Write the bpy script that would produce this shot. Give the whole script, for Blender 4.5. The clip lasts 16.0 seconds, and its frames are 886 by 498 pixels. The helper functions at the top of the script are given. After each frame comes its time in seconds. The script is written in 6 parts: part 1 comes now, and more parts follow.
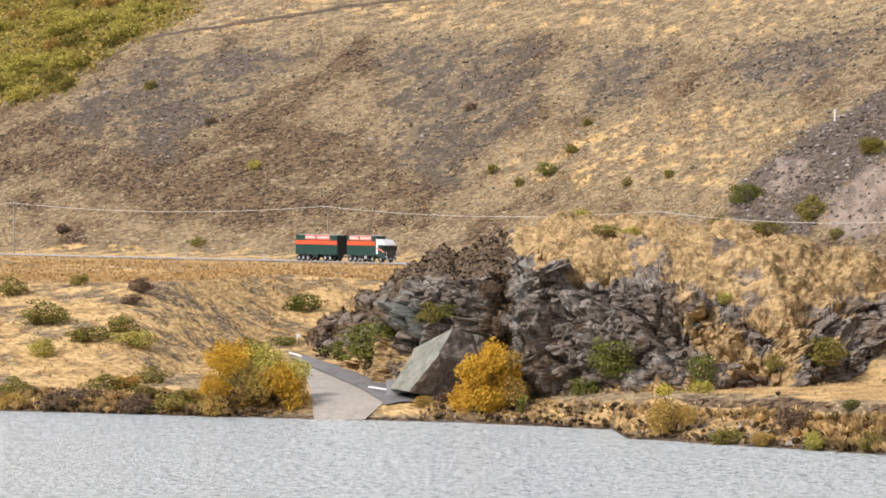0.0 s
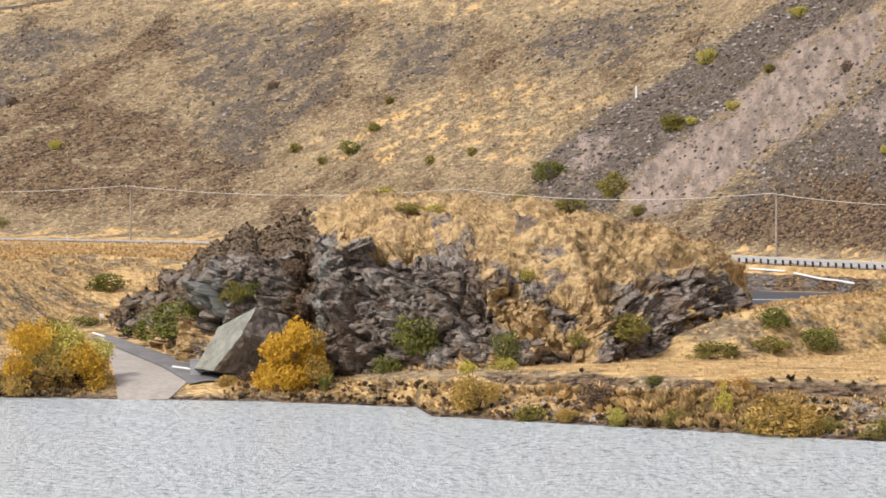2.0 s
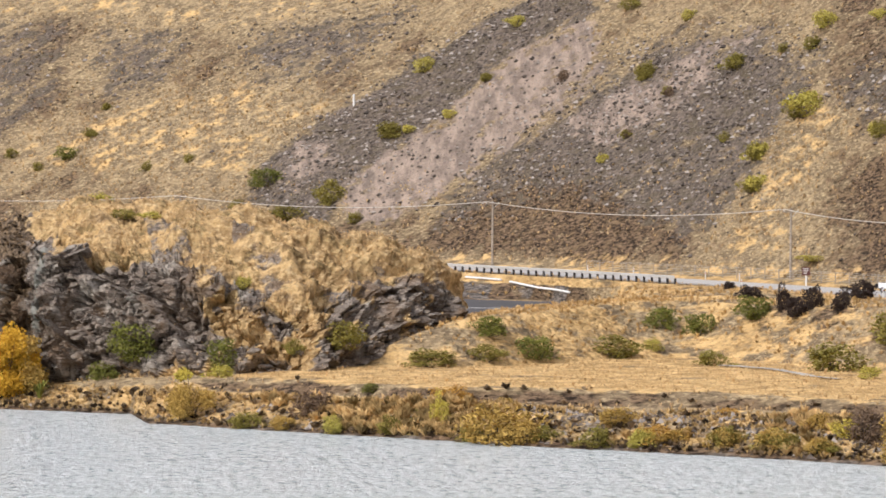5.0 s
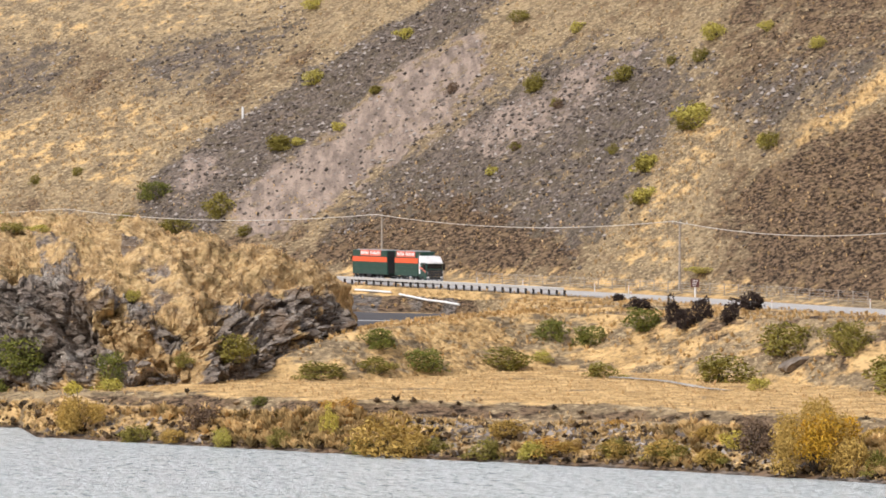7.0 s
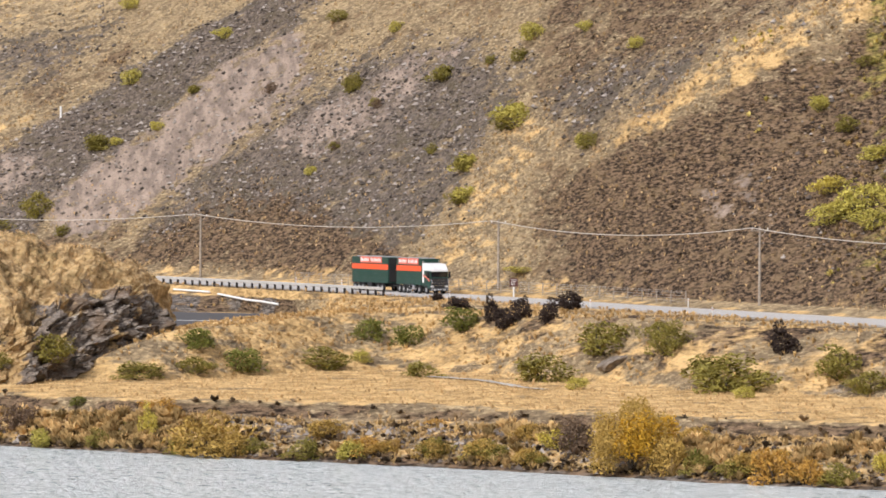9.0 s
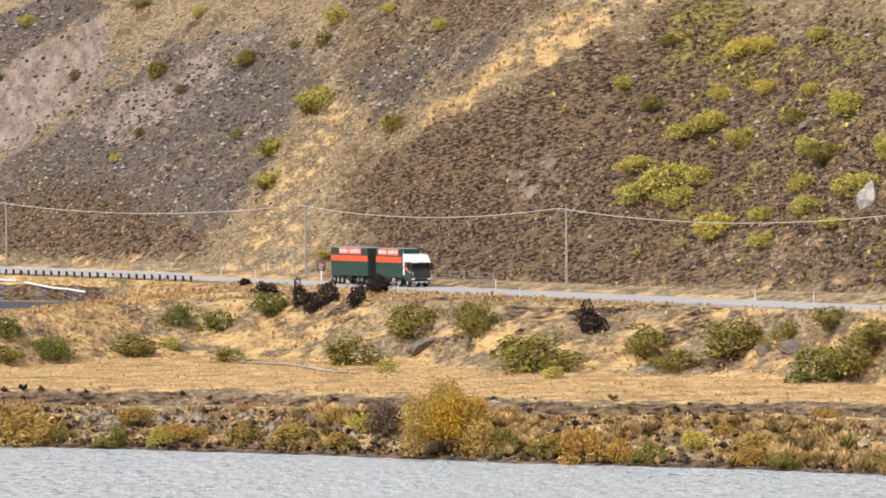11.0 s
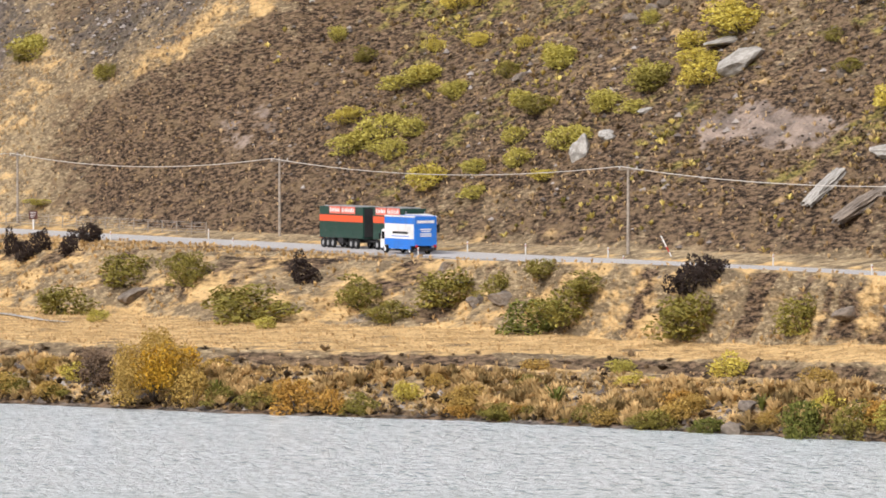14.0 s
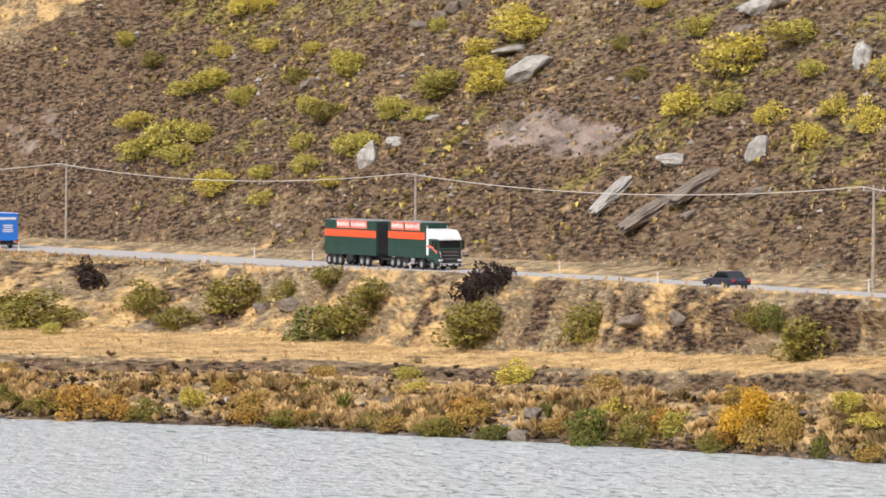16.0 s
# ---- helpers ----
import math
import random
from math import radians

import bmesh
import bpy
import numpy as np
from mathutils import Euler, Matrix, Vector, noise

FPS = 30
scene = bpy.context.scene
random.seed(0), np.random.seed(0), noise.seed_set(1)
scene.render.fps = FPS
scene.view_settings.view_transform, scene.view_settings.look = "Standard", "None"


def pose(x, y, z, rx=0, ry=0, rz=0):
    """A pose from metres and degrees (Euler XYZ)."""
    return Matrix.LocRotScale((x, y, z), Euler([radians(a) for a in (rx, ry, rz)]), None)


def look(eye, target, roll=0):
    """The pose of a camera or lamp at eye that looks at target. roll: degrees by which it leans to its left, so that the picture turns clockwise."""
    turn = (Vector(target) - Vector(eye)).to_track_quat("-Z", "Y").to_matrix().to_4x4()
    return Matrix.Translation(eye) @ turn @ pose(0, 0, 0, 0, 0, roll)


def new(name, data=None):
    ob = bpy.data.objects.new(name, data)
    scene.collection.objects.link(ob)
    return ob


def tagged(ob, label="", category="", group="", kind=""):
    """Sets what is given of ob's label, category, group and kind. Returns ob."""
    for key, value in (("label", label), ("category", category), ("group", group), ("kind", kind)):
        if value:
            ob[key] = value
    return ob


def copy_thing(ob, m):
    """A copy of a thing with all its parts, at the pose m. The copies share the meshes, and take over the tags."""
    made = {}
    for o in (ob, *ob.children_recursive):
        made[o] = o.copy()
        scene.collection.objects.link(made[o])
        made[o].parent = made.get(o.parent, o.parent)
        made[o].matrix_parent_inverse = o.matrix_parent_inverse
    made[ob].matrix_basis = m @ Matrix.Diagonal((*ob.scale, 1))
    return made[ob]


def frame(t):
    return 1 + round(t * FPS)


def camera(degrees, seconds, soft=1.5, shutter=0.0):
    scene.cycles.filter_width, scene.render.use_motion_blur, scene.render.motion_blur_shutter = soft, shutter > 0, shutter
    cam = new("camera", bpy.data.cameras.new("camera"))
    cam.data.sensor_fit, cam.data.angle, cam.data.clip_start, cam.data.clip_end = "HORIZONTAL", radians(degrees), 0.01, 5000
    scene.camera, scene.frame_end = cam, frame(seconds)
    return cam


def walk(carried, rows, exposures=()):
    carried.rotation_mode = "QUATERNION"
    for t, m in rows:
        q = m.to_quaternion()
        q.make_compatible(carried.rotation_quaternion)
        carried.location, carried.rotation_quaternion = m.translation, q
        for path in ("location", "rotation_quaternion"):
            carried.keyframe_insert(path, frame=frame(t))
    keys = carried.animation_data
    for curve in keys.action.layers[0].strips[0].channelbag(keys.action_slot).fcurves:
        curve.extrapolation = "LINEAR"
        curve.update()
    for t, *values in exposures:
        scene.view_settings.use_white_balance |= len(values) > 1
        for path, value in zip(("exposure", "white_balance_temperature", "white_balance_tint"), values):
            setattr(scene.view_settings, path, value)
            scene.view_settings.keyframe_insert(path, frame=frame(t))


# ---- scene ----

# Camera: a long lens on the far shore, panning with the lorry from one fixed stand.
EYE = 25.0
cam = camera(11.19, 16.0, soft=1.7)
PAN = [
    (0, -0.000, -1.000, -0.238),
    (0.5, -0.449, -0.965, -0.257),
    (1, -1.013, -1.036, -0.157),
    (1.5, -1.708, -1.160, -0.033),
    (2, -2.500, -1.271, 0.058),
    (2.5, -3.308, -1.319, 0.083),
    (3, -4.072, -1.344, 0.023),
    (3.5, -4.796, -1.339, -0.090),
    (4, -5.342, -1.351, -0.136),
    (4.2, -5.528, -1.326, -0.206),
    (6.3, -6.854, -0.974, -0.178),
    (6.5, -7.018, -0.972, -0.159),
    (7, -7.486, -1.002, -0.215),
    (7.5, -8.022, -1.037, -0.250),
    (8, -8.597, -1.016, -0.250),
    (8.5, -9.205, -1.006, -0.293),
    (9, -9.781, -0.998, -0.221),
    (9.2, -10.011, -0.993, -0.280),
    (11.3, -12.629, -1.286, 0.438),
    (11.5, -12.882, -1.387, 0.228),
    (12, -13.475, -1.563, 0.254),
    (12.5, -14.078, -1.706, 0.223),
    (13, -14.687, -1.784, 0.220),
    (13.5, -15.242, -1.838, 0.176),
    (14, -15.864, -1.864, 0.093),
    (14.5, -16.475, -1.830, 0.000),
    (15, -17.121, -1.781, -0.124),
    (15.5, -17.837, -1.751, -0.225),
    (16, -18.550, -1.777, -0.271),
]
walk(cam, [(t, pose(0, 0, EYE, 90 + pitch, roll, yaw)) for t, yaw, pitch, roll in PAN], exposures=[(0.0, 0.22), (16.0, 0.22)])

# Light: an overcast sky with a broad, weak sun behind the camera's left shoulder.
world = bpy.data.worlds.new("overcast_sky")
scene.world = world
world.use_nodes = True
sky = world.node_tree.nodes.new("ShaderNodeTexSky")
sky.sky_type, sky.sun_disc = "NISHITA", False
SUN_HIGH, SUN_SIDE = radians(40), radians(52)
sky.sun_elevation, sky.sun_rotation = SUN_HIGH, radians(180) + SUN_SIDE
sky.air_density, sky.dust_density, sky.ozone_density = 1.0, 5.0, 1.0
desat = world.node_tree.nodes.new("ShaderNodeHueSaturation")
desat.inputs["Saturation"].default_value = 0.55
world.node_tree.links.new(sky.outputs["Color"], desat.inputs["Color"])
cloud = world.node_tree.nodes.new("ShaderNodeMix")
cloud.data_type = "RGBA"
cloud.inputs[0].default_value = 0.6
cloud.inputs[7].default_value = (7.8, 7.75, 8.8, 1)
world.node_tree.links.new(desat.outputs["Color"], cloud.inputs[6])
back = world.node_tree.nodes["Background"]
world.node_tree.links.new(cloud.outputs[2], back.inputs["Color"])
back.inputs["Strength"].default_value = 0.102
sun = new("sun", bpy.data.lights.new("sun", "SUN"))
sun.data.energy, sun.data.angle, sun.data.color = 2.85, radians(10), (1.0, 0.95, 0.93)
sun.matrix_world = look((0, 0, 0), (math.sin(SUN_SIDE) * math.cos(SUN_HIGH), math.cos(SUN_SIDE) * math.cos(SUN_HIGH), -math.sin(SUN_HIGH)))

# ---- materials ----
class Nodes:
    """A small helper to write node materials in few lines."""

    def __init__(self, name, rough=0.8, metal=0.0, spec=0.3):
        self.m = bpy.data.materials.new(name)
        self.m.use_nodes = True
        self.t = self.m.node_tree
        self.p = self.t.nodes["Principled BSDF"]
        self.p.inputs["Roughness"].default_value = rough
        self.p.inputs["Metallic"].default_value = metal
        self.p.inputs["Specular IOR Level"].default_value = spec

    def put(self, socket, v):
        if isinstance(v, bpy.types.NodeSocket):
            self.t.links.new(v, socket)
        elif isinstance(v, tuple) and len(v) == 3 and socket.type == "RGBA":
            socket.default_value = (*v, 1)
        else:
            socket.default_value = v

    def coord(self, scale=(1, 1, 1), space="Object"):
        c = self.t.nodes.new("ShaderNodeTexCoord")
        q = self.t.nodes.new("ShaderNodeMapping")
        q.inputs["Scale"].default_value = scale
        self.t.links.new(c.outputs[space], q.inputs["Vector"])
        return q.outputs["Vector"]

    def noise(self, size, detail=4, vec=None, rough=0.6):
        n = self.t.nodes.new("ShaderNodeTexNoise")
        n.inputs["Scale"].default_value, n.inputs["Detail"].default_value, n.inputs["Roughness"].default_value = 1 / size, detail, rough
        self.t.links.new(vec or self.coord(), n.inputs["Vector"])
        return n.outputs["Fac"]

    def cells(self, size, vec=None, what="Distance"):
        n = self.t.nodes.new("ShaderNodeTexVoronoi")
        n.inputs["Scale"].default_value = 1 / size
        self.t.links.new(vec or self.coord(), n.inputs["Vector"])
        return n.outputs[what]

    def ramp(self, v, lo, hi, a=0.0, b=1.0):
        n = self.t.nodes.new("ShaderNodeMapRange")
        n.interpolation_type = "SMOOTHSTEP"
        for k, u in (("Value", v), ("From Min", lo), ("From Max", hi), ("To Min", a), ("To Max", b)):
            self.put(n.inputs[k], u)
        return n.outputs["Result"]

    def mix(self, f, a, b):
        n = self.t.nodes.new("ShaderNodeMix")
        n.data_type = "RGBA"
        self.put(n.inputs[0], f), self.put(n.inputs[6], a), self.put(n.inputs[7], b)
        return n.outputs[2]

    def math(self, op, a, b=0.0, c=0.0):
        n = self.t.nodes.new("ShaderNodeMath")
        n.operation = op
        self.put(n.inputs[0], a), self.put(n.inputs[1], b), self.put(n.inputs[2], c)
        return n.outputs[0]

    def attribute(self, name):
        n = self.t.nodes.new("ShaderNodeAttribute")
        n.attribute_name = name
        q = self.t.nodes.new("ShaderNodeSeparateColor")
        self.t.links.new(n.outputs["Color"], q.inputs[0])
        return q.outputs

    def info(self, what="Random"):
        return self.t.nodes.new("ShaderNodeObjectInfo").outputs[what]

    def island(self):
        return self.t.nodes.new("ShaderNodeNewGeometry").outputs["Random Per Island"]

    def colour(self, c):
        self.put(self.p.inputs["Base Color"], c)
        return self

    def bump(self, h, distance=0.1, strength=0.8):
        n = self.t.nodes.new("ShaderNodeBump")
        n.inputs["Distance"].default_value, n.inputs["Strength"].default_value = distance, strength
        self.t.links.new(h, n.inputs["Height"])
        self.t.links.new(n.outputs["Normal"], self.p.inputs["Normal"])
        return self


def plain(name, c, rough=0.6, metal=0.0, spec=0.4, vary=0.25, size=0.3):
    """Paint, metal, timber and the like: one colour with dirt at two scales."""
    n = Nodes(name, rough, metal, spec)
    dark = tuple(v * (1 - vary) for v in c)
    f = n.math("ADD", n.math("MULTIPLY", n.noise(size, 5), 0.6), n.math("MULTIPLY", n.noise(size * 7, 2), 0.4))
    n.colour(n.mix(n.ramp(f, 0.35, 0.65), dark, c))
    n.bump(n.noise(size * 0.4, 3), 0.01, 0.3)
    return n.m


def make_land():
    """Dry grass, brown scrub, scree, bare earth, green scrub and rock, as the cover layers say."""
    n = Nodes("dry_hillside", 0.95, spec=0.1)
    one, two = n.attribute("cover"), n.attribute("cover_two")
    patch, clump, tuft, speck = n.noise(9.0, 4), n.noise(2.4, 4, n.coord((0.7, 0.7, 1.8))), n.noise(0.6, 4, n.coord((0.6, 0.6, 2.2)), 0.7), n.noise(0.2, 3)
    stones = n.cells(0.5, n.coord((1, 1, 1.4)), "Color")
    sep = n.t.nodes.new("ShaderNodeSeparateColor")
    n.t.links.new(stones, sep.inputs[0])
    stone = sep.outputs[0]
    grass = n.mix(n.ramp(clump, 0.38, 0.62), (0.22, 0.163, 0.1), (0.42, 0.315, 0.182))
    grass = n.mix(n.ramp(tuft, 0.5, 0.68), grass, (0.57, 0.45, 0.27))
    # dark tone in the tuft hollows paints the shade between tussocks
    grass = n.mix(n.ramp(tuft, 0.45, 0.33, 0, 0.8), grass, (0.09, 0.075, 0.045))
    gold = n.mix(n.ramp(clump, 0.36, 0.64), (0.47, 0.305, 0.13), (0.73, 0.5, 0.235))
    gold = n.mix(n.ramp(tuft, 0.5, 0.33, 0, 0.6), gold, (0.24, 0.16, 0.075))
    # brown scrub; its near-black end also carries painted shade between the lumps
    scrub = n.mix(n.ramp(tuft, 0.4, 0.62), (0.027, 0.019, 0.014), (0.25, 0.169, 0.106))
    scrub = n.mix(n.ramp(clump, 0.48, 0.68, 0, 0.7), scrub, (0.26, 0.182, 0.105))
    scrub = n.mix(n.ramp(speck, 0.66, 0.74, 0, 0.8), scrub, (0.34, 0.29, 0.22))
    scree = n.mix(stone, (0.075, 0.061, 0.051), (0.23, 0.185, 0.152))
    scree = n.mix(n.ramp(clump, 0.44, 0.66, 0, 0.6), scree, (0.13, 0.105, 0.065))
    scree = n.mix(n.ramp(speck, 0.64, 0.72), scree, (0.42, 0.4, 0.38))
    wash = n.noise(1.9, 5, n.coord((1.5, 0.35, 0.35)))
    earth = n.mix(n.ramp(wash, 0.35, 0.66), (0.22, 0.175, 0.145), (0.42, 0.33, 0.265))
    earth = n.mix(n.ramp(speck, 0.62, 0.72, 0, 0.7), earth, (0.15, 0.125, 0.11))
    green = n.mix(n.ramp(tuft, 0.36, 0.62), (0.07, 0.065, 0.024), (0.36, 0.29, 0.09))
    rock = n.mix(n.ramp(tuft, 0.34, 0.66), (0.05, 0.043, 0.038), (0.27, 0.235, 0.205))
    edge = n.math("MULTIPLY", n.math("ADD", n.math("SUBTRACT", patch, 0.5), n.math("MULTIPLY", n.math("SUBTRACT", clump, 0.5), 1.5)), 1.9)

    def over(c, layer, top):
        return n.mix(n.ramp(n.math("ADD", layer, n.math("MULTIPLY", edge, n.ramp(layer, 0.02, 0.3))), 0.26, 0.74), c, top)

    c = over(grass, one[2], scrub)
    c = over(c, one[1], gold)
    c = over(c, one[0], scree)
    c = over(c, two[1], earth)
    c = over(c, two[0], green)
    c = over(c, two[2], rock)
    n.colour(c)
    lumps = n.math("SUBTRACT", 1.0, n.cells(0.8, n.coord((0.8, 0.8, 1.5))))
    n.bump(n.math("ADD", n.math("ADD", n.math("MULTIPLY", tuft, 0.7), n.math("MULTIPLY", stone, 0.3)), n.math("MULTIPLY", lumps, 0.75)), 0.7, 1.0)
    return n.m


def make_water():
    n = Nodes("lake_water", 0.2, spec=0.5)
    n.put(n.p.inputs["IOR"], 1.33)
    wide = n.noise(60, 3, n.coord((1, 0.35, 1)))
    # the pale body colour stands in for the reflected sky
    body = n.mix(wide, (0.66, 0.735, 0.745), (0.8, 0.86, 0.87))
    ripple_glint = n.noise(0.8, 5, n.coord((0.9, 0.45, 1)), 0.75)
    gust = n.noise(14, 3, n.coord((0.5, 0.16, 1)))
    # dark wave sides and white glints are painted into the colour
    c = n.mix(n.math("MULTIPLY", n.ramp(ripple_glint, 0.5, 0.33), n.ramp(gust, 0.3, 0.65, 0.55, 1.0)), body, (0.13, 0.2, 0.215))
    n.colour(n.mix(n.ramp(ripple_glint, 0.52, 0.68, 0, 0.85), c, (0.9, 0.93, 0.94)))
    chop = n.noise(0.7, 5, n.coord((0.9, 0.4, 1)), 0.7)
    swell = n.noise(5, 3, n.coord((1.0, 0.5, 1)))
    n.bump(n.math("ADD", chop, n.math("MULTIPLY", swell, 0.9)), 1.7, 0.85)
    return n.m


def make_road():
    n = Nodes("chip_seal_road", 0.75, spec=0.35)
    c = n.mix(n.noise(2.5, 4, n.coord((1, 0.3, 1))), (0.38, 0.365, 0.35), (0.49, 0.47, 0.45))
    n.colour(n.mix(n.ramp(n.noise(0.12, 2), 0.55, 0.7), c, (0.58, 0.565, 0.55)))
    n.bump(n.noise(0.05, 2), 0.01, 0.4)
    return n.m


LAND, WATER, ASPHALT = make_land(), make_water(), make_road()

# ---- the lie of the land ----
# Everything is laid out round the viewpoint: bearing (degrees, to the right) and distance (metres).
SHORE = ((-9, 482), (-5.6, 468), (-3, 457), (0.1, 448), (2.15, 437), (2.35, 422), (4.4, 408), (7.6, 389), (10.5, 376), (13.1, 363.5), (16.3, 353), (19.5, 340), (24.2, 321), (28, 308))
ROAD = ((-9, 845), (-5.6, 794), (-4.2, 772), (-2.7, 754), (-0.6, 727), (1.5, 692), (4, 646), (6.2, 609), (7.6, 581), (9, 555), (10.5, 527), (11.9, 501), (13.1, 480.9), (14.2, 463), (15.6, 441.7), (17, 422.4), (18.6, 402.4), (20.1, 387.4), (21.5, 372.1), (23, 356.5), (24.2, 345.1), (28, 310.5))
BANK_TOP = ((-9, 497), (-3, 474), (0.5, 462), (2.3, 440), (4.4, 429), (6.2, 411), (9, 407), (12.7, 386), (18.5, 371), (21, 350), (23.7, 329), (28, 314))
BANK_HIGH = ((-9, 2.4), (1.5, 2.2), (3, 3.4), (6, 4.0), (18.5, 4.0), (21, 4.9), (23.7, 6.0), (28, 6.6))
BENCH_BACK = ((-9, 560), (-3, 540), (0.5, 505), (2.3, 470), (4.4, 455), (6.2, 444), (9, 474), (11, 452), (12.7, 428), (16.5, 407), (18.5, 384), (21, 361), (23.7, 337), (28, 320))
BENCH_HIGH = ((-9, 5.6), (0.5, 5.0), (3, 4.2), (18.5, 4.6), (21, 5.6), (23.7, 6.7), (28, 7.2))
HILL_SLOPE = ((-9, 0.40), (-3, 0.46), (5, 0.47), (9, 0.50), (12, 0.55), (15, 0.52), (18, 0.53), (28, 0.55))
CREST_HIGH = ((-9, 36), (-5.6, 39), (-4, 49), (-3, 52), (2, 52), (6, 58), (10, 70), (14, 70), (28, 66))
BANK_LIP = ((4.6, 3.6), (5.5, 6.3), (6.24, 8.8), (7, 9.1), (7.9, 9.6), (9, 9.9), (12, 9.9), (28, 10.6))
# the spur's crest and the gully beside it, traced from the camera's view: height and bearing
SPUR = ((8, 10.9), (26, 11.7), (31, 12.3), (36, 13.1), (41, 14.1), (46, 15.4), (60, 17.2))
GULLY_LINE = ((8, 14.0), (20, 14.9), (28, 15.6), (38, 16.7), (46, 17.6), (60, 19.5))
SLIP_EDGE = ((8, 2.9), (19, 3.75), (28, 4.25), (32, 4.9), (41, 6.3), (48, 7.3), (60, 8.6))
ROAD_HIGH = 10.0
ROAD_CLIMB = ((-9, 10), (12.5, 10), (16, 10.2), (18.5, 10.45), (21, 10.6), (24.2, 10.7), (28, 10.8))


def curve(table, b):
    xs, ys = np.array(table, float).T
    # a light smoothing so that the land has no kinks
    out = 0
    for k, w in ((-0.5, 0.25), (0.0, 0.5), (0.5, 0.25)):
        out = out + w * np.interp(np.asarray(b, float) + k, xs, ys)
    return out


def sharp(table, b):
    xs, ys = np.array(table, float).T
    return np.interp(np.asarray(b, float), xs, ys)


def lattice(ix, iy, seed):
    n = (ix * 374761393 + iy * 668265263 + seed * 1274126177) & 0xFFFFFFFF
    n = ((n ^ (n >> 13)) * 1274126177) & 0xFFFFFFFF
    return ((n ^ (n >> 16)) & 0xFFFF) / 65535.0


def grain(x, y, seed=0):
    """Smooth value noise, -1 to 1."""
    x, y = np.asarray(x, float), np.asarray(y, float)
    ix, iy = np.floor(x).astype(np.int64), np.floor(y).astype(np.int64)
    fx, fy = x - ix, y - iy
    fx, fy = fx * fx * (3 - 2 * fx), fy * fy * (3 - 2 * fy)
    a, b = lattice(ix, iy, seed), lattice(ix + 1, iy, seed)
    c, d = lattice(ix, iy + 1, seed), lattice(ix + 1, iy + 1, seed)
    return ((a + (b - a) * fx) * (1 - fy) + (c + (d - c) * fx) * fy) * 2 - 1


def fbm(x, y, seed=0, octaves=4, gain=0.5):
    out, amp, total = 0.0, 1.0, 0.0
    for k in range(octaves):
        out = out + amp * grain(x * 2 ** k + 17.3 * k, y * 2 ** k - 9.1 * k, seed + k)
        total += amp
        amp *= gain
    return out / total


def step(lo, hi, v):
    t = np.clip((np.asarray(v, float) - lo) / (hi - lo), 0, 1)
    return t * t * (3 - 2 * t)


def road_height(b):
    return curve(ROAD_CLIMB, b)


def section(b):
    """The land's cross-section at the bearings b: lists of distances and heights, from the lake bed up to the far hill."""
    b = np.asarray(b, float)
    shore, road = sharp(SHORE, b), curve(ROAD, b)
    shore = shore + 0.9 * fbm(b * 6, b * 0, 5, 3)
    top, top_z = curve(BANK_TOP, b), curve(BANK_HIGH, b)
    rear, rear_z = curve(BENCH_BACK, b), curve(BENCH_HIGH, b)
    high = road_height(b)
    near, far = road - np.interp(b, [18, 24], [14, 10]), road + 14
    pad = step(5.0, 5.8, b) * (1 - step(8.0, 8.6, b))
    m1, z1 = rear + 0.45 * (near - rear), rear_z + 0.5 * (high - rear_z)
    m2, z2 = rear + 0.8 * (near - rear), rear_z + 0.86 * (high - rear_z)
    m1, z1 = m1 + pad * (513 - m1), z1 + pad * (7.0 - z1)
    m2, z2 = m2 + pad * (574 - m2), z2 + pad * (7.0 - z2)
    m2 = np.minimum(m2, near - 2)
    slope, crest = curve(HILL_SLOPE, b), curve(CREST_HIGH, b)
    foot, foot_z = road + 22, high + 0.7
    brow = foot + (crest - foot_z) / slope
    ds = [shore - 16, shore, shore + 0.42 * (top - shore), top, rear, m1, m2, near, far, foot, brow, brow + 120, brow + 420, brow + 1900]
    zs = [0 * b - 3, 0 * b, 0.62 * top_z, top_z, rear_z, z1, z2, high - 0.12, high - 0.12, foot_z, crest, crest + 34, crest + 120, crest + 260]
    return ds, zs


def hummocks(x, y, kind):
    """Unevenness of the ground in metres; kind runs from 0 on the flat to 1 on the steep hill."""
    big = fbm(x / 26, y / 26, 11, 3)
    mid = fbm(x / 5.5, y / 5.5, 21, 3)
    # small terracettes, longer along the slope than up it
    fine = fbm((x - 0.5 * y) / 1.7, (y + 0.3 * x) / 1.5, 31, 3, 0.65)
    return kind * (1.7 * big + 0.7 * mid + (0.45 + 0.3 * step(60, 120, x)) * fine) + (1 - kind) * (0.1 * mid + 0.03 * fine)


def rough_kind(s):
    """How rough the ground is along the cross-section's running number s."""
    return np.interp(s, [0, 1, 1.3, 2.6, 3, 3.9, 4.3, 5, 6, 6.75, 7, 8, 9, 9.3, 10, 13], [0, 0, 0.28, 0.34, 0.12, 0.05, 0.3, 0.38, 0.3, 0.0, 0, 0, 0.0, 0.45, 1, 1.5])


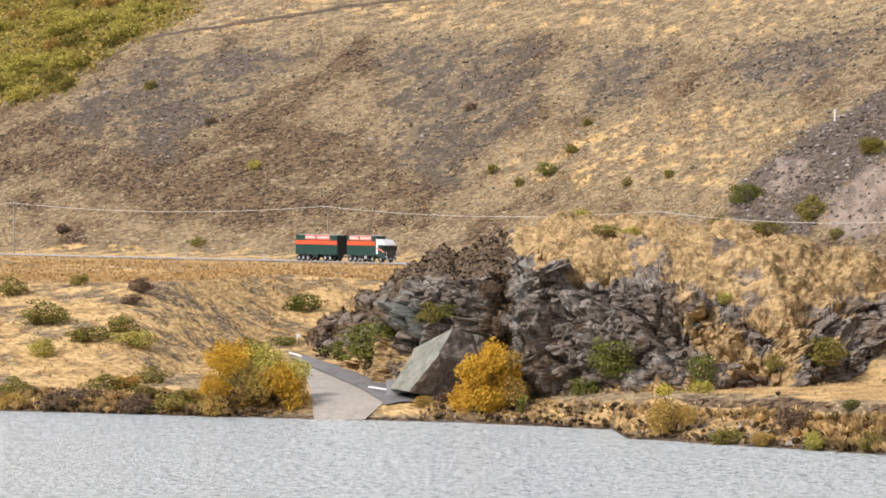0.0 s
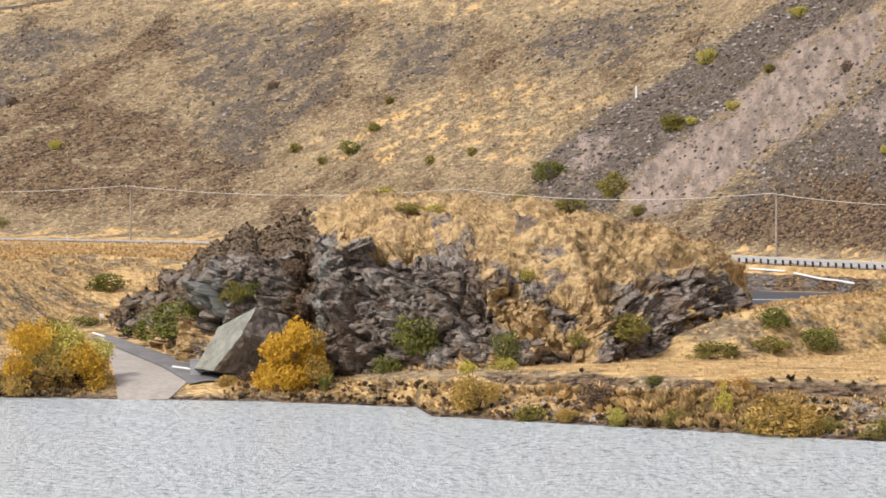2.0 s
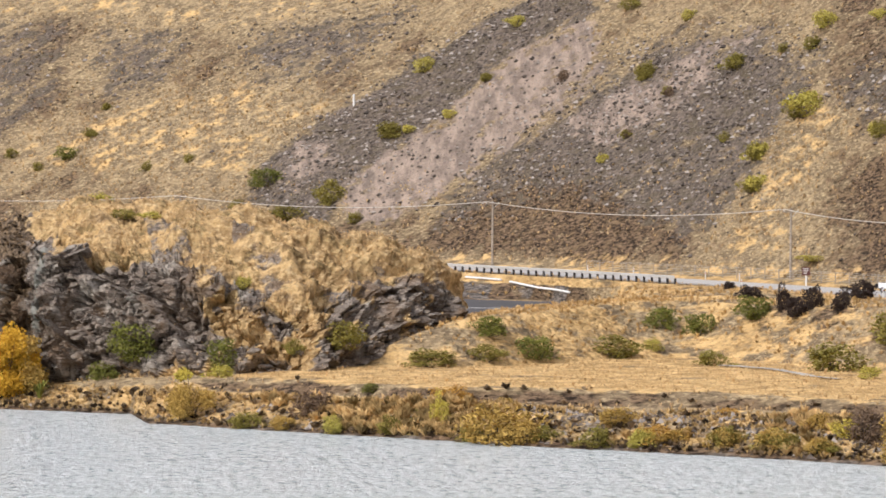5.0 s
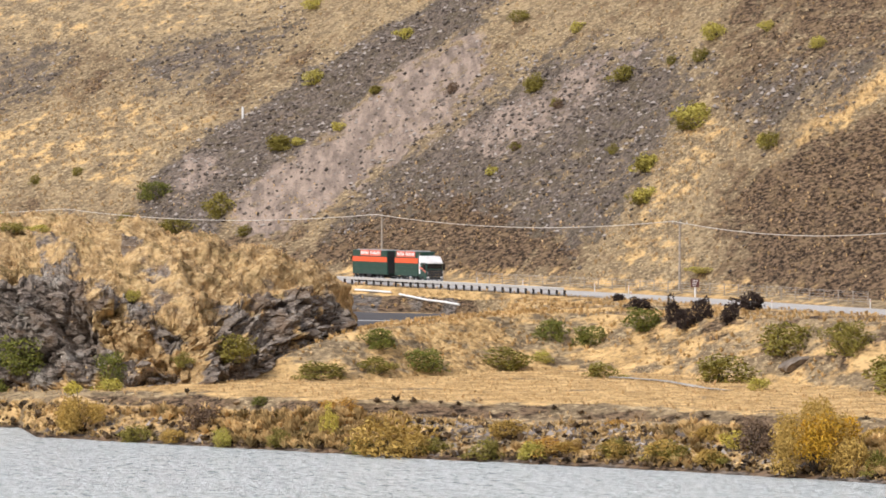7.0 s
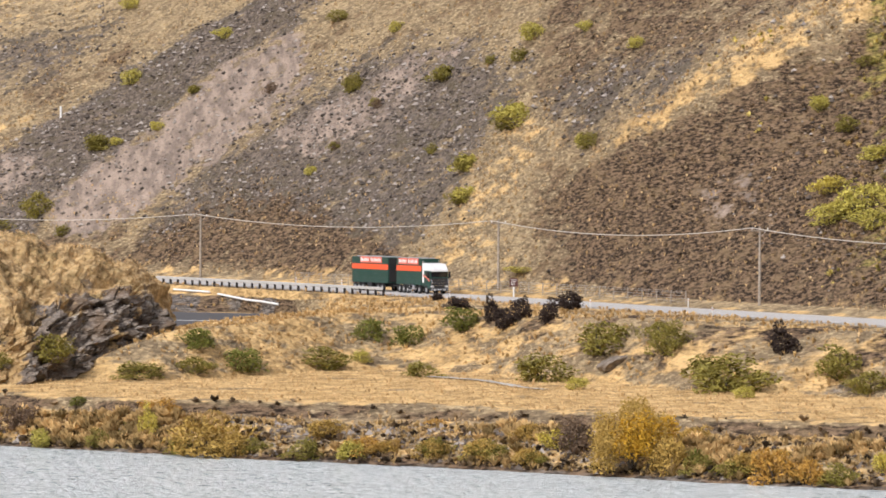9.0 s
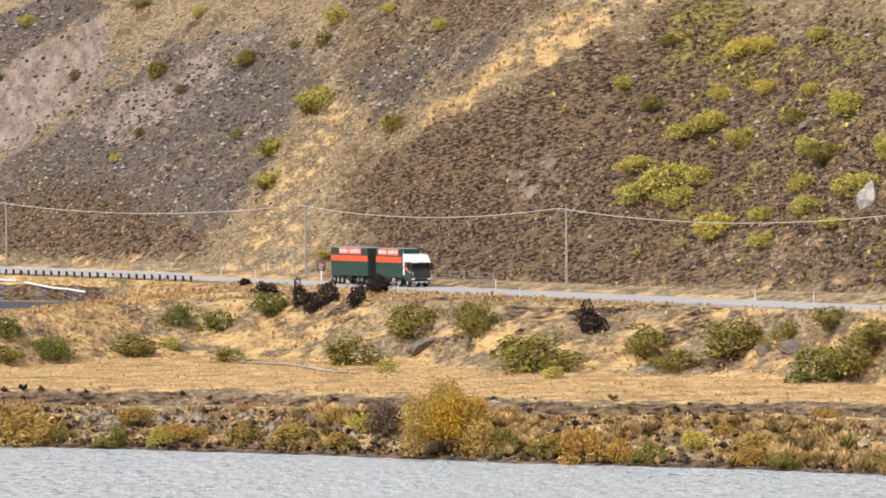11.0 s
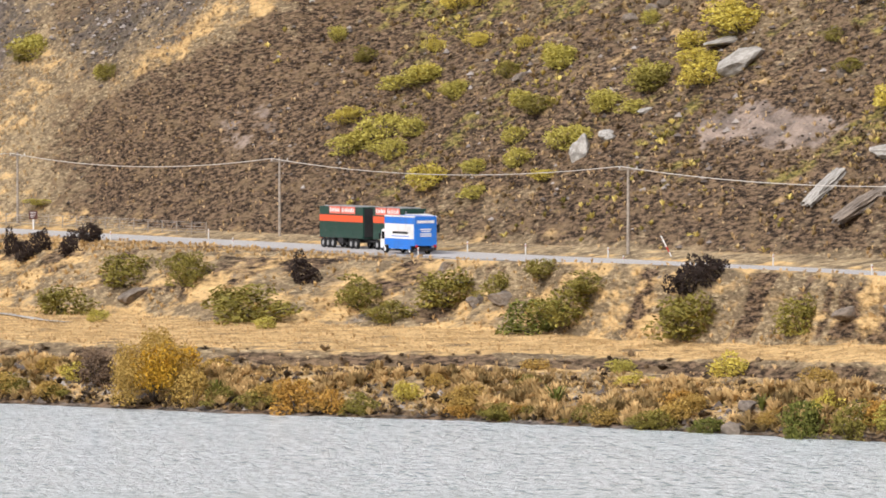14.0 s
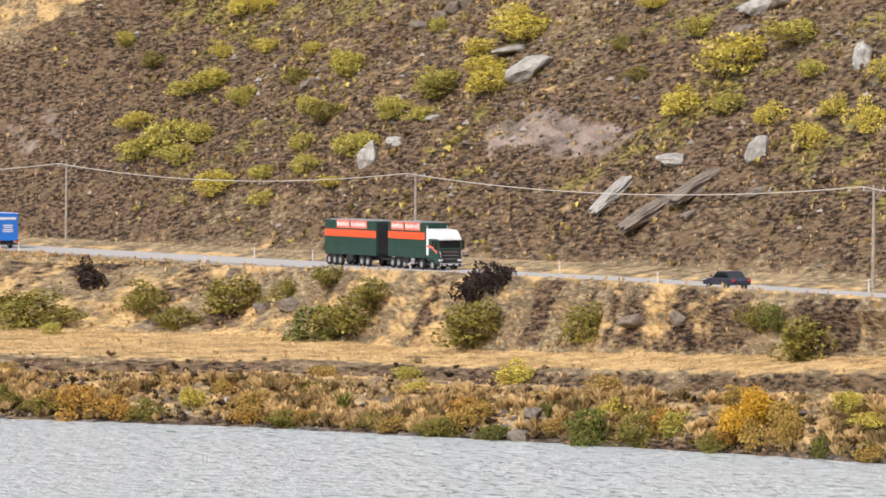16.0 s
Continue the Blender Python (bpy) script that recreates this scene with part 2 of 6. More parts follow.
def road_bank(b, d, z, ds, zs):
    """The steep grass bank that climbs from the terrace to the road's level, its lip fitted to the camera's view."""
    top, rear, top_z, rear_z = ds[3], ds[4], zs[3], zs[4]
    lip = curve(BANK_LIP, b)
    fall = 0.035 * (1 - step(8.4, 9.6, b))
    d_lip = rear + (lip - rear_z) / 0.42
    right = np.minimum(rear_z + 0.42 * (d - rear), lip - fall * (d - d_lip))
    ramp = step(-4.2, -1.7, b)
    start, start_z = top + ramp * (535 - top), top_z + ramp * (4.6 - top_z)
    high = 11.7 - 1.2 * step(-2.5, 0.0, b)
    left = np.minimum(start_z + 0.2 * (d - start), high - 0.0185 * (d - start - (high - start_z) / 0.2))
    bank = np.where(b > 2.5, right, np.where(b < 1.5, left, -9))
    return np.where((d > top) & (d < ds[7]), np.maximum(z, bank), z)


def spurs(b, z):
    """How far the hillside is shifted along the camera's sight line, in metres: a spur, a gully, the edge of the slip,
    broad swells.
    """
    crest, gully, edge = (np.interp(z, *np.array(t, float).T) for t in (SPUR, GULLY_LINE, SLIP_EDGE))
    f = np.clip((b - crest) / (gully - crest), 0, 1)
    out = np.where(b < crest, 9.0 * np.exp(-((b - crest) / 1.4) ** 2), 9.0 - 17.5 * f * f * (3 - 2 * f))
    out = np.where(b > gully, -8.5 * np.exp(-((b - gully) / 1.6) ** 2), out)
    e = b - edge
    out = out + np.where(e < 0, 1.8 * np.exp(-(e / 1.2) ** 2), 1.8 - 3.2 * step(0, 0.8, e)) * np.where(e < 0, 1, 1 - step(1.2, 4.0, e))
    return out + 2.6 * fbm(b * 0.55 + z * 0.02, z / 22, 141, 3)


def land(b, s):
    """Points of the land at the bearings b and running numbers s (arrays of one shape)."""
    ds, zs = section(b)
    ds, zs = np.array(ds), np.array(zs)
    i = np.clip(np.floor(s).astype(int), 0, len(ds) - 2)
    f = s - i
    # rounded breaks of slope: a little cubic easing of the height between the breaks
    j = np.arange(b.size).reshape(b.shape)
    flat_ds, flat_zs = ds.reshape(len(ds), -1), zs.reshape(len(zs), -1)
    d = flat_ds[i, j] * (1 - f) + flat_ds[i + 1, j] * f
    z = flat_zs[i, j] * (1 - f) + flat_zs[i + 1, j] * f
    a = np.radians(b)
    # the cut edge of the terrace above the lake bank
    scarp = np.clip(s - 2, 0, 1)
    lift = np.where(scarp < 0.8, 0.4 * scarp, 0.32 + 3.4 * (scarp - 0.8)) - scarp
    z = z + np.where((s > 2) & (s < 3), lift * (flat_zs[3, j] - flat_zs[2, j]), 0) * step(2.6, 3.4, b)
    z = road_bank(b, d, z, flat_ds[:, j], flat_zs[:, j])
    z = z + (0.12 + 0.5 * step(15.5, 18.5, b)) * step(5.9, 6.9, s) * (1 - step(7.02, 7.2, s)) * step(9.0, 10.0, b)
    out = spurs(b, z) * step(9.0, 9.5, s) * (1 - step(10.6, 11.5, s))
    # slide along the sight line, so each point keeps its place in the view
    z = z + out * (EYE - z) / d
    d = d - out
    x, y = d * np.sin(a), d * np.cos(a)
    k = rough_kind(s)
    wet = np.interp(s, [0, 0.9, 1.02, 1.4], [0, 0, 0.25, 1])
    flat = np.interp(s, [6.6, 7, 8, 9], [1, 0, 0, 0.35])
    # the graded ground of the boat ramp
    flat = flat * (1 - 0.9 * step(-2.3, -1.95, b) * (1 - step(-0.35, -0.1, b)) * (1 - step(3.6, 4.2, s)))
    flat = flat * (1 - 0.9 * step(5.9, 6.3, b) * (1 - step(8.0, 8.4, b)) * step(4.6, 4.9, s) * (1 - step(6.0, 6.3, s)))
    z = z + hummocks(x, y, k) * wet * flat
    return x, y, z


def ground_height(x, y):
    """The land's height at one place."""
    b = math.degrees(math.atan2(x, y))
    s = np.concatenate([np.linspace(0, 4, 60, endpoint=False), np.linspace(4, 7, 120, endpoint=False), np.linspace(7, 9, 12, endpoint=False), np.linspace(9, 11, 160), np.linspace(11.2, 13, 8)])
    gx, gy, gz = land(np.full(s.shape, b), s)
    return float(np.interp(math.hypot(x, y), np.maximum.accumulate(np.hypot(gx, gy)), gz))

# ---- helpers for building ----
def link(name, bm, material, parent=None, smooth=False):
    me = bpy.data.meshes.new(name)
    bm.to_mesh(me)
    bm.free()
    for mm in (material if isinstance(material, (list, tuple)) else (material,)):
        me.materials.append(mm)
    if smooth:
        me.polygons.foreach_set("use_smooth", [True] * len(me.polygons))
    ob = new(name, me)
    if parent:
        ob.parent = parent
    return ob


def part(name, bm, material, parent, label=""):
    return tagged(link(name, bm, material, parent), label)


def sheet(name, verts, faces, material, parent=None, smooth=True):
    me = bpy.data.meshes.new(name)
    verts, faces = np.asarray(verts, np.float32), np.asarray(faces, np.int32)
    me.vertices.add(len(verts))
    me.vertices.foreach_set("co", verts.ravel())
    n = faces.shape[1]
    me.loops.add(faces.size)
    me.loops.foreach_set("vertex_index", faces.ravel())
    me.polygons.add(len(faces))
    me.polygons.foreach_set("loop_start", np.arange(len(faces), dtype=np.int32) * n)
    me.polygons.foreach_set("use_smooth", np.full(len(faces), smooth))
    me.update(calc_edges=True)
    me.validate()
    me.materials.append(material)
    ob = new(name, me)
    if parent:
        ob.parent = parent
    return ob


def grid_faces(rows, cols):
    i = np.arange(rows * cols).reshape(rows, cols)
    return np.stack([i[:-1, :-1], i[:-1, 1:], i[1:, 1:], i[1:, :-1]], -1).reshape(-1, 4)


def layer(ob, name, rgb):
    a = ob.data.attributes.new(name, "FLOAT_COLOR", "POINT")
    a.data.foreach_set("color", np.concatenate([rgb, np.ones((len(rgb), 1))], 1).astype(np.float32).ravel())


def box(bm, x0, x1, y0, y1, z0, z1, bevel=0.0, m=None):
    g = bmesh.ops.create_cube(bm, size=1, matrix=Matrix.Translation(((x0 + x1) / 2, (y0 + y1) / 2, (z0 + z1) / 2)) @ Matrix.Diagonal((x1 - x0, y1 - y0, z1 - z0, 1)))
    if bevel:
        es = {e for v in g["verts"] for e in v.link_edges}
        bmesh.ops.bevel(bm, geom=list(es), offset=bevel, segments=2, affect="EDGES", profile=0.6)
    return bm


def rod(bm, a, b, r0, r1=None, n=8):
    a, b = Vector(a), Vector(b)
    m = Matrix.Translation((a + b) / 2) @ (b - a).to_track_quat("Z", "Y").to_matrix().to_4x4()
    bmesh.ops.create_cone(bm, cap_ends=True, segments=n, radius1=r0, radius2=r0 if r1 is None else r1, depth=(b - a).length, matrix=m)
    return bm


def at(b, d):
    a = radians(b)
    return d * math.sin(a), d * math.cos(a)


# ---- the land itself ----
COLS = 1250
ROWS_PER = (3, 14, 20, 20, 44, 24, 14, 12, 8, 190, 44, 10, 6)
bs = np.concatenate([np.linspace(-14, -6.2, 30)[:-1], np.linspace(-6.2, 24.6, COLS), np.linspace(24.6, 34, 30)[1:]])
ss = np.concatenate([np.linspace(i, i + 1, k, endpoint=False) for i, k in enumerate(ROWS_PER)] + [[13.0]])
B, S = np.meshgrid(bs, ss)
X, Y, Z = land(B, S)


def band(v, lo, hi, soft):
    return step(lo - soft, lo + soft, v) * (1 - step(hi - soft, hi + soft, v))


# Patches of ground cover, shaped to fit the camera's view: layer, strength, softness (m), outline as bearing (degrees)
# and height (m).
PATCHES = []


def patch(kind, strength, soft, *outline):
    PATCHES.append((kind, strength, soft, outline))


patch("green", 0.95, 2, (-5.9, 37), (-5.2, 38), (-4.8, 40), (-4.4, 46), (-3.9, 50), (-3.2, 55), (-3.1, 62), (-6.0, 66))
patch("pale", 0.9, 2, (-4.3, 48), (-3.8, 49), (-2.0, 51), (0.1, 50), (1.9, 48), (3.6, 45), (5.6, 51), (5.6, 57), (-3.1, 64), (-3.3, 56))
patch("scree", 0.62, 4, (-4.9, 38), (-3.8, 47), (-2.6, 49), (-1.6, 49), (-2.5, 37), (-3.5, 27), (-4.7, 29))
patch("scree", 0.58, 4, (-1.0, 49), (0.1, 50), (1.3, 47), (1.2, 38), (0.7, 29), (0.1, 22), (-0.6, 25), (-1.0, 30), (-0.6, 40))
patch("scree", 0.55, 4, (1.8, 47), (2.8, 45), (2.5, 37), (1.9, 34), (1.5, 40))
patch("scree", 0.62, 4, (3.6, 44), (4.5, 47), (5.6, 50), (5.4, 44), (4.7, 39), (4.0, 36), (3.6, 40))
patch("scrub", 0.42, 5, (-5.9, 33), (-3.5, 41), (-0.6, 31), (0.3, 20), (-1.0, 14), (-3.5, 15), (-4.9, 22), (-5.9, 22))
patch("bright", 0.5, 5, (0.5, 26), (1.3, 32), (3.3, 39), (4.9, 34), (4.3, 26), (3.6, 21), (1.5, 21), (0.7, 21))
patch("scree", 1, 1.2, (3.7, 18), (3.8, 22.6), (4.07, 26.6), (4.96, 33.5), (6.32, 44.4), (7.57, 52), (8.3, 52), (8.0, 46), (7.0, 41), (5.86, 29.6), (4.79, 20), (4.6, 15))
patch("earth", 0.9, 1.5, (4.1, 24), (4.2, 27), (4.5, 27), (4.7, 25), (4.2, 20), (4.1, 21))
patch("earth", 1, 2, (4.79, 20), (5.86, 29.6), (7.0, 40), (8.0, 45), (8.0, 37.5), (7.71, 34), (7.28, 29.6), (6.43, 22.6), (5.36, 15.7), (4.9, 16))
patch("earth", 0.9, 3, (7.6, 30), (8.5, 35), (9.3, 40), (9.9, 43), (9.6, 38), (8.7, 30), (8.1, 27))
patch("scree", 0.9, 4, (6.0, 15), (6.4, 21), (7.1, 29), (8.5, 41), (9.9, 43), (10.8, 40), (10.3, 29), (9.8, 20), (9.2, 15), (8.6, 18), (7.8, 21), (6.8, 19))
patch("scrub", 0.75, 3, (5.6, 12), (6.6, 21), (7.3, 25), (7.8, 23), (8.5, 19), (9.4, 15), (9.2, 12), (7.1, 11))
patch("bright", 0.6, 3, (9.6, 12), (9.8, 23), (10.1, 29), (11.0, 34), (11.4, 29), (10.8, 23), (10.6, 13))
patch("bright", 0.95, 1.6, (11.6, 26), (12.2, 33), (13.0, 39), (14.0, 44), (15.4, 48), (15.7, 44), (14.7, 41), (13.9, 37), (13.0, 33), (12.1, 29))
# brown scrub that also paints the shaded side of the spur
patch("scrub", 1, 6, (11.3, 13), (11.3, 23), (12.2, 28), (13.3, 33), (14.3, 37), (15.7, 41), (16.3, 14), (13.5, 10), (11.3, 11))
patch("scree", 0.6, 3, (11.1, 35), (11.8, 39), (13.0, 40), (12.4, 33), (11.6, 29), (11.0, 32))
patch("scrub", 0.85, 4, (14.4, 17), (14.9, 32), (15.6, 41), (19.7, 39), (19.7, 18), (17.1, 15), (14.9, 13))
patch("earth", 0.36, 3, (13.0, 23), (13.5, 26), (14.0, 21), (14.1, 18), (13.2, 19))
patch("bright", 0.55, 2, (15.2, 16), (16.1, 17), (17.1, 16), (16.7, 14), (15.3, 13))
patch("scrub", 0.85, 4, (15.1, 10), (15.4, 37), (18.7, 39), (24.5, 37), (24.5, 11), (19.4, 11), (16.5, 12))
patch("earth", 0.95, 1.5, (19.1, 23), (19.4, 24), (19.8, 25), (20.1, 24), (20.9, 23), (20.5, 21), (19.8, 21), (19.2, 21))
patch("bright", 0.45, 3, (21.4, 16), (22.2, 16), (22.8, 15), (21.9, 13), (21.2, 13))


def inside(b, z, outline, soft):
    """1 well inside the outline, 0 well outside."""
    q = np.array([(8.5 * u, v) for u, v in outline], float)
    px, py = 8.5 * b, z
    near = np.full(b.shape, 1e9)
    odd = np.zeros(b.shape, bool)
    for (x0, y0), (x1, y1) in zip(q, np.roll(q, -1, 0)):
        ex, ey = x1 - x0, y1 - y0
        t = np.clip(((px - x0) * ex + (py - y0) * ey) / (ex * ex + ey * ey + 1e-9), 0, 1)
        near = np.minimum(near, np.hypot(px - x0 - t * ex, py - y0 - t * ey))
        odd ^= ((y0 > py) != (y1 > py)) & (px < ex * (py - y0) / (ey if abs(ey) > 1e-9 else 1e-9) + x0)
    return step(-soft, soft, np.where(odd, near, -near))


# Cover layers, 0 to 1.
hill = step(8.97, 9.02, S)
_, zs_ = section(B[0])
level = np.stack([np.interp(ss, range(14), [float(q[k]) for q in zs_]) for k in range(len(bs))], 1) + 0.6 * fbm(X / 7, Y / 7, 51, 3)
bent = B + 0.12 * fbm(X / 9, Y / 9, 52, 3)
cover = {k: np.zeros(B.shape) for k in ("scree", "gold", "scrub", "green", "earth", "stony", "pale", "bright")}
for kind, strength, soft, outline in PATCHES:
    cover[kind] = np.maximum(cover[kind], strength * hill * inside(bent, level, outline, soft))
bank = band(S, 0.9, 2.85, 0.2)
# the cut edge's dark earth and its shadow band, both painted as darker cover
lip = band(S, 2.74, 2.97, 0.06) * step(2.6, 3.4, B) * (0.75 + 0.5 * fbm(X / 5, Y / 5, 88, 2))
flat = band(S, 3.0, 4.05, 0.12) * step(2.6, 3.6, B)
rise = band(S, 4.0, 6.9, 0.1)
left = 1 - step(0.5, 2.5, B)
mott = fbm(X / 6, Y / 6, 61, 3)
gold = np.maximum(np.maximum(flat, rise * (0.54 - 0.15 * step(10, 13, B) + 0.6 * fbm(X / 8, Y / 8, 65, 3))), 0.25 * cover["pale"]) + cover["bright"] * 0.55
gold = np.maximum(gold, 0.35 * band(S, 8.5, 9.03, 0.04))
gold = np.maximum(gold, bank * (0.58 + 0.2 * (1 - step(5, 7, B)) + 0.5 * mott))
gold = np.maximum(gold, 0.85 * band(S, 6.62, 8.5, 0.08) * (1 - 0.5 * step(11, 13, B)))
gold = np.maximum(gold, left * band(S, 2.6, 6.9, 0.2) * (0.6 + 0.9 * fbm(X / 9, Y / 12, 83, 4)))
# darker cover along the waterline paints wet stones and the undercut's shade
gold = gold * (1 - band(S, 0.7, 1.3, 0.1))
scrub = np.maximum(cover["scrub"], bank * (0.06 + 0.5 * mott)) + lip * 1.2 + 1.1 * band(S, 0.9, 1.2, 0.06) + 0.25 * hill + 0.15 * rise * (0.5 + fbm(X / 7, Y / 7, 66, 3)) + 0.3 * rise * step(10, 13, B) * (0.5 + mott) + 0.75 * band(S, 4.2, 6.7, 0.2) * step(8.0, 10.0, B) * step(-0.05, 0.2, fbm(X / 9, Y / 4, 68, 3))
scrub = np.maximum(scrub, hill * step(10.2, 11.5, B) * (0.62 + 0.3 * mott))
streak = fbm(X / 5, Y / 26, 63, 4)
# extra scrub low on the spur, shade put into the cover colour
scrub = np.maximum(scrub, 1.4 * hill * band(bent, 11.9, 14.6, 0.5) * (1 - step(20, 30, level)))
scrub = np.maximum(scrub, hill * (1 - step(5, 8, B)) * (0.3 + 0.45 * fbm(X / 14, Y / 14, 64, 3) + 0.3 * streak))
scrub = scrub * (1 - 0.7 * cover["pale"]) * (1 - 0.3 * step(13.5, 17, B) * step(18, 32, level))
scrub = scrub * (1 - 0.8 * cover["bright"])
cutting = band(S, 5.95, 6.66, 0.06) * band(B, 5.0, 8.1, 0.35)
gold = gold * (1 - 0.5 * step(11, 13, B) * band(S, 8.3, 9.08, 0.02)) * (1 - 0.3 * step(10, 12, B) * rise) * (1 - 0.9 * cutting) * (1 - 0.9 * lip)
gold = np.maximum(gold, 0.2 * hill * step(14, 16, B) * (0.75 + 0.25 * step(18, 30, level)) * step(-0.12, 0.2, fbm((X + 0.6 * Y) / 5, (Y - 0.6 * X) / 14, 69, 3)))
scrub = np.maximum(scrub, 0.8 * cutting)
scree, earth, stony = cover["scree"], cover["earth"], 0.4 * band(S, 0.85, 1.1, 0.08)
green = np.maximum(np.maximum(cover["green"], 0.42 * hill * step(14, 16, B) * step(-0.1, 0.45, fbm((X + 0.6 * Y) / 6, (Y - 0.6 * X) / 14, 87, 3))), 0.12 * bank * step(3, 5, B) + 0.2 * band(S, 1.1, 2.0, 0.2) * step(0.0, 0.5, mott))
stony = np.maximum(stony, 0.75 * cutting * step(-0.1, 0.2, fbm(X / 3, Y / 3, 70, 2)) + 0.5 * band(S, 1.5, 2.2, 0.15) * band(B, 6.5, 13, 0.8) * step(-0.1, 0.3, fbm(X / 5, Y / 3, 67, 2)))
scrub = np.maximum(scrub, left * band(S, 2.6, 6.9, 0.2) * (0.15 + 0.6 * fbm(X / 6, Y / 14, 84, 3)))
stony = np.maximum(stony, (1 - step(20.5, 22, B)) * 0.4 * rise * step(11, 13, B) * step(0.25, 0.6, fbm(X / 4, Y / 4, 62, 2)))

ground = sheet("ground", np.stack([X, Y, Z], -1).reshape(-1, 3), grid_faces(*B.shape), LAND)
layer(ground, "cover", np.stack([scree, gold, scrub], -1).reshape(-1, 3))
layer(ground, "cover_two", np.stack([green, earth, stony], -1).reshape(-1, 3))
tagged(ground, "dry autumn hillside of tussock grass, scrub and scree above a lake", "ground", kind="structure")

# The lake, and the bank on this side on which the camera stands.
xs, ys = np.meshgrid(np.linspace(-2500, 2500, 26), np.linspace(-600, 900, 16))
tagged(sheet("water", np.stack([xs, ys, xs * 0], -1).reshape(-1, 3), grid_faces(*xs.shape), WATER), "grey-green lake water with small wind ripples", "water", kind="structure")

bb, rr = np.meshgrid(np.radians(np.linspace(0, 360, 97)), np.array([0, 4, 10, 20, 32, 44, 56, 70, 90, 200, 600, 2000]))
facing = np.cos(bb) * 0.5 + 0.5
fall = np.interp(rr, [0, 4, 10, 20, 32, 44, 56, 70, 90, 2000], [23.3, 23.3, 21.5, 17, 11.5, 6.5, 2, -2, -3, -6])
climb = np.interp(rr, [0, 4, 10, 90, 200, 600, 2000], [23.3, 23.3, 23.6, 30, 45, 140, 300])
zz = fall + (climb - fall) * (1 - step(0.3, 0.55, facing)) + 0.3 * fbm(rr * np.sin(bb) / 6, rr * np.cos(bb) / 6, 3)
near = sheet("near_bank", np.stack([rr * np.sin(bb), rr * np.cos(bb), zz], -1).reshape(-1, 3), grid_faces(*bb.shape), LAND)
tagged(near, "dry grass bank on the near shore of the lake", "ground", kind="structure")

# ---- the main road ----
rb = np.linspace(-13, 33, 700)
rd = curve(ROAD, rb)
ROAD_XY = np.stack([rd * np.sin(np.radians(rb)), rd * np.cos(np.radians(rb))], 1)
ROAD_S = np.concatenate([[0], np.cumsum(np.hypot(*np.diff(ROAD_XY, axis=0).T))])


def road_at(s, side=0.0):
    """Place and heading on the road at s metres along it; side: metres towards the lake."""
    x, y = np.interp(s, ROAD_S, ROAD_XY[:, 0]), np.interp(s, ROAD_S, ROAD_XY[:, 1])
    dx = np.interp(s + 6, ROAD_S, ROAD_XY[:, 0]) - np.interp(s - 6, ROAD_S, ROAD_XY[:, 0])
    dy = np.interp(s + 6, ROAD_S, ROAD_XY[:, 1]) - np.interp(s - 6, ROAD_S, ROAD_XY[:, 1])
    h = np.hypot(dx, dy)
    dx, dy = dx / h, dy / h
    return x + dy * side, y - dx * side, np.arctan2(dy, dx)


def road_z(x, y):
    return float(road_height(math.degrees(math.atan2(x, y))))


def strip(name, sides, z, material, s0=40.0, s1=None, step_m=3.0, dash=None):
    """A ribbon along the road between two sides, as one mesh."""
    s1 = s1 or ROAD_S[-1] - 20
    verts, faces = [], []
    stretches = [(s0, s1)] if not dash else [(a, a + dash[0]) for a in np.arange(s0, s1, dash[1])]
    for a, e in stretches:
        st = np.arange(a, e + 0.01, min(step_m, e - a))
        base = len(verts)
        for s in st:
            for side in sides:
                x, y, _ = road_at(s, side)
                verts.append((x, y, float(road_height(math.degrees(math.atan2(x, y)))) + z))
        w = len(sides)
        for i in range(len(st) - 1):
            for k in range(w - 1):
                q = base + i * w + k
                faces.append((q, q + w, q + w + 1, q + 1))
    return sheet(name, verts, faces, material)


GRAVEL = plain("gravel_shoulder", (0.55, 0.5, 0.43), 0.95, vary=0.45, size=0.25)
PAINT = plain("worn_white_paint", (0.78, 0.78, 0.76), 0.6, vary=0.12)
tagged(strip("road_shoulder", (-5.8, 5.6), 0.0, GRAVEL), "pale gravel shoulders along the road", "road", kind="structure")
tagged(strip("road", (-4.2, 0, 4.2), 0.05, ASPHALT), "grey two-lane chip seal road along the hill foot", "road", kind="structure")
tagged(strip("edge_line", (3.72, 3.84), 0.058, PAINT), "white painted edge line", "road marking", kind="structure")
tagged(strip("edge_line", (-3.84, -3.72), 0.058, PAINT), "white painted edge line", "road marking", kind="structure")
tagged(strip("centre_line", (-0.06, 0.06), 0.058, PAINT, dash=(3, 10)), "dashed white centre line", "road marking", kind="structure")

# ---- the rock outcrop between the road and the lake ----
# bearing: distance and height of the foot, distance and height of the crest
OUTCROP = ((-1.75, 522, 4.6, 530, 4.7), (-1.6, 518, 4.6, 529, 5.4), (-1.17, 491, 3.4, 506, 9.6), (-0.74, 469, 2.2, 488, 12.6), (-0.49, 464, 2.0, 486, 13.4), (-0.27, 463, 1.9, 486, 14.4), (0.12, 460, 1.8, 486, 15.2), (0.83, 456, 2.0, 487, 17.5), (1.19, 454, 2.2, 488, 18.9), (1.62, 452, 2.5, 486, 19.6), (2.12, 448, 2.9, 483, 19.5), (2.98, 442, 3.4, 477, 18.9), (3.69, 440, 3.5, 476, 18.7), (4.41, 439, 3.7, 474, 17.4))
OUTCROP_END = ((4.8, 444, 3.9, 476, 16.6), (5.12, 450, 4.4, 478, 15.9), (5.69, 456, 5.8, 481, 15.0), (6.04, 461, 7.0, 482, 13.5), (6.27, 466, 7.6, 481, 11.4), (6.4, 470, 7.4, 478, 7.8))


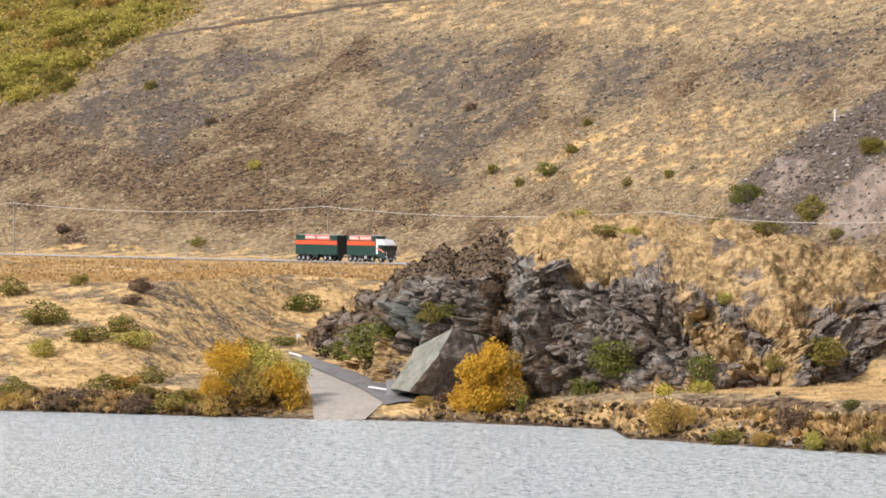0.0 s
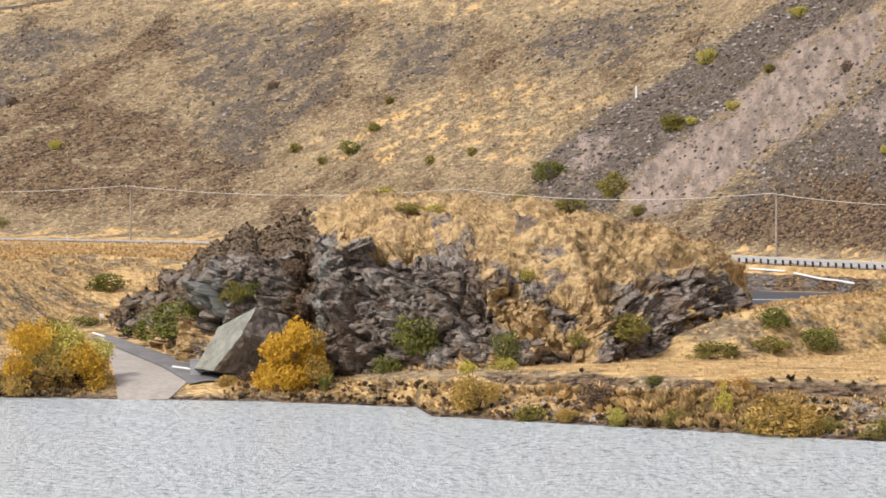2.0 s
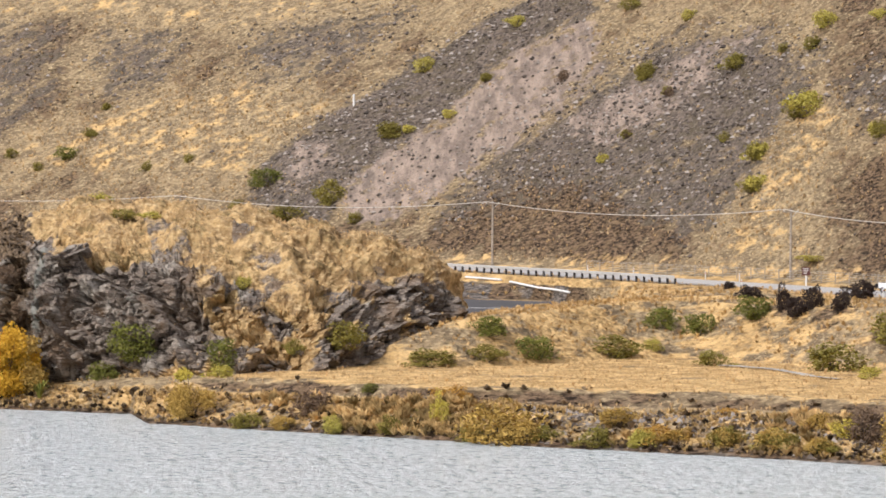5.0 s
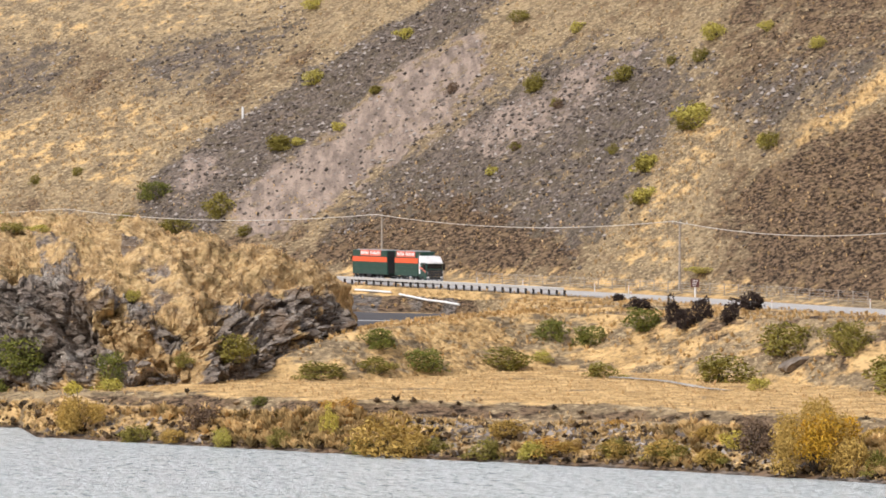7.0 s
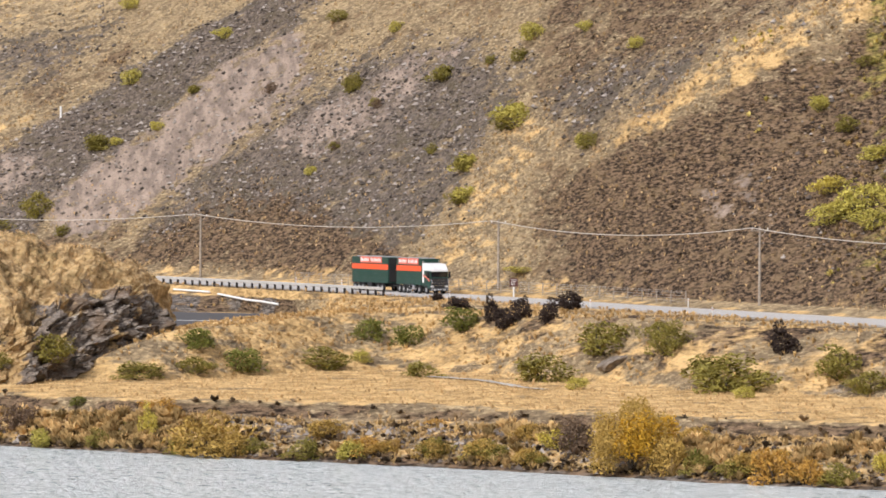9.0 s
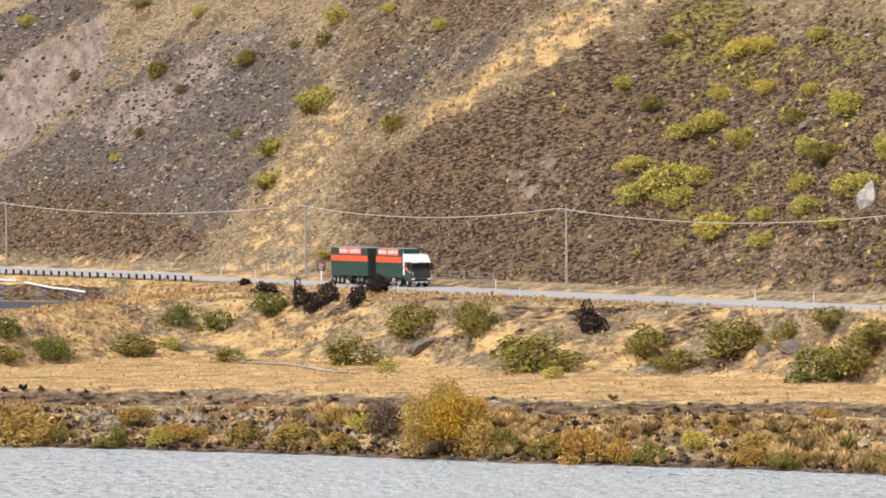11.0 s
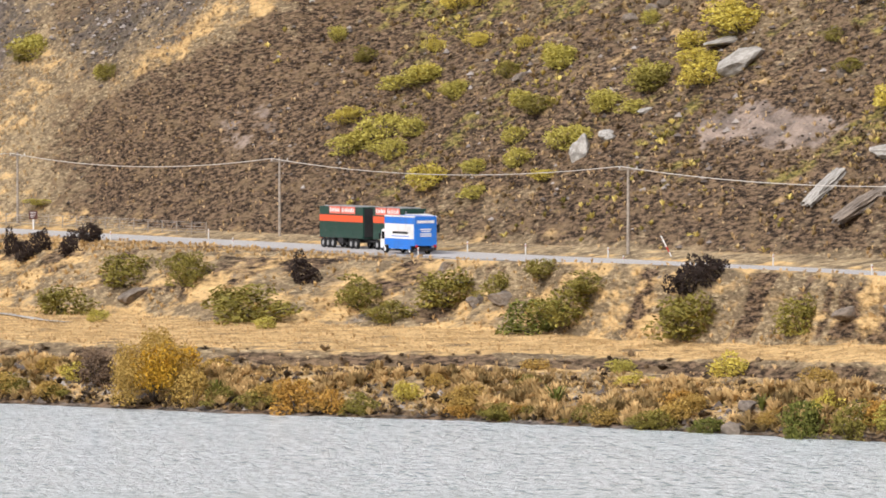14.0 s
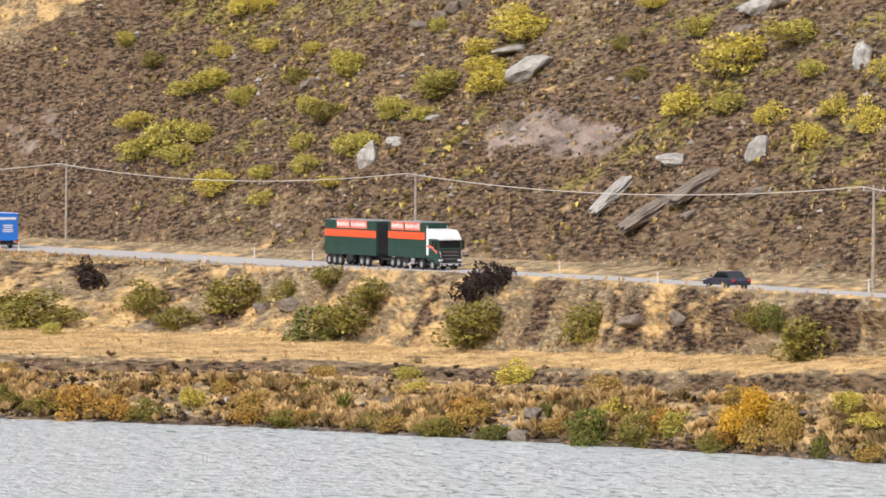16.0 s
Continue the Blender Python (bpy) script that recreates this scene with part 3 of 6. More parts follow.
def worley(x, y, seed):
    """Cell noise: the tilt of the nearest cell's face, the distance to the border, and the cell's own random value."""
    ix, iy = np.floor(x).astype(np.int64), np.floor(y).astype(np.int64)
    best, second, value, tilt = np.full(x.shape, 9.0), np.full(x.shape, 9.0), np.zeros(x.shape), np.zeros(x.shape)
    for dx in (-1, 0, 1):
        for dy in (-1, 0, 1):
            cx, cy = ix + dx, iy + dy
            px, py = cx + lattice(cx, cy, seed), cy + lattice(cx, cy, seed + 1)
            d = np.hypot(px - x, py - y)
            nearer = d < best
            second = np.where(nearer, best, np.minimum(second, d))
            value = np.where(nearer, lattice(cx, cy, seed + 2), value)
            slant = 2 * (lattice(cx, cy, seed + 3) - 0.5) * (x - px) + 2 * (lattice(cx, cy, seed + 4) - 0.5) * (y - py)
            tilt = np.where(nearer, slant, tilt)
            best = np.where(nearer, d, best)
    return tilt, second - best, value


def make_cliff():
    n = Nodes("grey_schist_cliff", 0.88, spec=0.25)
    lay = n.attribute("cover")
    strata = n.noise(0.8, 6, n.coord((0.5, 0.5, 1.5)), 0.7)
    joint = n.noise(1.1, 5, n.coord((1.6, 1.6, 0.45)), 0.7)
    block, fine, blot = n.noise(2.6, 5), n.noise(0.28, 4), n.noise(5.0, 3)
    c = n.mix(n.ramp(strata, 0.36, 0.62), (0.085, 0.066, 0.053), (0.32, 0.262, 0.212))
    c = n.mix(n.ramp(block, 0.5, 0.66, 0, 0.75), c, (0.44, 0.4, 0.345))
    c = n.mix(n.ramp(joint, 0.46, 0.36, 0, 0.9), c, (0.035, 0.029, 0.024))
    c = n.mix(n.ramp(blot, 0.5, 0.64, 0, 0.7), c, (0.185, 0.12, 0.07))
    leaf = n.noise(0.35, 4, n.coord((0.35, 0.35, 2.2)), 0.7)
    c = n.mix(n.ramp(leaf, 0.57, 0.66, 0, 0.75), c, (0.5, 0.46, 0.4))
    c = n.mix(n.ramp(leaf, 0.42, 0.34, 0, 0.6), c, (0.035, 0.03, 0.025))
    c = n.mix(n.ramp(fine, 0.6, 0.72, 0, 0.6), c, (0.48, 0.45, 0.4))
    clump, tuft = n.noise(2.0, 4), n.noise(0.5, 4, rough=0.7)
    grass = n.mix(n.ramp(clump, 0.38, 0.62), (0.37, 0.245, 0.115), (0.64, 0.44, 0.21))
    grass = n.mix(n.ramp(tuft, 0.43, 0.27), grass, (0.15, 0.11, 0.055))
    grass = n.mix(n.ramp(tuft, 0.52, 0.66, 0, 0.8), grass, (0.7, 0.54, 0.31))
    sward = n.noise(3.2, 4)
    grass = n.mix(n.ramp(sward, 0.5, 0.64, 0, 0.65), grass, n.mix(n.ramp(tuft, 0.35, 0.65), (0.075, 0.055, 0.022), (0.33, 0.24, 0.1)))
    grass = n.mix(n.ramp(sward, 0.44, 0.32, 0, 0.65), grass, n.mix(n.ramp(tuft, 0.35, 0.65), (0.07, 0.046, 0.027), (0.27, 0.175, 0.092)))
    edge = n.math("MULTIPLY", n.math("SUBTRACT", n.noise(4.0, 5), 0.5), 2.0)
    brown = n.mix(n.ramp(tuft, 0.36, 0.64), (0.07, 0.052, 0.037), (0.26, 0.185, 0.115))
    c = n.mix(n.ramp(n.math("ADD", lay[1], edge), 0.4, 0.62), c, brown)
    c = n.mix(n.ramp(n.math("ADD", lay[2], edge), 0.4, 0.62), c, n.mix(strata, (0.2, 0.2, 0.175), (0.36, 0.36, 0.32)))
    c = n.mix(n.ramp(n.math("ADD", lay[0], edge), 0.4, 0.6), c, grass)
    n.colour(c)
    n.bump(n.math("ADD", n.math("MULTIPLY", strata, 1.2), n.math("MULTIPLY", fine, 0.5)), 0.55, 0.9)
    return n.m


CLIFF = make_cliff()
table = np.array(OUTCROP + OUTCROP_END, float)
ob_, of_ = np.linspace(-1.75, 6.4, 760), np.concatenate([np.linspace(0, 1.1, 210, endpoint=False), np.linspace(1.1, 1.5, 20)])
OB, OF = np.meshgrid(ob_, of_)
fd, fz, cd, cz = (sum(w * np.interp(OB + o, table[:, 0], table[:, k]) for o, w in ((-0.36, 0.1), (-0.2, 0.2), (0, 0.4), (0.2, 0.2), (0.36, 0.1))) for k in range(1, 5))
foot_x, foot_y = np.interp(ob_, table[:, 0], table[:, 3]) * np.sin(np.radians(ob_)), np.interp(ob_, table[:, 0], table[:, 3]) * np.cos(np.radians(ob_))
along = np.concatenate([[0], np.cumsum(np.hypot(np.diff(foot_x), np.diff(foot_y)))])[None] + 0 * OB
cz = cz + 0.5 * fbm(along / 4, along * 0, 71, 3)
tall = cz - fz
# steep face below, a rounded grassy back above; the share of the face changes along the outcrop
face = np.interp(OB, [-1.7, -0.7, -0.1, 0.9, 1.5, 2.6, 3.5, 4.6, 5.3, 6.4], [0.35, 0.72, 0.88, 0.86, 0.66, 0.62, 0.5, 0.42, 0.66, 0.75])
f = np.clip(OF, 0, 1)
climb_ = np.where(f < 0.62, face * f / 0.62, face + (1 - face) * np.sin((f - 0.62) / 0.38 * np.pi / 2))
run = np.where(f < 0.62, 0.24 * f / 0.62, 0.24 + 0.76 * np.clip((f - 0.62) / 0.38, 0, 1) ** 1.15)
behind = np.clip(OF - 1, 0, 0.5) / 0.5
d = fd + (cd - fd) * run + behind * 34
z = fz - 1.0 + (tall + 1.0) * climb_ - behind ** 1.4 * (tall + 2.5)
up = z - fz
rocky = (1 - step(0.60, 0.72, OF + 0.12 * fbm(along / 5, up / 3, 73, 3)))
# the low wedge at the lake end: dark rubble along its top, grass below
wedge = 1 - step(-0.75, -0.45, OB)
rocky = rocky * (1 - 0.75 * wedge)
# buttresses, clefts and the hollow under the crag
lean = along + 0.35 * up
push = 1.4 * np.exp(-((OB + 0.2) / 0.35) ** 2) - 3.0 * np.exp(-((OB - 0.62) / 0.27) ** 2) + 2.2 * np.exp(-((OB - 1.25) / 0.3) ** 2) - 1.6 * np.exp(-((OB - 2.05) / 0.09) ** 2)
push = push + 1.8 * np.exp(-((OB - 2.3) / 0.22) ** 2) - 3.0 * np.exp(-((OB - 2.9) / 0.16) ** 2 - ((up - 5.5) / 2.0) ** 2) - 1.5 * np.exp(-((OB - 4.1) / 0.5) ** 2)
push = push - 2.2 * step(-0.75, -0.5, OB) * (1 - step(0.3, 0.6, OB)) * (1 - step(4.5, 7.5, up))
w1, e1, v1 = worley(lean / 3.6 + 0.5 * fbm(lean / 3, up / 2, 82, 2), (up - 0.1 * along) / 4.2, 81)
w2, e2, v2 = worley(lean / 1.7 + 0.4 * fbm(lean, up, 92, 2), (up - 0.3 * along) / 1.2, 91)
w3, e3, v3 = worley(lean / 0.7, (up - 0.2 * along) / 0.5, 95)
bed = (up - 0.22 * along + 0.9 * fbm(along / 6, up / 4, 110, 2)) / 1.5
ledge = (bed - np.floor(bed)) ** 2
ridge = 1 - 2 * np.abs(fbm(lean / 7, up / 6, 101, 4))
blocks = 2.3 * (v1 - 0.5) + 1.1 * (v2 - 0.5) + 0.4 * (v3 - 0.5) + 2.6 * w1 + 1.4 * w2 + 0.5 * w3 - 0.8 * (1 - step(0.0, 0.07, e1)) - 0.3 * (1 - step(0.0, 0.08, e2)) + 1.2 * ridge + 0.25 * fbm(lean / 1.6, up / 1.2, 97, 3) + 0.45 * (ledge - 0.4) * (0.35 + v1)
blocks = blocks * (1 - 0.3 * step(4.3, 4.9, OB))
edge_fade = step(-1.75, -1.4, OB) * (1 - step(6.2, 6.4, OB)) * step(0.0, 0.06, OF)
turf = 1.5 * fbm(along / 6, d / 8 + up / 6, 99, 2) + 1.2 * fbm(along / 2.4, d / 3.0 + up / 2, 98, 3) + 0.36 * fbm(along / 0.7, d / 1.0 + up / 0.7, 96, 2)
swell = edge_fade * (rocky * (push + blocks) + (1 - rocky) * (1 - 0.6 * behind) * (turf + 0.3 * step(1.0, 0.6, OB) * blocks))
# push the surface out along its own normal
a = np.radians(OB)
P = np.stack([d * np.sin(a), d * np.cos(a), z], -1)
N = np.cross(np.gradient(P, axis=1), np.gradient(P, axis=0))
N /= np.linalg.norm(N, axis=-1, keepdims=True) + 1e-9
N[..., 2] *= 1 - 0.55 * rocky
P = P + N * swell[..., None]
d_crag, z_crag = np.hypot(P[..., 0], P[..., 1]), P[..., 2]
b_crag = np.degrees(np.arctan2(P[..., 0], P[..., 1]))
outcrop = sheet("rock_outcrop", P.reshape(-1, 3), grid_faces(*OB.shape), CLIFF, smooth=False)
grassy = step(0.58, 0.70, OF + 0.1 * fbm(along / 4, up / 2, 74, 3)) * step(0.6, 1.3, OB + 0.35 * fbm(along / 3, up / 3, 78, 3))
grassy = np.maximum(grassy, wedge * (1 - step(0.4, 0.6, OF + 0.1 * fbm(along / 3, up / 2, 79, 3))) * 0.95)
grassy = np.maximum(grassy, 0.6 * step(-0.75, -0.5, OB) * (1 - step(-0.45, -0.3, OB)) * (1 - step(0.3, 0.5, OF)))
grassy = np.maximum(grassy, step(2.7, 3.4, OB) * (1 - step(4.5, 5.0, OB)) * (0.62 + 0.9 * fbm((along + 1.5 * up) / 6, (up - along) / 4, 75, 3)))
grassy = np.maximum(grassy, 0.55 * step(1.8, 2.2, OB) * (1 - step(3.0, 3.4, OB)) * (1 - step(0.1, 0.24, OF)))
grassy = np.maximum(grassy, 0.9 * step(4.4, 4.7, OB) * (1 - step(5.9, 6.2, OB)) * (0.45 + 0.7 * fbm(along / 5, up / 2, 76, 3)))
grassy = grassy - 0.42 * step(0.08, 0.3, fbm(along / 5, OF * 7, 86, 3)) * step(1.2, 1.8, OB)
grassy = grassy * (1 - 0.4 * step(4.4, 4.8, OB) * (1 - step(0.66, 0.85, OF)))
brownish = np.maximum(step(0.55, 0.75, OF) * (1 - step(0.7, 1.0, OB)), 0.8 * np.exp(-((OB - 0.65) / 0.3) ** 2)) + 0.35 * step(2.6, 3.2, OB) * rocky
lichen = rocky * (0.7 * np.exp(-((OB + 0.28) / 0.17) ** 2) + 0.6 * np.exp(-((OB - 1.05) / 0.14) ** 2) + 0.4 * np.exp(-((OB - 2.35) / 0.1) ** 2))
layer(outcrop, "cover", np.stack([np.clip(grassy, 0, 1), np.clip(brownish, 0, 1), lichen], -1).reshape(-1, 3))
tagged(outcrop, "craggy grey schist outcrop topped with dry grass by the lake", "rock outcrop")


def boulder(name, b, d, z, size, turn, material, seed, label, squash=(1, 1, 1), tilt=0.0, category="rock"):
    """A chipped rock: an icosphere cut by planes and roughened."""
    rnd = random.Random(seed)
    bm = bmesh.new()
    if squash[2] < 0.25:
        bmesh.ops.create_cube(bm, size=1.7)
        bmesh.ops.subdivide_edges(bm, edges=bm.edges, cuts=7, use_grid_fill=True)
        for v in bm.verts:
            w = Vector((0.7 * v.co.x, v.co.y, v.co.z)) * 1.6 + Vector((seed, 0, 0))
            v.co += Vector((0.22 * noise.noise(w), 0.2 * noise.noise(w * 1.3), 0.35 * noise.noise(w * 2.1)))
            v.co.z *= 1 - 0.4 * abs(v.co.x)
    else:
        bmesh.ops.create_icosphere(bm, subdivisions=3, radius=1)
    planes = [(Vector((rnd.gauss(0, 1), rnd.gauss(0, 1), rnd.gauss(0, 1))).normalized(), rnd.uniform(0.55, 0.85)) for _ in range(9)]
    for v in bm.verts:
        for nrm, off in planes:
            k = v.co.dot(nrm) - off - (0.4 if squash[2] < 0.25 else 0)
            if k > 0:
                v.co -= nrm * k
        v.co += v.co.normalized() * 0.11 * (noise.noise(v.co * 2.5 + Vector((seed, 0, 0))) - abs(noise.noise(v.co * 4 + Vector((0, seed, 0)))))
    ob = link(name, bm, material)
    x, y = at(b, d)
    ob.matrix_basis = pose(x, y, z, 0, 0, 0) @ pose(0, 0, 0, 0, tilt, turn) @ Matrix.Diagonal((size * squash[0], size * squash[1], size * squash[2], 1))
    return tagged(ob, label, category, "rocks on the hill")


def make_stone(name, dark, light, grain_size=0.5):
    n = Nodes(name, 0.85, spec=0.25)
    v = n.coord()
    c = n.mix(n.ramp(n.noise(grain_size, 6, v, 0.7), 0.33, 0.67), dark, light)
    c = n.mix(n.ramp(n.noise(0.12, 3, v), 0.6, 0.7, 0, 0.6), c, tuple(1.5 * q for q in light))
    c = n.mix(n.math("MULTIPLY", n.info(), 0.3), c, (0.2, 0.17, 0.13))
    n.colour(c)
    n.bump(n.noise(0.25, 5, v), 0.15, 0.7)
    return n.m


PALE_STONE = make_stone("pale_lichened_stone", (0.27, 0.255, 0.23), (0.52, 0.5, 0.46))
GREY_STONE = make_stone("grey_schist_stone", (0.11, 0.09, 0.074), (0.28, 0.23, 0.185))
SLAB_STONE = make_stone("greenish_schist_slab", (0.165, 0.165, 0.135), (0.32, 0.325, 0.27), 1.6)

# loose blocks bedded in the face and the dark rubble at its end
block_meshes = []
for k in range(5):
    rnd = random.Random(500 + k)
    bm = bmesh.new()
    bmesh.ops.create_icosphere(bm, subdivisions=2, radius=1)
    cuts = [(Vector((rnd.gauss(0, 1), rnd.gauss(0, 1), rnd.gauss(0, 1))).normalized(), rnd.uniform(0.45, 0.8)) for _ in range(10)]
    for v in bm.verts:
        for nrm, off in cuts:
            q = v.co.dot(nrm) - off
            if q > 0:
                v.co -= nrm * q
    me = bpy.data.meshes.new("rock")
    bm.to_mesh(me)
    bm.free()
    me.materials.append(GREY_STONE)
    block_meshes.append(me)
rb_ = np.random.RandomState(9)
for i in range(120):
    left = i < 80
    col = int(np.interp(rb_.uniform(-1.45, -0.55) if left else rb_.uniform(-0.5, 6.1), ob_, range(len(ob_))))
    row = rb_.randint(95 if left else 8, 185 if left else 125)
    p = new("rock", block_meshes[i % 5])
    p.parent = outcrop
    size = rb_.uniform(0.35, 1.0) * (1.0 if left else 1.15)
    ang = radians(b_crag[row, col])
    p.matrix_basis = pose(d_crag[row, col] * math.sin(ang), d_crag[row, col] * math.cos(ang), z_crag[row, col], rb_.uniform(-25, 25), rb_.uniform(-25, 25), rb_.uniform(0, 360)) @ Matrix.Diagonal((size * 1.3, size * 0.9, size * 0.6, 1))

# the leaning slab beside the ramp
bm = bmesh.new()
ring = [Vector((*at(b, d), z)) for b, d, z in ((-0.66, 460, 2.7), (-0.34, 461, 6.9), (0.13, 460, 8.9), (0.54, 463, 7.9), (0.5, 460.5, 5.0), (0.1, 458, 2.0), (-0.42, 456.5, 2.6))]
keel = Vector((*at(-0.06, 455.5), 6.2))
back = Vector((1.5, 5.5, -0.6))
front = [bm.verts.new(p) for p in ring]
mid = bm.verts.new(keel)
rear = [bm.verts.new(p + back) for p in ring]
bm.faces.new((front[0], front[1], front[2], mid, front[6]))
# browner stone on the right-hand face, which also paints in its shade
bm.faces.new((front[2], front[3], front[4], front[5], front[6], mid)).material_index = 1
bm.faces.new(list(reversed(rear)))
for i in range(7):
    bm.faces.new((front[i], rear[i], rear[(i + 1) % 7], front[(i + 1) % 7]))
bmesh.ops.recalc_face_normals(bm, faces=bm.faces)
bmesh.ops.triangulate(bm, faces=bm.faces)
bmesh.ops.subdivide_edges(bm, edges=bm.edges, cuts=9, use_grid_fill=True)
for v in bm.verts:
    v.co += Vector((0.25, -0.35, 0.2)) * (0.8 * noise.noise(v.co * 0.5) + 0.6 * noise.noise(v.co * 1.7))
tagged(link("rock_slab", bm, (SLAB_STONE, GREY_STONE)), "large pale green-grey rock slab leaning at the cliff foot", "rock")

# ---- tussocks, twigs and loose stones, too many to count ----
def make_blade(name, dark, mid, light):
    n = Nodes(name, 0.9, spec=0.1)
    r = n.island()
    n.colour(n.mix(n.ramp(r, 0.5, 1.0), n.mix(n.ramp(r, 0.0, 0.5), dark, mid), light))
    return n.m


STRAW = make_blade("straw_blades", (0.36, 0.25, 0.13), (0.51, 0.365, 0.2), (0.66, 0.49, 0.285))
PALE_STRAW = make_blade("pale_straw_blades", (0.42, 0.285, 0.14), (0.6, 0.42, 0.215), (0.76, 0.57, 0.325))
DUN = make_blade("dun_scrub_twigs", (0.055, 0.041, 0.028), (0.14, 0.1, 0.063), (0.29, 0.205, 0.12))
MOSS = make_blade("dull_green_scrub", (0.17, 0.145, 0.037), (0.49, 0.4, 0.11), (0.76, 0.62, 0.2))
CHIP = make_blade("scree_chips", (0.06, 0.05, 0.043), (0.15, 0.124, 0.106), (0.38, 0.34, 0.305))
RX = np.random.RandomState(42)
cell_w = np.gradient(np.radians(B), axis=1) * np.hypot(X, Y)
cell_d = np.hypot(np.gradient(np.hypot(X, Y), axis=0), np.gradient(Z, axis=0))
in_sight = (B > -6.1) & (B < 24.5) & (S > 1.0) & (S < 10.9)
off_road = 1 - band(S, 7.2, 8.62, 0.06)
hidden = (B > 0) & (B < 5.2) & (S > 5.2) & (S < 9.1)
paved = ((B > -2.05) & (B < -0.3) & (S < 3.75)) | ((B > 5.9) & (B < 7.6) & (S > 4.95) & (S < 6.05))
AREA = cell_w * cell_d * in_sight * off_road * (1 - hidden) * (1 - paved)


def sites(n, weight):
    """n places on the land, drawn by area times weight."""
    p = (AREA * np.clip(weight, 0, None)).ravel()
    i = RX.choice(p.size, n, p=p / p.sum())
    r, c = np.clip(i // B.shape[1], 0, B.shape[0] - 2), np.clip(i % B.shape[1], 0, B.shape[1] - 2)
    u, v = RX.rand(2, n)
    return np.stack([G[r, c] + u * (G[r + 1, c] - G[r, c]) + v * (G[r, c + 1] - G[r, c]) for G in (X, Y, Z)], 1)


def tufts(name, n, weight, lo, hi, material, label, category, blades=6, spread=0.75, width=0.3):
    c = sites(n, weight) if isinstance(weight, np.ndarray) else weight(n)
    c[:, 2] -= 0.05
    size = RX.uniform(lo, hi, n) * (0.7 + 0.6 * RX.rand(n))
    ang = RX.uniform(0, 6.283, (n, blades))
    out = RX.uniform(0.25, 1.0, (n, blades)) * spread
    tip = np.stack([np.cos(ang) * out, np.sin(ang) * out, 1.15 - 0.75 * out], -1) * size[:, None, None]
    side = np.stack([-np.sin(ang), np.cos(ang), 0 * ang], -1) * (width * size)[:, None, None]
    mid = tip * 0.55 + np.array([0, 0, 0.12]) * size[:, None, None]
    verts = np.concatenate([c[:, None, :], c[:, None] + mid + side, c[:, None] + tip, c[:, None] + mid - side], 1)
    k = 1 + 3 * blades
    base = (np.arange(n) * k)[:, None]
    b = np.arange(blades)[None]
    faces = np.stack([base + 0 * b, base + 1 + b, base + 1 + blades + b, base + 1 + 2 * blades + b], -1).reshape(-1, 4)
    return tagged(sheet(name, verts.reshape(-1, 3), faces, material, smooth=False), label, category, kind="stuff")


def chips(name, n, weight, lo, hi, material, label):
    c = sites(n, weight)
    size = lo + (hi - lo) * RX.rand(n) ** 3
    o = np.array([(1, 0, 0), (-1, 0, 0), (0, 1, 0), (0, -1, 0), (0, 0, 0.7), (0, 0, -0.6)], float)
    v = o[None] * (0.6 + 0.8 * RX.rand(n, 6, 1)) * size[:, None, None]
    t = RX.uniform(0, 6.283, n)
    v = np.stack([v[..., 0] * np.cos(t)[:, None] - v[..., 1] * np.sin(t)[:, None], v[..., 0] * np.sin(t)[:, None] + v[..., 1] * np.cos(t)[:, None], v[..., 2]], -1)
    f = np.array([(0, 2, 4), (2, 1, 4), (1, 3, 4), (3, 0, 4), (2, 0, 5), (1, 2, 5), (3, 1, 5), (0, 3, 5)])
    faces = (np.arange(n)[:, None, None] * 6 + f[None]).reshape(-1, 3)
    return tagged(sheet(name, (c[:, None] + v).reshape(-1, 3), faces, material, smooth=False), label, "stones", kind="stuff")


slope = band(S, 9.05, 11.5, 0.1)
bare = np.clip(1 - scree - earth, 0, 1)
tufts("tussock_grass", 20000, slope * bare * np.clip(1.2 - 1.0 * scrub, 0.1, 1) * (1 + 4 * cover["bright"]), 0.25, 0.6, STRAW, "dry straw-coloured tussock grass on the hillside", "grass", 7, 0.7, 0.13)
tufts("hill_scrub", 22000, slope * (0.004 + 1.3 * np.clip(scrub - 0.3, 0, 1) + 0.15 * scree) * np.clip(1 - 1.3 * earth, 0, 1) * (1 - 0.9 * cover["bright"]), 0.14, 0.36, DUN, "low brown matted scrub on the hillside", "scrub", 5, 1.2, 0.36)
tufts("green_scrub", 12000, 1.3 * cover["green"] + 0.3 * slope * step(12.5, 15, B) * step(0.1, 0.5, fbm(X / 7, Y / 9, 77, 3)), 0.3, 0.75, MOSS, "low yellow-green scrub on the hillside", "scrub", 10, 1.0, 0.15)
tufts("bank_grass", 19000, (band(S, 1.15, 7.15, 0.05) + 0.5 * band(S, 8.6, 9.25, 0.05)) * (1 - 0.85 * flat) * (1 - 0.6 * lip) * (1 - 0.8 * cutting) * (1 - 0.75 * np.clip(scrub * rise, 0, 1)), 0.2, 0.5, PALE_STRAW, "long dry grass on the lake bank and road bank", "grass", 6, 0.6, 0.12)
TAWNY = make_blade("tawny_bank_grass", (0.3, 0.19, 0.08), (0.5, 0.335, 0.145), (0.68, 0.47, 0.22))
tufts("road_bank_grass", 12000, rise * band(S, 4.05, 6.6, 0.1) * np.clip(1.1 - scrub, 0.15, 1), 0.25, 0.6, TAWNY, "long tawny grass on the bank below the road", "grass", 7, 0.7, 0.13)
tufts("meadow_grass", 15000, flat, 0.1, 0.22, PALE_STRAW, "short pale dry grass on the terrace", "grass", 4, 0.6, 0.14)
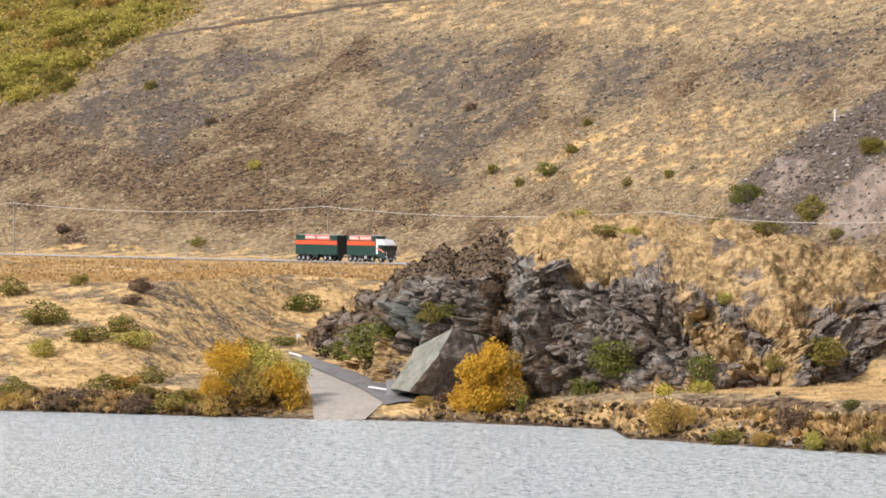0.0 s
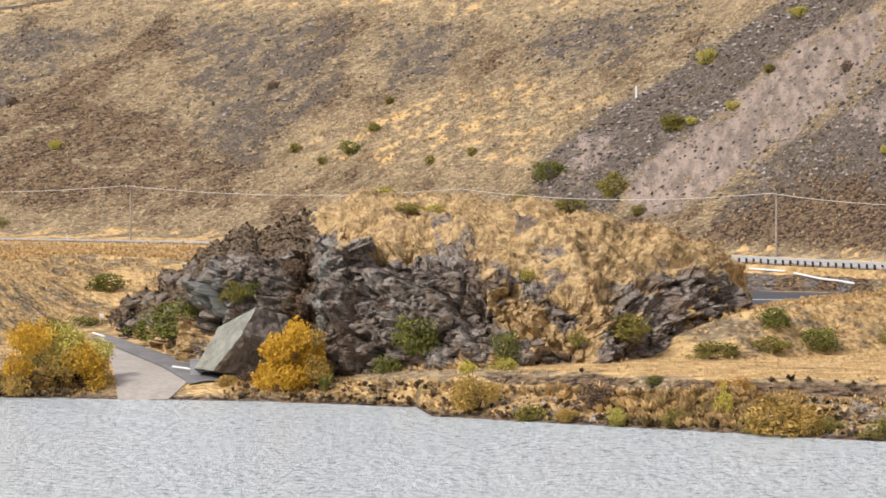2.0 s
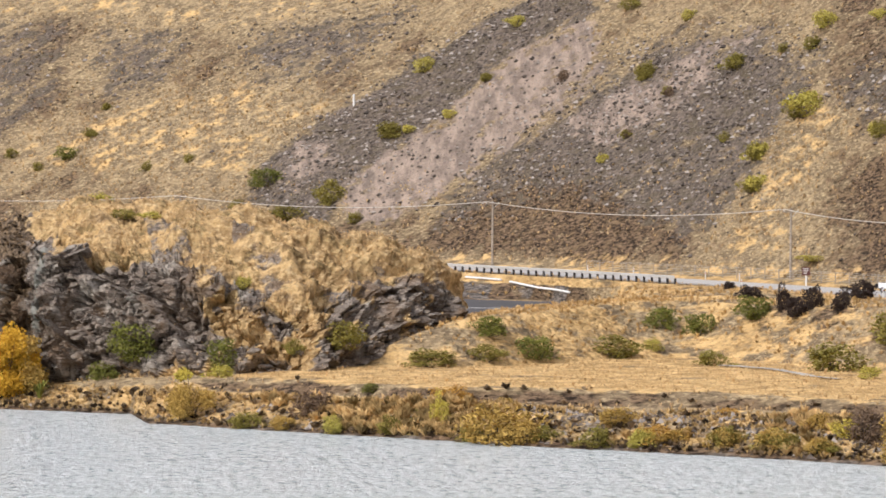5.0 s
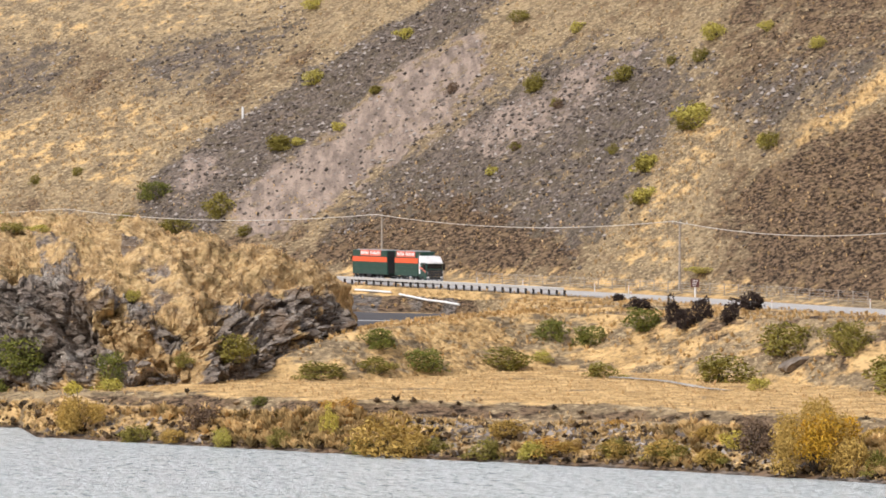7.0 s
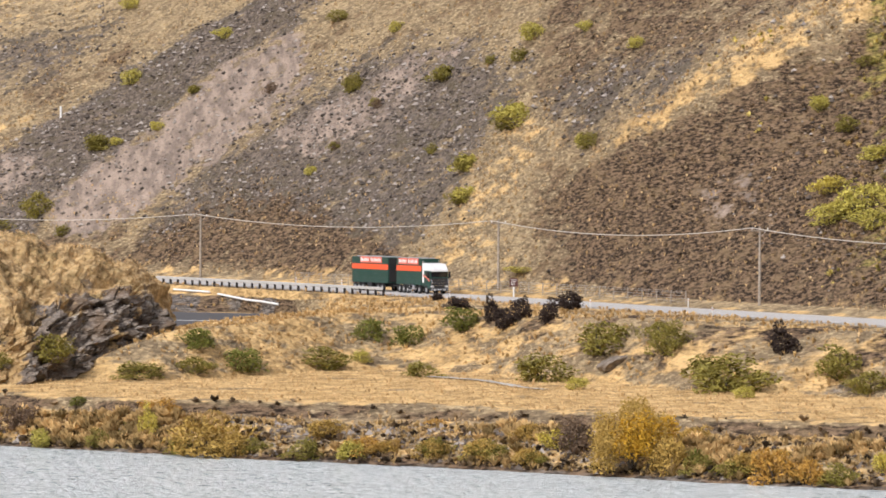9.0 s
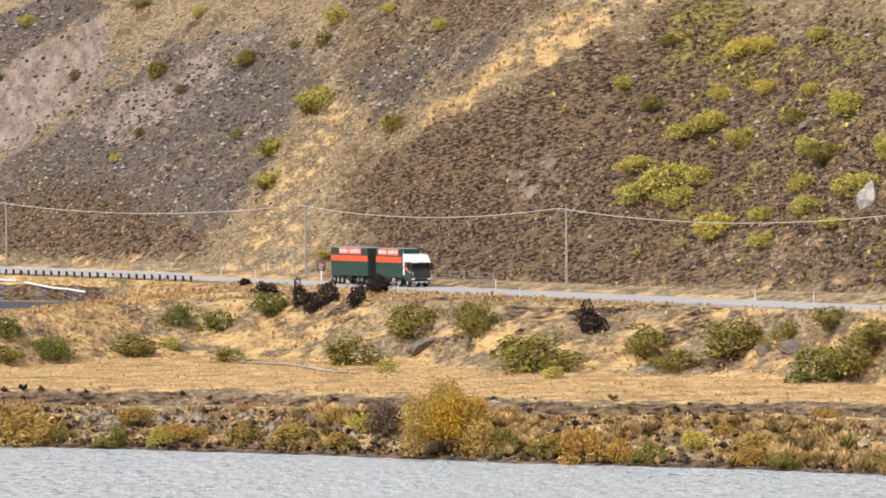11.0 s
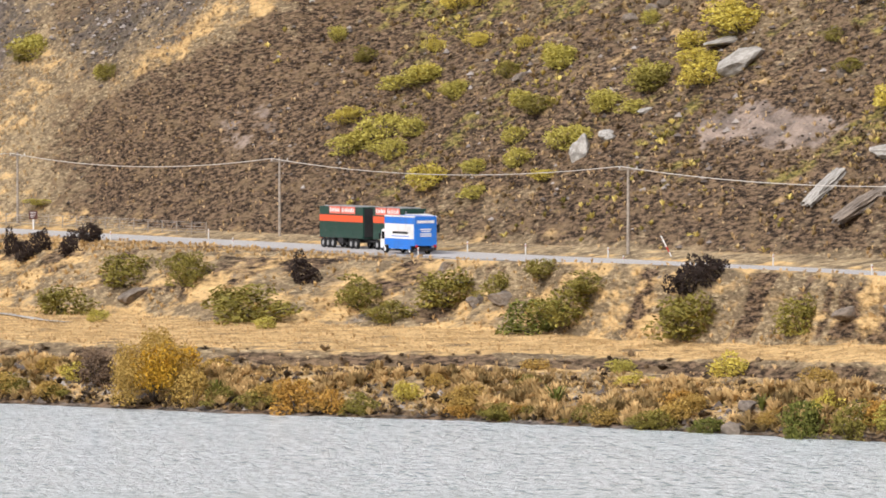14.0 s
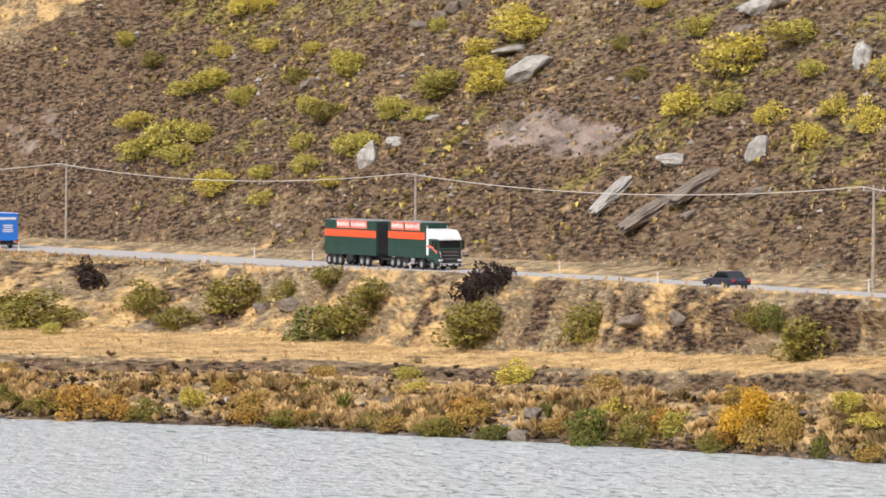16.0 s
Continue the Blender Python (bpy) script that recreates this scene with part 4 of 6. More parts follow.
tufts("bank_scrub", 2000, band(S, 1.05, 2.4, 0.05) * (0.3 + scrub) + 0.15 * lip, 0.3, 0.7, DUN, "low brown scrub on the lake bank", "scrub", 7, 1.0, 0.35)
SEDGE = make_blade("tawny_bank_sedge", (0.22, 0.15, 0.065), (0.44, 0.3, 0.13), (0.66, 0.47, 0.22))
tufts("bank_sedge", 9000, band(S, 1.05, 2.5, 0.05) * (0.6 + 0.6 * mott), 0.25, 0.55, SEDGE, "tawny and olive sedge crowding the lake bank", "grass", 8, 0.7, 0.1)
BRIAR = make_blade("amber_and_olive_bank_growth", (0.2, 0.14, 0.06), (0.47, 0.32, 0.14), (0.7, 0.49, 0.23))
tufts("bank_briar", 1500, band(S, 1.05, 2.1, 0.08) * step(-0.15, 0.35, mott) * (step(2.6, 3.4, B) + 0.6 * (1 - step(-3.0, -2.6, B))), 0.6, 1.25, BRIAR, "tangled amber and olive growth along the waterline", "scrub", 34, 0.8, 0.09)
HEATH = make_blade("straw_and_brown_heath", (0.13, 0.09, 0.05), (0.34, 0.24, 0.12), (0.6, 0.45, 0.2))
tufts("hill_heath", 7000, slope * step(14.0, 15.5, B) * (1 - 0.8 * earth) * (0.35 + step(-0.2, 0.4, fbm(X / 5, Y / 9, 72, 3))), 0.3, 0.75, HEATH, "straw and brown heath clumps on the steep slope", "scrub", 9, 0.9, 0.19)
chips("scree_stones", 17000, slope * (scree + 0.35 * earth + 0.01) * (0.3 + 0.7 * step(1.5, 3, B)) + 0.1 * slope * step(13, 15, B), 0.1, 0.55, CHIP, "loose grey scree stones on the hillside")
chips("shore_stones", 2200, band(S, 1.0, 1.9, 0.1) * (0.3 + step(2.3, 3, B)) * 0.6 + 2.2 * band(S, 1.5, 2.2, 0.15) * band(B, 6.5, 13, 0.8), 0.1, 0.5, CHIP, "grey stones along the waterline")


def crag_sites(weight):
    """A drawing of places on the outcrop."""
    p = np.clip(weight, 0, None) * (OF < 1.05) * np.hypot(np.gradient(d_crag, axis=0), np.gradient(z_crag, axis=0))
    p = p.ravel() / p.sum()

    def draw(n):
        i = RX.choice(p.size, n, p=p)
        return np.stack([P[..., 0].ravel()[i], P[..., 1].ravel()[i], z_crag.ravel()[i]], 1) + RX.uniform(-0.12, 0.12, (n, 3))

    return draw


tufts("crag_grass", 6000, crag_sites(np.clip(grassy, 0, 1) ** 2 + 0.02), 0.12, 0.32, PALE_STRAW, "dry straw-coloured tussock grass on the outcrop", "grass", 8, 0.65, 0.11)
tufts("crag_scrub", 2200, crag_sites(np.clip(brownish - 0.3, 0, 1)), 0.15, 0.4, DUN, "low brown scrub clinging to the outcrop", "scrub", 7, 1.0, 0.35)

# ---- shrubs and trees ----
def make_leaf(name, dark, mid, light):
    n = Nodes(name, 0.7, spec=0.2)
    dark, light = (tuple(0.65 * p + 0.35 * q for p, q in zip(c, mid)) for c in (dark, light))
    r = n.island()
    c = n.mix(n.ramp(r, 0.0, 0.5), dark, mid)
    c = n.mix(n.ramp(r, 0.55, 1.0), c, light)
    n.colour(n.mix(n.math("MULTIPLY", n.info(), 0.35), c, tuple(0.6 * q for q in mid)))
    return n.m


LEAF = {
    "green": make_leaf("dull_green_leaves", (0.07, 0.078, 0.018), (0.16, 0.17, 0.034), (0.33, 0.31, 0.07)),
    "olive": make_leaf("olive_briar_leaves", (0.12, 0.105, 0.022), (0.235, 0.2, 0.042), (0.42, 0.35, 0.085)),
    "yellow": make_leaf("yellow_leaves", (0.3, 0.24, 0.04), (0.63, 0.51, 0.095), (0.86, 0.74, 0.19)),
    "lime": make_leaf("yellow_green_leaves", (0.2, 0.175, 0.035), (0.5, 0.435, 0.095), (0.82, 0.72, 0.2)),
    "gold": make_leaf("golden_willow_leaves", (0.42, 0.225, 0.022), (0.62, 0.36, 0.035), (0.78, 0.5, 0.07)),
    "rust": make_leaf("rusty_leaves", (0.182, 0.105, 0.0252), (0.476, 0.266, 0.056), (0.728, 0.42, 0.098)),
    "amber": make_leaf("dull_amber_leaves", (0.22, 0.145, 0.04), (0.46, 0.3, 0.075), (0.68, 0.47, 0.14)),
    "dark": make_leaf("blackish_broom_twigs", (0.018, 0.013, 0.011), (0.045, 0.031, 0.026), (0.095, 0.065, 0.052)),
    "brown": make_leaf("bare_brown_twigs", (0.085, 0.056, 0.04), (0.19, 0.128, 0.083), (0.33, 0.226, 0.14)),
}
BARK = plain("grey_brown_bark", (0.14, 0.11, 0.085), 0.9, vary=0.5, size=0.15)


def leaves(n, lobes, leaf, seed, hollow=0.55, droop=0.0):
    """Verts and faces of n small leaf sprays in a crown made of lobes (x, y, z, rx, rz)."""
    rs = np.random.RandomState(seed)
    lob = np.array(lobes)
    vol = lob[:, 3] ** 2 * lob[:, 4]
    pick = rs.choice(len(lob), n, p=vol / vol.sum())
    v = rs.normal(size=(n, 3))
    v /= np.linalg.norm(v, axis=1)[:, None]
    r = hollow + (1 - hollow) * rs.rand(n) ** 0.6
    r *= 1 + 0.18 * np.sin(5 * v[:, 0] + seed) * np.cos(4 * v[:, 2])
    q = lob[pick]
    c = q[:, :3] + v * r[:, None] * np.stack([q[:, 3], q[:, 3], q[:, 4]], 1)
    c[:, 2] = np.abs(c[:, 2])
    u = rs.normal(size=(n, 3)) + 0.6 * v
    u[:, 2] -= droop
    u /= np.linalg.norm(u, axis=1)[:, None]
    w = np.cross(u, rs.normal(size=(n, 3)))
    w /= np.linalg.norm(w, axis=1)[:, None]
    s = leaf * (0.6 + 0.8 * rs.rand(n))[:, None]
    k = np.cross(u, w) * s * 0.3
    verts = np.stack([c - u * s, c + w * s * 0.55 + k, c + u * s * 1.1, c - w * s * 0.55 + k], 1).reshape(-1, 3)
    return verts, np.arange(4 * n).reshape(-1, 4)


def stems(base, tips, r, seed):
    bm = bmesh.new()
    rnd = random.Random(seed)
    for t in tips:
        t = Vector(t)
        b = Vector(base) + Vector((rnd.uniform(-1, 1), rnd.uniform(-1, 1), 0)) * r
        m = b.lerp(t, 0.5) + Vector((rnd.uniform(-1, 1), rnd.uniform(-1, 1), rnd.uniform(0, 1))) * 0.06
        rod(bm, b, m, r, r * 0.7, 6)
        rod(bm, m, t, r * 0.7, r * 0.3, 5)
    return bm


def bush(kind, seed, n=1500, leaf=0.032):
    """A shrub one metre wide and high, on a few stems."""
    rnd = random.Random(seed)
    lobes = [(rnd.uniform(-0.1, 0.1), 0, 0.34, 0.38, 0.36)]
    for _ in range(10):
        a, r = rnd.uniform(0, 6.28), rnd.uniform(0.12, 0.5)
        lobes.append((r * math.cos(a), r * math.sin(a), rnd.uniform(0.08, 0.85) * (1 - r), rnd.uniform(0.1, 0.22), rnd.uniform(0.1, 0.24)))
    top = new("shrub")
    v, f = leaves(n, lobes, leaf, seed)
    sheet("foliage", v, f, LEAF[kind], top, smooth=False)
    part("stem", stems((0, 0, -0.1), [(q[0], q[1], q[2]) for q in lobes[1:6]], 0.02, seed), BARK, top)
    return top


KINDS = {
    "green": ("dull green rounded shrub in dry grass", "shrub"), "olive": ("olive-green briar bush among dry grass", "shrub"),
    "yellow": ("bright yellow autumn shrub on the slope", "shrub"), "lime": ("yellow-green leafy shrub on the slope", "shrub"),
    "gold": ("golden autumn willow bush at the water's edge", "shrub"), "rust": ("rusty orange autumn shrub by the lake", "shrub"),
    "amber": ("dull amber willow shrub by the lake", "shrub"), "dark": ("blackish broom bush beside the road", "shrub"), "brown": ("bare brown twiggy bush on the bank", "shrub"),
}
MODELS = {k: [bush(k, 10 * i + j, leaf=0.042 if k == "dark" else 0.032) for j in range(3)] for i, k in enumerate(KINDS)}
for k, models in MODELS.items():
    for m in models:
        tagged(m, *KINDS[k], group=k + " shrubs")
used = set()
count = 0


def plant(kind, b, d, w, h, z=None):
    """A shrub of that width and height in metres, rooted in the ground at a bearing and distance."""
    global count
    count += 1
    x, y = at(b, d)
    z = ground_height(x, y) if z is None else z
    if kind == "dark":
        w, h = 0.95 * w, 1.1 * h
    m = pose(x, y, z - 0.08 * h, 0, 0, count * 77 % 360) @ Matrix.Diagonal((1.1 * w, 1.1 * w, 1.15 * h, 1))
    src = MODELS[kind][count % 3]
    if src.name not in used:
        used.add(src.name)
        src.matrix_basis = m
        return src
    made = copy_thing(src, pose(0, 0, 0))
    made.matrix_basis = m
    return made


def crag_plant(kind, b, share, w, h):
    """A shrub rooted on the outcrop at a share of its rise."""
    col = int(np.interp(b, ob_, range(len(ob_))))
    row = int(np.interp(share, of_, range(len(of_))))
    return plant(kind, b, float(d_crag[row, col]) - 0.3, w, h, float(z_crag[row, col]))


for spot in (("green", -0.9, 0.38, 6.6, 5.0), ("dark", -1.38, 0.2, 5.0, 4.4), ("green", -1.15, 0.3, 5.0, 3.6), ("green", -0.62, 0.46, 5.0, 3.2), ("olive", -0.12, 0.44, 3.4, 2.4), ("green", 0.06, 0.46, 2.4, 1.8), ("olive", 0.5, 0.22, 2.6, 2.2), ("green", 2.2, 0.16, 4.8, 4.6), ("green", 1.8, 0.03, 3.2, 3.2), ("olive", 4.85, 0.26, 4.4, 3.4),
             ("green", 3.3, 0.1, 3.4, 4.4), ("lime", 3.55, 0.68, 1.8, 1.4), ("olive", 2.05, 0.85, 3.2, 1.3), ("olive", 1.3, 0.75, 2.4, 1.2), ("brown", 0.62, 0.5, 3.0, 2.4), ("brown", 0.75, 0.35, 2.4, 2.2), ("olive", 4.2, 0.3, 2.2, 1.6), ("lime", 2.4, 0.92, 2.6, 1.0)):
    crag_plant(*spot)
plant("brown", 0.12, 456.6, 3.2, 2.0)
plant("amber", -0.22, 455.2, 2.2, 1.3)
plant("brown", 0.34, 457.9, 3.0, 2.4)
plant("green", -1.75, 551.4, 4.7, 3.0)
plant("olive", -4.99, 508.8, 6.1, 3.1)
plant("olive", -4.06, 502.0, 4.1, 2.3)
plant("olive", -4.45, 498.9, 5.8, 2.1)
plant("lime", -3.88, 496.4, 5.0, 2.2)
plant("lime", -5.06, 493.3, 3.5, 2.4)
plant("olive", -4.24, 473.9, 4.8, 2.4)
plant("olive", -3.67, 479.4, 3.6, 2.2)
plant("olive", -2.70, 473.5, 3.5, 2.4)
plant("olive", -2.48, 502.6, 4.3, 2.4)
plant("olive", -2.41, 515.6, 3.4, 1.8)
plant("green", -2.02, 521.1, 3.5, 1.5)
plant("brown", -2.74, 461.2, 3.7, 2.5)
plant("olive", -3.38, 462.1, 5.6, 2.5)
plant("brown", -4.74, 467.0, 6.9, 2.6)
plant("brown", -3.88, 462.0, 4.4, 2.5)
plant("olive", -5.38, 474.2, 3.8, 2.5)
plant("olive", -4.60, 527.1, 2.7, 1.6)
plant("brown", -3.85, 522.4, 3.1, 2.2)
plant("green", 1.33, 746.6, 4.0, 2.7)
plant("olive", 0.64, 759.7, 2.9, 2.0)
plant("lime", 1.76, 722.1, 4.9, 2.7)
plant("olive", 2.33, 723.5, 2.0, 1.9)
plant("olive", 1.83, 755.2, 1.5, 1.3)
plant("olive", 1.65, 748.2, 2.0, 1.6)
plant("lime", -2.39, 803.0, 2.7, 2.1)
plant("olive", -3.71, 853.7, 2.9, 2.0)
plant("brown", -4.81, 810.1, 3.3, 2.1)
plant("olive", -3.10, 783.1, 3.2, 1.9)
plant("olive", 0.97, 749.2, 2.2, 1.8)
plant("olive", 2.87, 715.7, 2.3, 1.7)
plant("brown", -2.96, 829.0, 2.8, 1.7)
plant("brown", 0.33, 787.1, 2.7, 1.7)
plant("brown", -3.96, 515.6, 2.5, 1.5)
plant("olive", -5.41, 524.4, 4.3, 2.5)
plant("green", 3.84, 691.1, 5.6, 3.5)
plant("olive", 4.66, 672.9, 4.4, 4.8)
plant("lime", 5.84, 693.8, 3.9, 2.9)
plant("olive", 5.41, 682.6, 4.6, 2.7)
plant("olive", 6.63, 677.4, 2.0, 1.6)
plant("olive", 8.66, 635.2, 3.1, 2.8)
plant("olive", 9.76, 616.4, 3.5, 2.3)
plant("olive", 10.05, 584.5, 3.6, 2.6)
plant("lime", 10.05, 576.9, 3.3, 2.4)
plant("olive", 4.98, 661.5, 2.9, 1.9)
plant("olive", 4.12, 676.6, 7.3, 2.7)
plant("brown", 7.59, 655.9, 2.1, 2.2)
plant("brown", 8.41, 622.1, 1.7, 1.5)
plant("brown", 8.95, 623.9, 1.9, 1.5)
plant("lime", 5.66, 679.9, 2.7, 1.4)
plant("olive", 3.48, 690.7, 2.8, 1.6)
plant("lime", 1.76, 722.1, 4.9, 2.1)
plant("olive", 1.62, 749.2, 2.2, 1.6)
plant("olive", 1.83, 755.2, 2.0, 1.4)
plant("green", 6.68, 456.4, 3.6, 2.6)
plant("green", 7.31, 457.0, 5.2, 3.0)
plant("olive", 5.96, 447.4, 5.8, 1.8)
plant("olive", 6.64, 450.4, 3.7, 2.1)
plant("olive", 8.30, 467.2, 6.6, 2.6)
plant("green", 8.86, 477.9, 3.5, 3.0)
plant("green", 9.35, 475.6, 3.6, 3.0)
plant("green", 10.04, 473.1, 4.1, 3.0)
plant("olive", 9.51, 453.8, 4.0, 1.9)
plant("lime", 8.77, 472.3, 2.1, 1.6)
plant("dark", 9.70, 522.1, 1.6, 1.1)
plant("dark", 10.01, 495.1, 3.3, 1.6)
plant("dark", 10.41, 471.0, 1.9, 2.5)
plant("dark", 10.58, 467.8, 2.4, 2.5)
plant("dark", 10.77, 467.4, 2.1, 2.7)
plant("dark", 11.13, 462.5, 2.2, 2.1)
plant("dark", 11.40, 489.9, 3.2, 2.6)
plant("olive", 11.08, 442.5, 6.9, 3.4)
plant("olive", 11.86, 446.2, 6.5, 3.9)
plant("olive", 12.65, 437.1, 4.1, 3.6)
plant("lime", 11.47, 428.0, 2.4, 1.5)
plant("green", 5.19, 419.6, 1.9, 1.2)
plant("brown", 4.50, 414.0, 4.0, 2.7)
plant("lime", 4.71, 406.0, 2.1, 2.2)
plant("yellow", 6.07, 401.0, 1.7, 3.1)
plant("amber", 6.75, 394.0, 6.6, 4.8)
plant("amber", 7.15, 392.0, 3.2, 2.6)
plant("brown", 11.51, 378.0, 3.5, 3.1)
plant("olive", 9.69, 383.0, 2.8, 1.9)
plant("olive", 8.04, 388.0, 3.2, 2.0)
plant("lime", 8.62, 386.0, 2.2, 1.8)
plant("olive", 5.46, 403.0, 2.7, 1.9)
plant("olive", 6.47, 396.3, 2.7, 1.8)
plant("olive", 3.61, 414.0, 3.4, 2.0)
plant("olive", 10.26, 380.0, 3.6, 1.8)
plant("amber", 10.87, 376.0, 3.0, 1.9)
plant("amber", 9.05, 386.1, 3.1, 1.4)
plant("olive", 7.40, 392.1, 2.6, 1.5)
plant("amber", 4.07, 411.0, 2.8, 1.6)
plant("lime", 3.25, 438.9, 3.0, 1.5)
plant("amber", 2.75, 426.1, 2.9, 1.7)
plant("olive", 5.45, 681.8, 4.2, 2.7)
plant("olive", 8.63, 635.2, 3.1, 2.8)
plant("olive", 9.78, 615.5, 3.8, 2.3)
plant("olive", 8.92, 624.9, 1.9, 1.5)
plant("olive", 8.39, 622.1, 1.7, 1.6)
plant("lime", 10.92, 601.9, 4.1, 2.8)
plant("olive", 10.74, 599.9, 2.9, 2.0)
plant("lime", 10.67, 586.0, 3.8, 2.3)
plant("olive", 10.57, 584.2, 3.3, 2.3)
plant("lime", 11.59, 589.2, 2.4, 1.7)
plant("lime", 12.24, 570.6, 2.5, 1.7)
plant("lime", 10.79, 547.3, 4.4, 0.9)
plant("lime", 9.17, 642.6, 2.6, 1.8)
plant("olive", 8.45, 661.6, 3.6, 2.2)
plant("lime", 5.84, 721.0, 3.9, 2.1)
plant("olive", 10.38, 607.0, 2.0, 1.4)
plant("lime", 8.10, 620.6, 2.2, 1.5)
plant("olive", 9.64, 597.7, 1.9, 1.6)
plant("lime", 7.02, 684.3, 3.3, 2.0)
plant("olive", 6.63, 677.4, 2.4, 1.6)
plant("lime", 6.17, 675.8, 2.7, 1.6)
plant("lime", 11.53, 558.2, 2.3, 1.6)
plant("dark", 14.08, 429.3, 2.8, 2.7)
plant("olive", 14.83, 420.9, 5.3, 3.4)
plant("olive", 15.90, 415.0, 6.6, 3.9)
plant("olive", 15.19, 415.6, 4.4, 2.5)
plant("olive", 13.39, 422.5, 8.8, 4.1)
plant("olive", 13.14, 429.3, 4.1, 2.3)
plant("green", 17.12, 400.0, 7.0, 4.2)
plant("olive", 17.48, 397.0, 6.4, 3.9)
plant("olive", 16.55, 410.0, 3.4, 2.5)
plant("olive", 17.12, 405.0, 3.9, 2.1)
plant("olive", 17.76, 396.0, 5.1, 2.2)
plant("olive", 18.99, 380.0, 7.1, 4.3)
plant("dark", 18.97, 383.0, 3.2, 2.8)
plant("dark", 19.22, 381.0, 3.3, 2.9)
plant("lime", 13.61, 413.5, 2.5, 1.4)
plant("olive", 12.54, 440.8, 3.7, 2.2)
plant("brown", 11.49, 377.1, 3.8, 3.5)
plant("amber", 12.67, 367.0, 3.2, 3.9)
plant("rust", 14.00, 361.0, 3.5, 3.4)
plant("rust", 14.43, 360.0, 2.6, 2.6)
plant("yellow", 15.36, 361.0, 2.8, 1.9)
plant("amber", 15.76, 363.1, 2.2, 1.4)
plant("lime", 18.12, 368.8, 2.3, 1.2)
plant("olive", 13.03, 366.1, 3.0, 1.9)
plant("olive", 13.46, 364.0, 2.9, 1.9)
plant("olive", 14.82, 359.0, 3.2, 2.0)
plant("amber", 16.11, 356.1, 2.9, 1.7)
plant("olive", 16.61, 353.0, 2.9, 1.7)
plant("amber", 17.90, 347.0, 2.8, 1.6)
plant("olive", 18.62, 344.0, 2.8, 1.8)
plant("olive", 10.45, 379.0, 3.1, 1.8)
plant("amber", 9.67, 383.0, 2.9, 2.0)
plant("lime", 8.60, 386.0, 2.6, 1.7)
plant("olive", 10.95, 376.0, 2.5, 1.5)
plant("olive", 16.97, 360.1, 2.4, 1.0)
plant("amber", 19.04, 347.0, 2.8, 1.8)
plant("lime", 15.05, 493.8, 6.6, 3.9)
plant("lime", 14.69, 495.8, 5.3, 3.2)
plant("lime", 15.23, 486.6, 4.6, 2.8)
plant("lime", 15.52, 487.9, 3.9, 2.5)
plant("yellow", 14.69, 503.1, 4.0, 2.2)
plant("yellow", 15.70, 499.4, 4.3, 2.2)
plant("lime", 15.34, 502.6, 6.0, 2.1)
plant("olive", 14.91, 514.9, 3.6, 2.1)
plant("lime", 14.55, 522.3, 2.9, 2.2)
plant("yellow", 15.77, 505.6, 2.8, 1.8)
plant("lime", 16.05, 489.9, 3.4, 2.0)
plant("yellow", 16.31, 498.8, 2.8, 2.1)
plant("olive", 16.70, 484.0, 3.4, 2.3)
plant("lime", 17.34, 476.3, 4.7, 2.9)
plant("lime", 16.77, 467.0, 3.5, 2.2)
plant("olive", 17.05, 469.6, 4.6, 2.5)
plant("lime", 17.41, 457.4, 4.6, 3.0)
plant("lime", 17.91, 458.7, 3.8, 2.4)
plant("lime", 18.48, 456.8, 4.4, 2.9)
plant("yellow", 15.69, 472.8, 4.6, 3.1)
plant("lime", 16.27, 467.9, 3.8, 1.8)
plant("yellow", 19.19, 448.4, 5.4, 2.9)
plant("yellow", 19.48, 456.6, 4.1, 3.6)
plant("yellow", 19.05, 456.9, 3.8, 2.4)
plant("lime", 10.05, 584.5, 3.9, 2.8)
plant("olive", 10.02, 577.0, 3.6, 2.3)
plant("lime", 10.69, 582.1, 5.8, 3.5)
plant("olive", 11.62, 555.5, 3.2, 2.6)
plant("yellow", 16.06, 511.9, 4.1, 2.4)
plant("lime", 16.99, 502.3, 3.3, 1.8)
plant("olive", 15.13, 523.0, 2.8, 1.6)
plant("yellow", 16.91, 488.2, 2.6, 1.6)
plant("olive", 20.36, 368.0, 4.7, 3.5)
plant("olive", 22.61, 348.0, 3.3, 2.7)
plant("green", 22.83, 346.0, 2.9, 2.4)
plant("olive", 23.22, 340.9, 6.4, 3.9)
plant("green", 20.41, 336.2, 3.4, 4.1)
plant("olive", 21.02, 335.0, 3.6, 3.2)
plant("lime", 21.48, 334.0, 2.9, 2.2)
plant("yellow", 20.69, 339.0, 2.3, 1.8)
plant("green", 23.34, 325.0, 1.9, 2.2)
plant("green", 19.22, 341.0, 2.9, 1.6)
plant("lime", 18.11, 368.0, 2.1, 1.0)
plant("olive", 21.98, 330.1, 2.7, 1.7)
plant("amber", 23.98, 322.1, 2.6, 1.5)
plant("amber", 19.98, 340.0, 2.3, 1.6)
plant("olive", 18.40, 345.0, 2.8, 1.6)
plant("olive", 17.68, 349.0, 2.8, 1.6)
plant("amber", 22.98, 327.0, 2.6, 3.0)
plant("olive", 16.53, 353.0, 2.4, 1.4)
plant("olive", 18.52, 454.9, 4.4, 2.7)
plant("lime", 17.95, 457.6, 3.6, 2.4)
plant("yellow", 19.09, 452.8, 4.5, 2.1)
plant("yellow", 19.59, 454.2, 6.7, 3.3)
plant("yellow", 21.60, 417.5, 4.7, 2.7)
plant("yellow", 22.31, 416.9, 6.8, 4.4)
plant("lime", 22.17, 412.1, 4.0, 2.2)
plant("yellow", 22.67, 405.1, 3.5, 2.1)
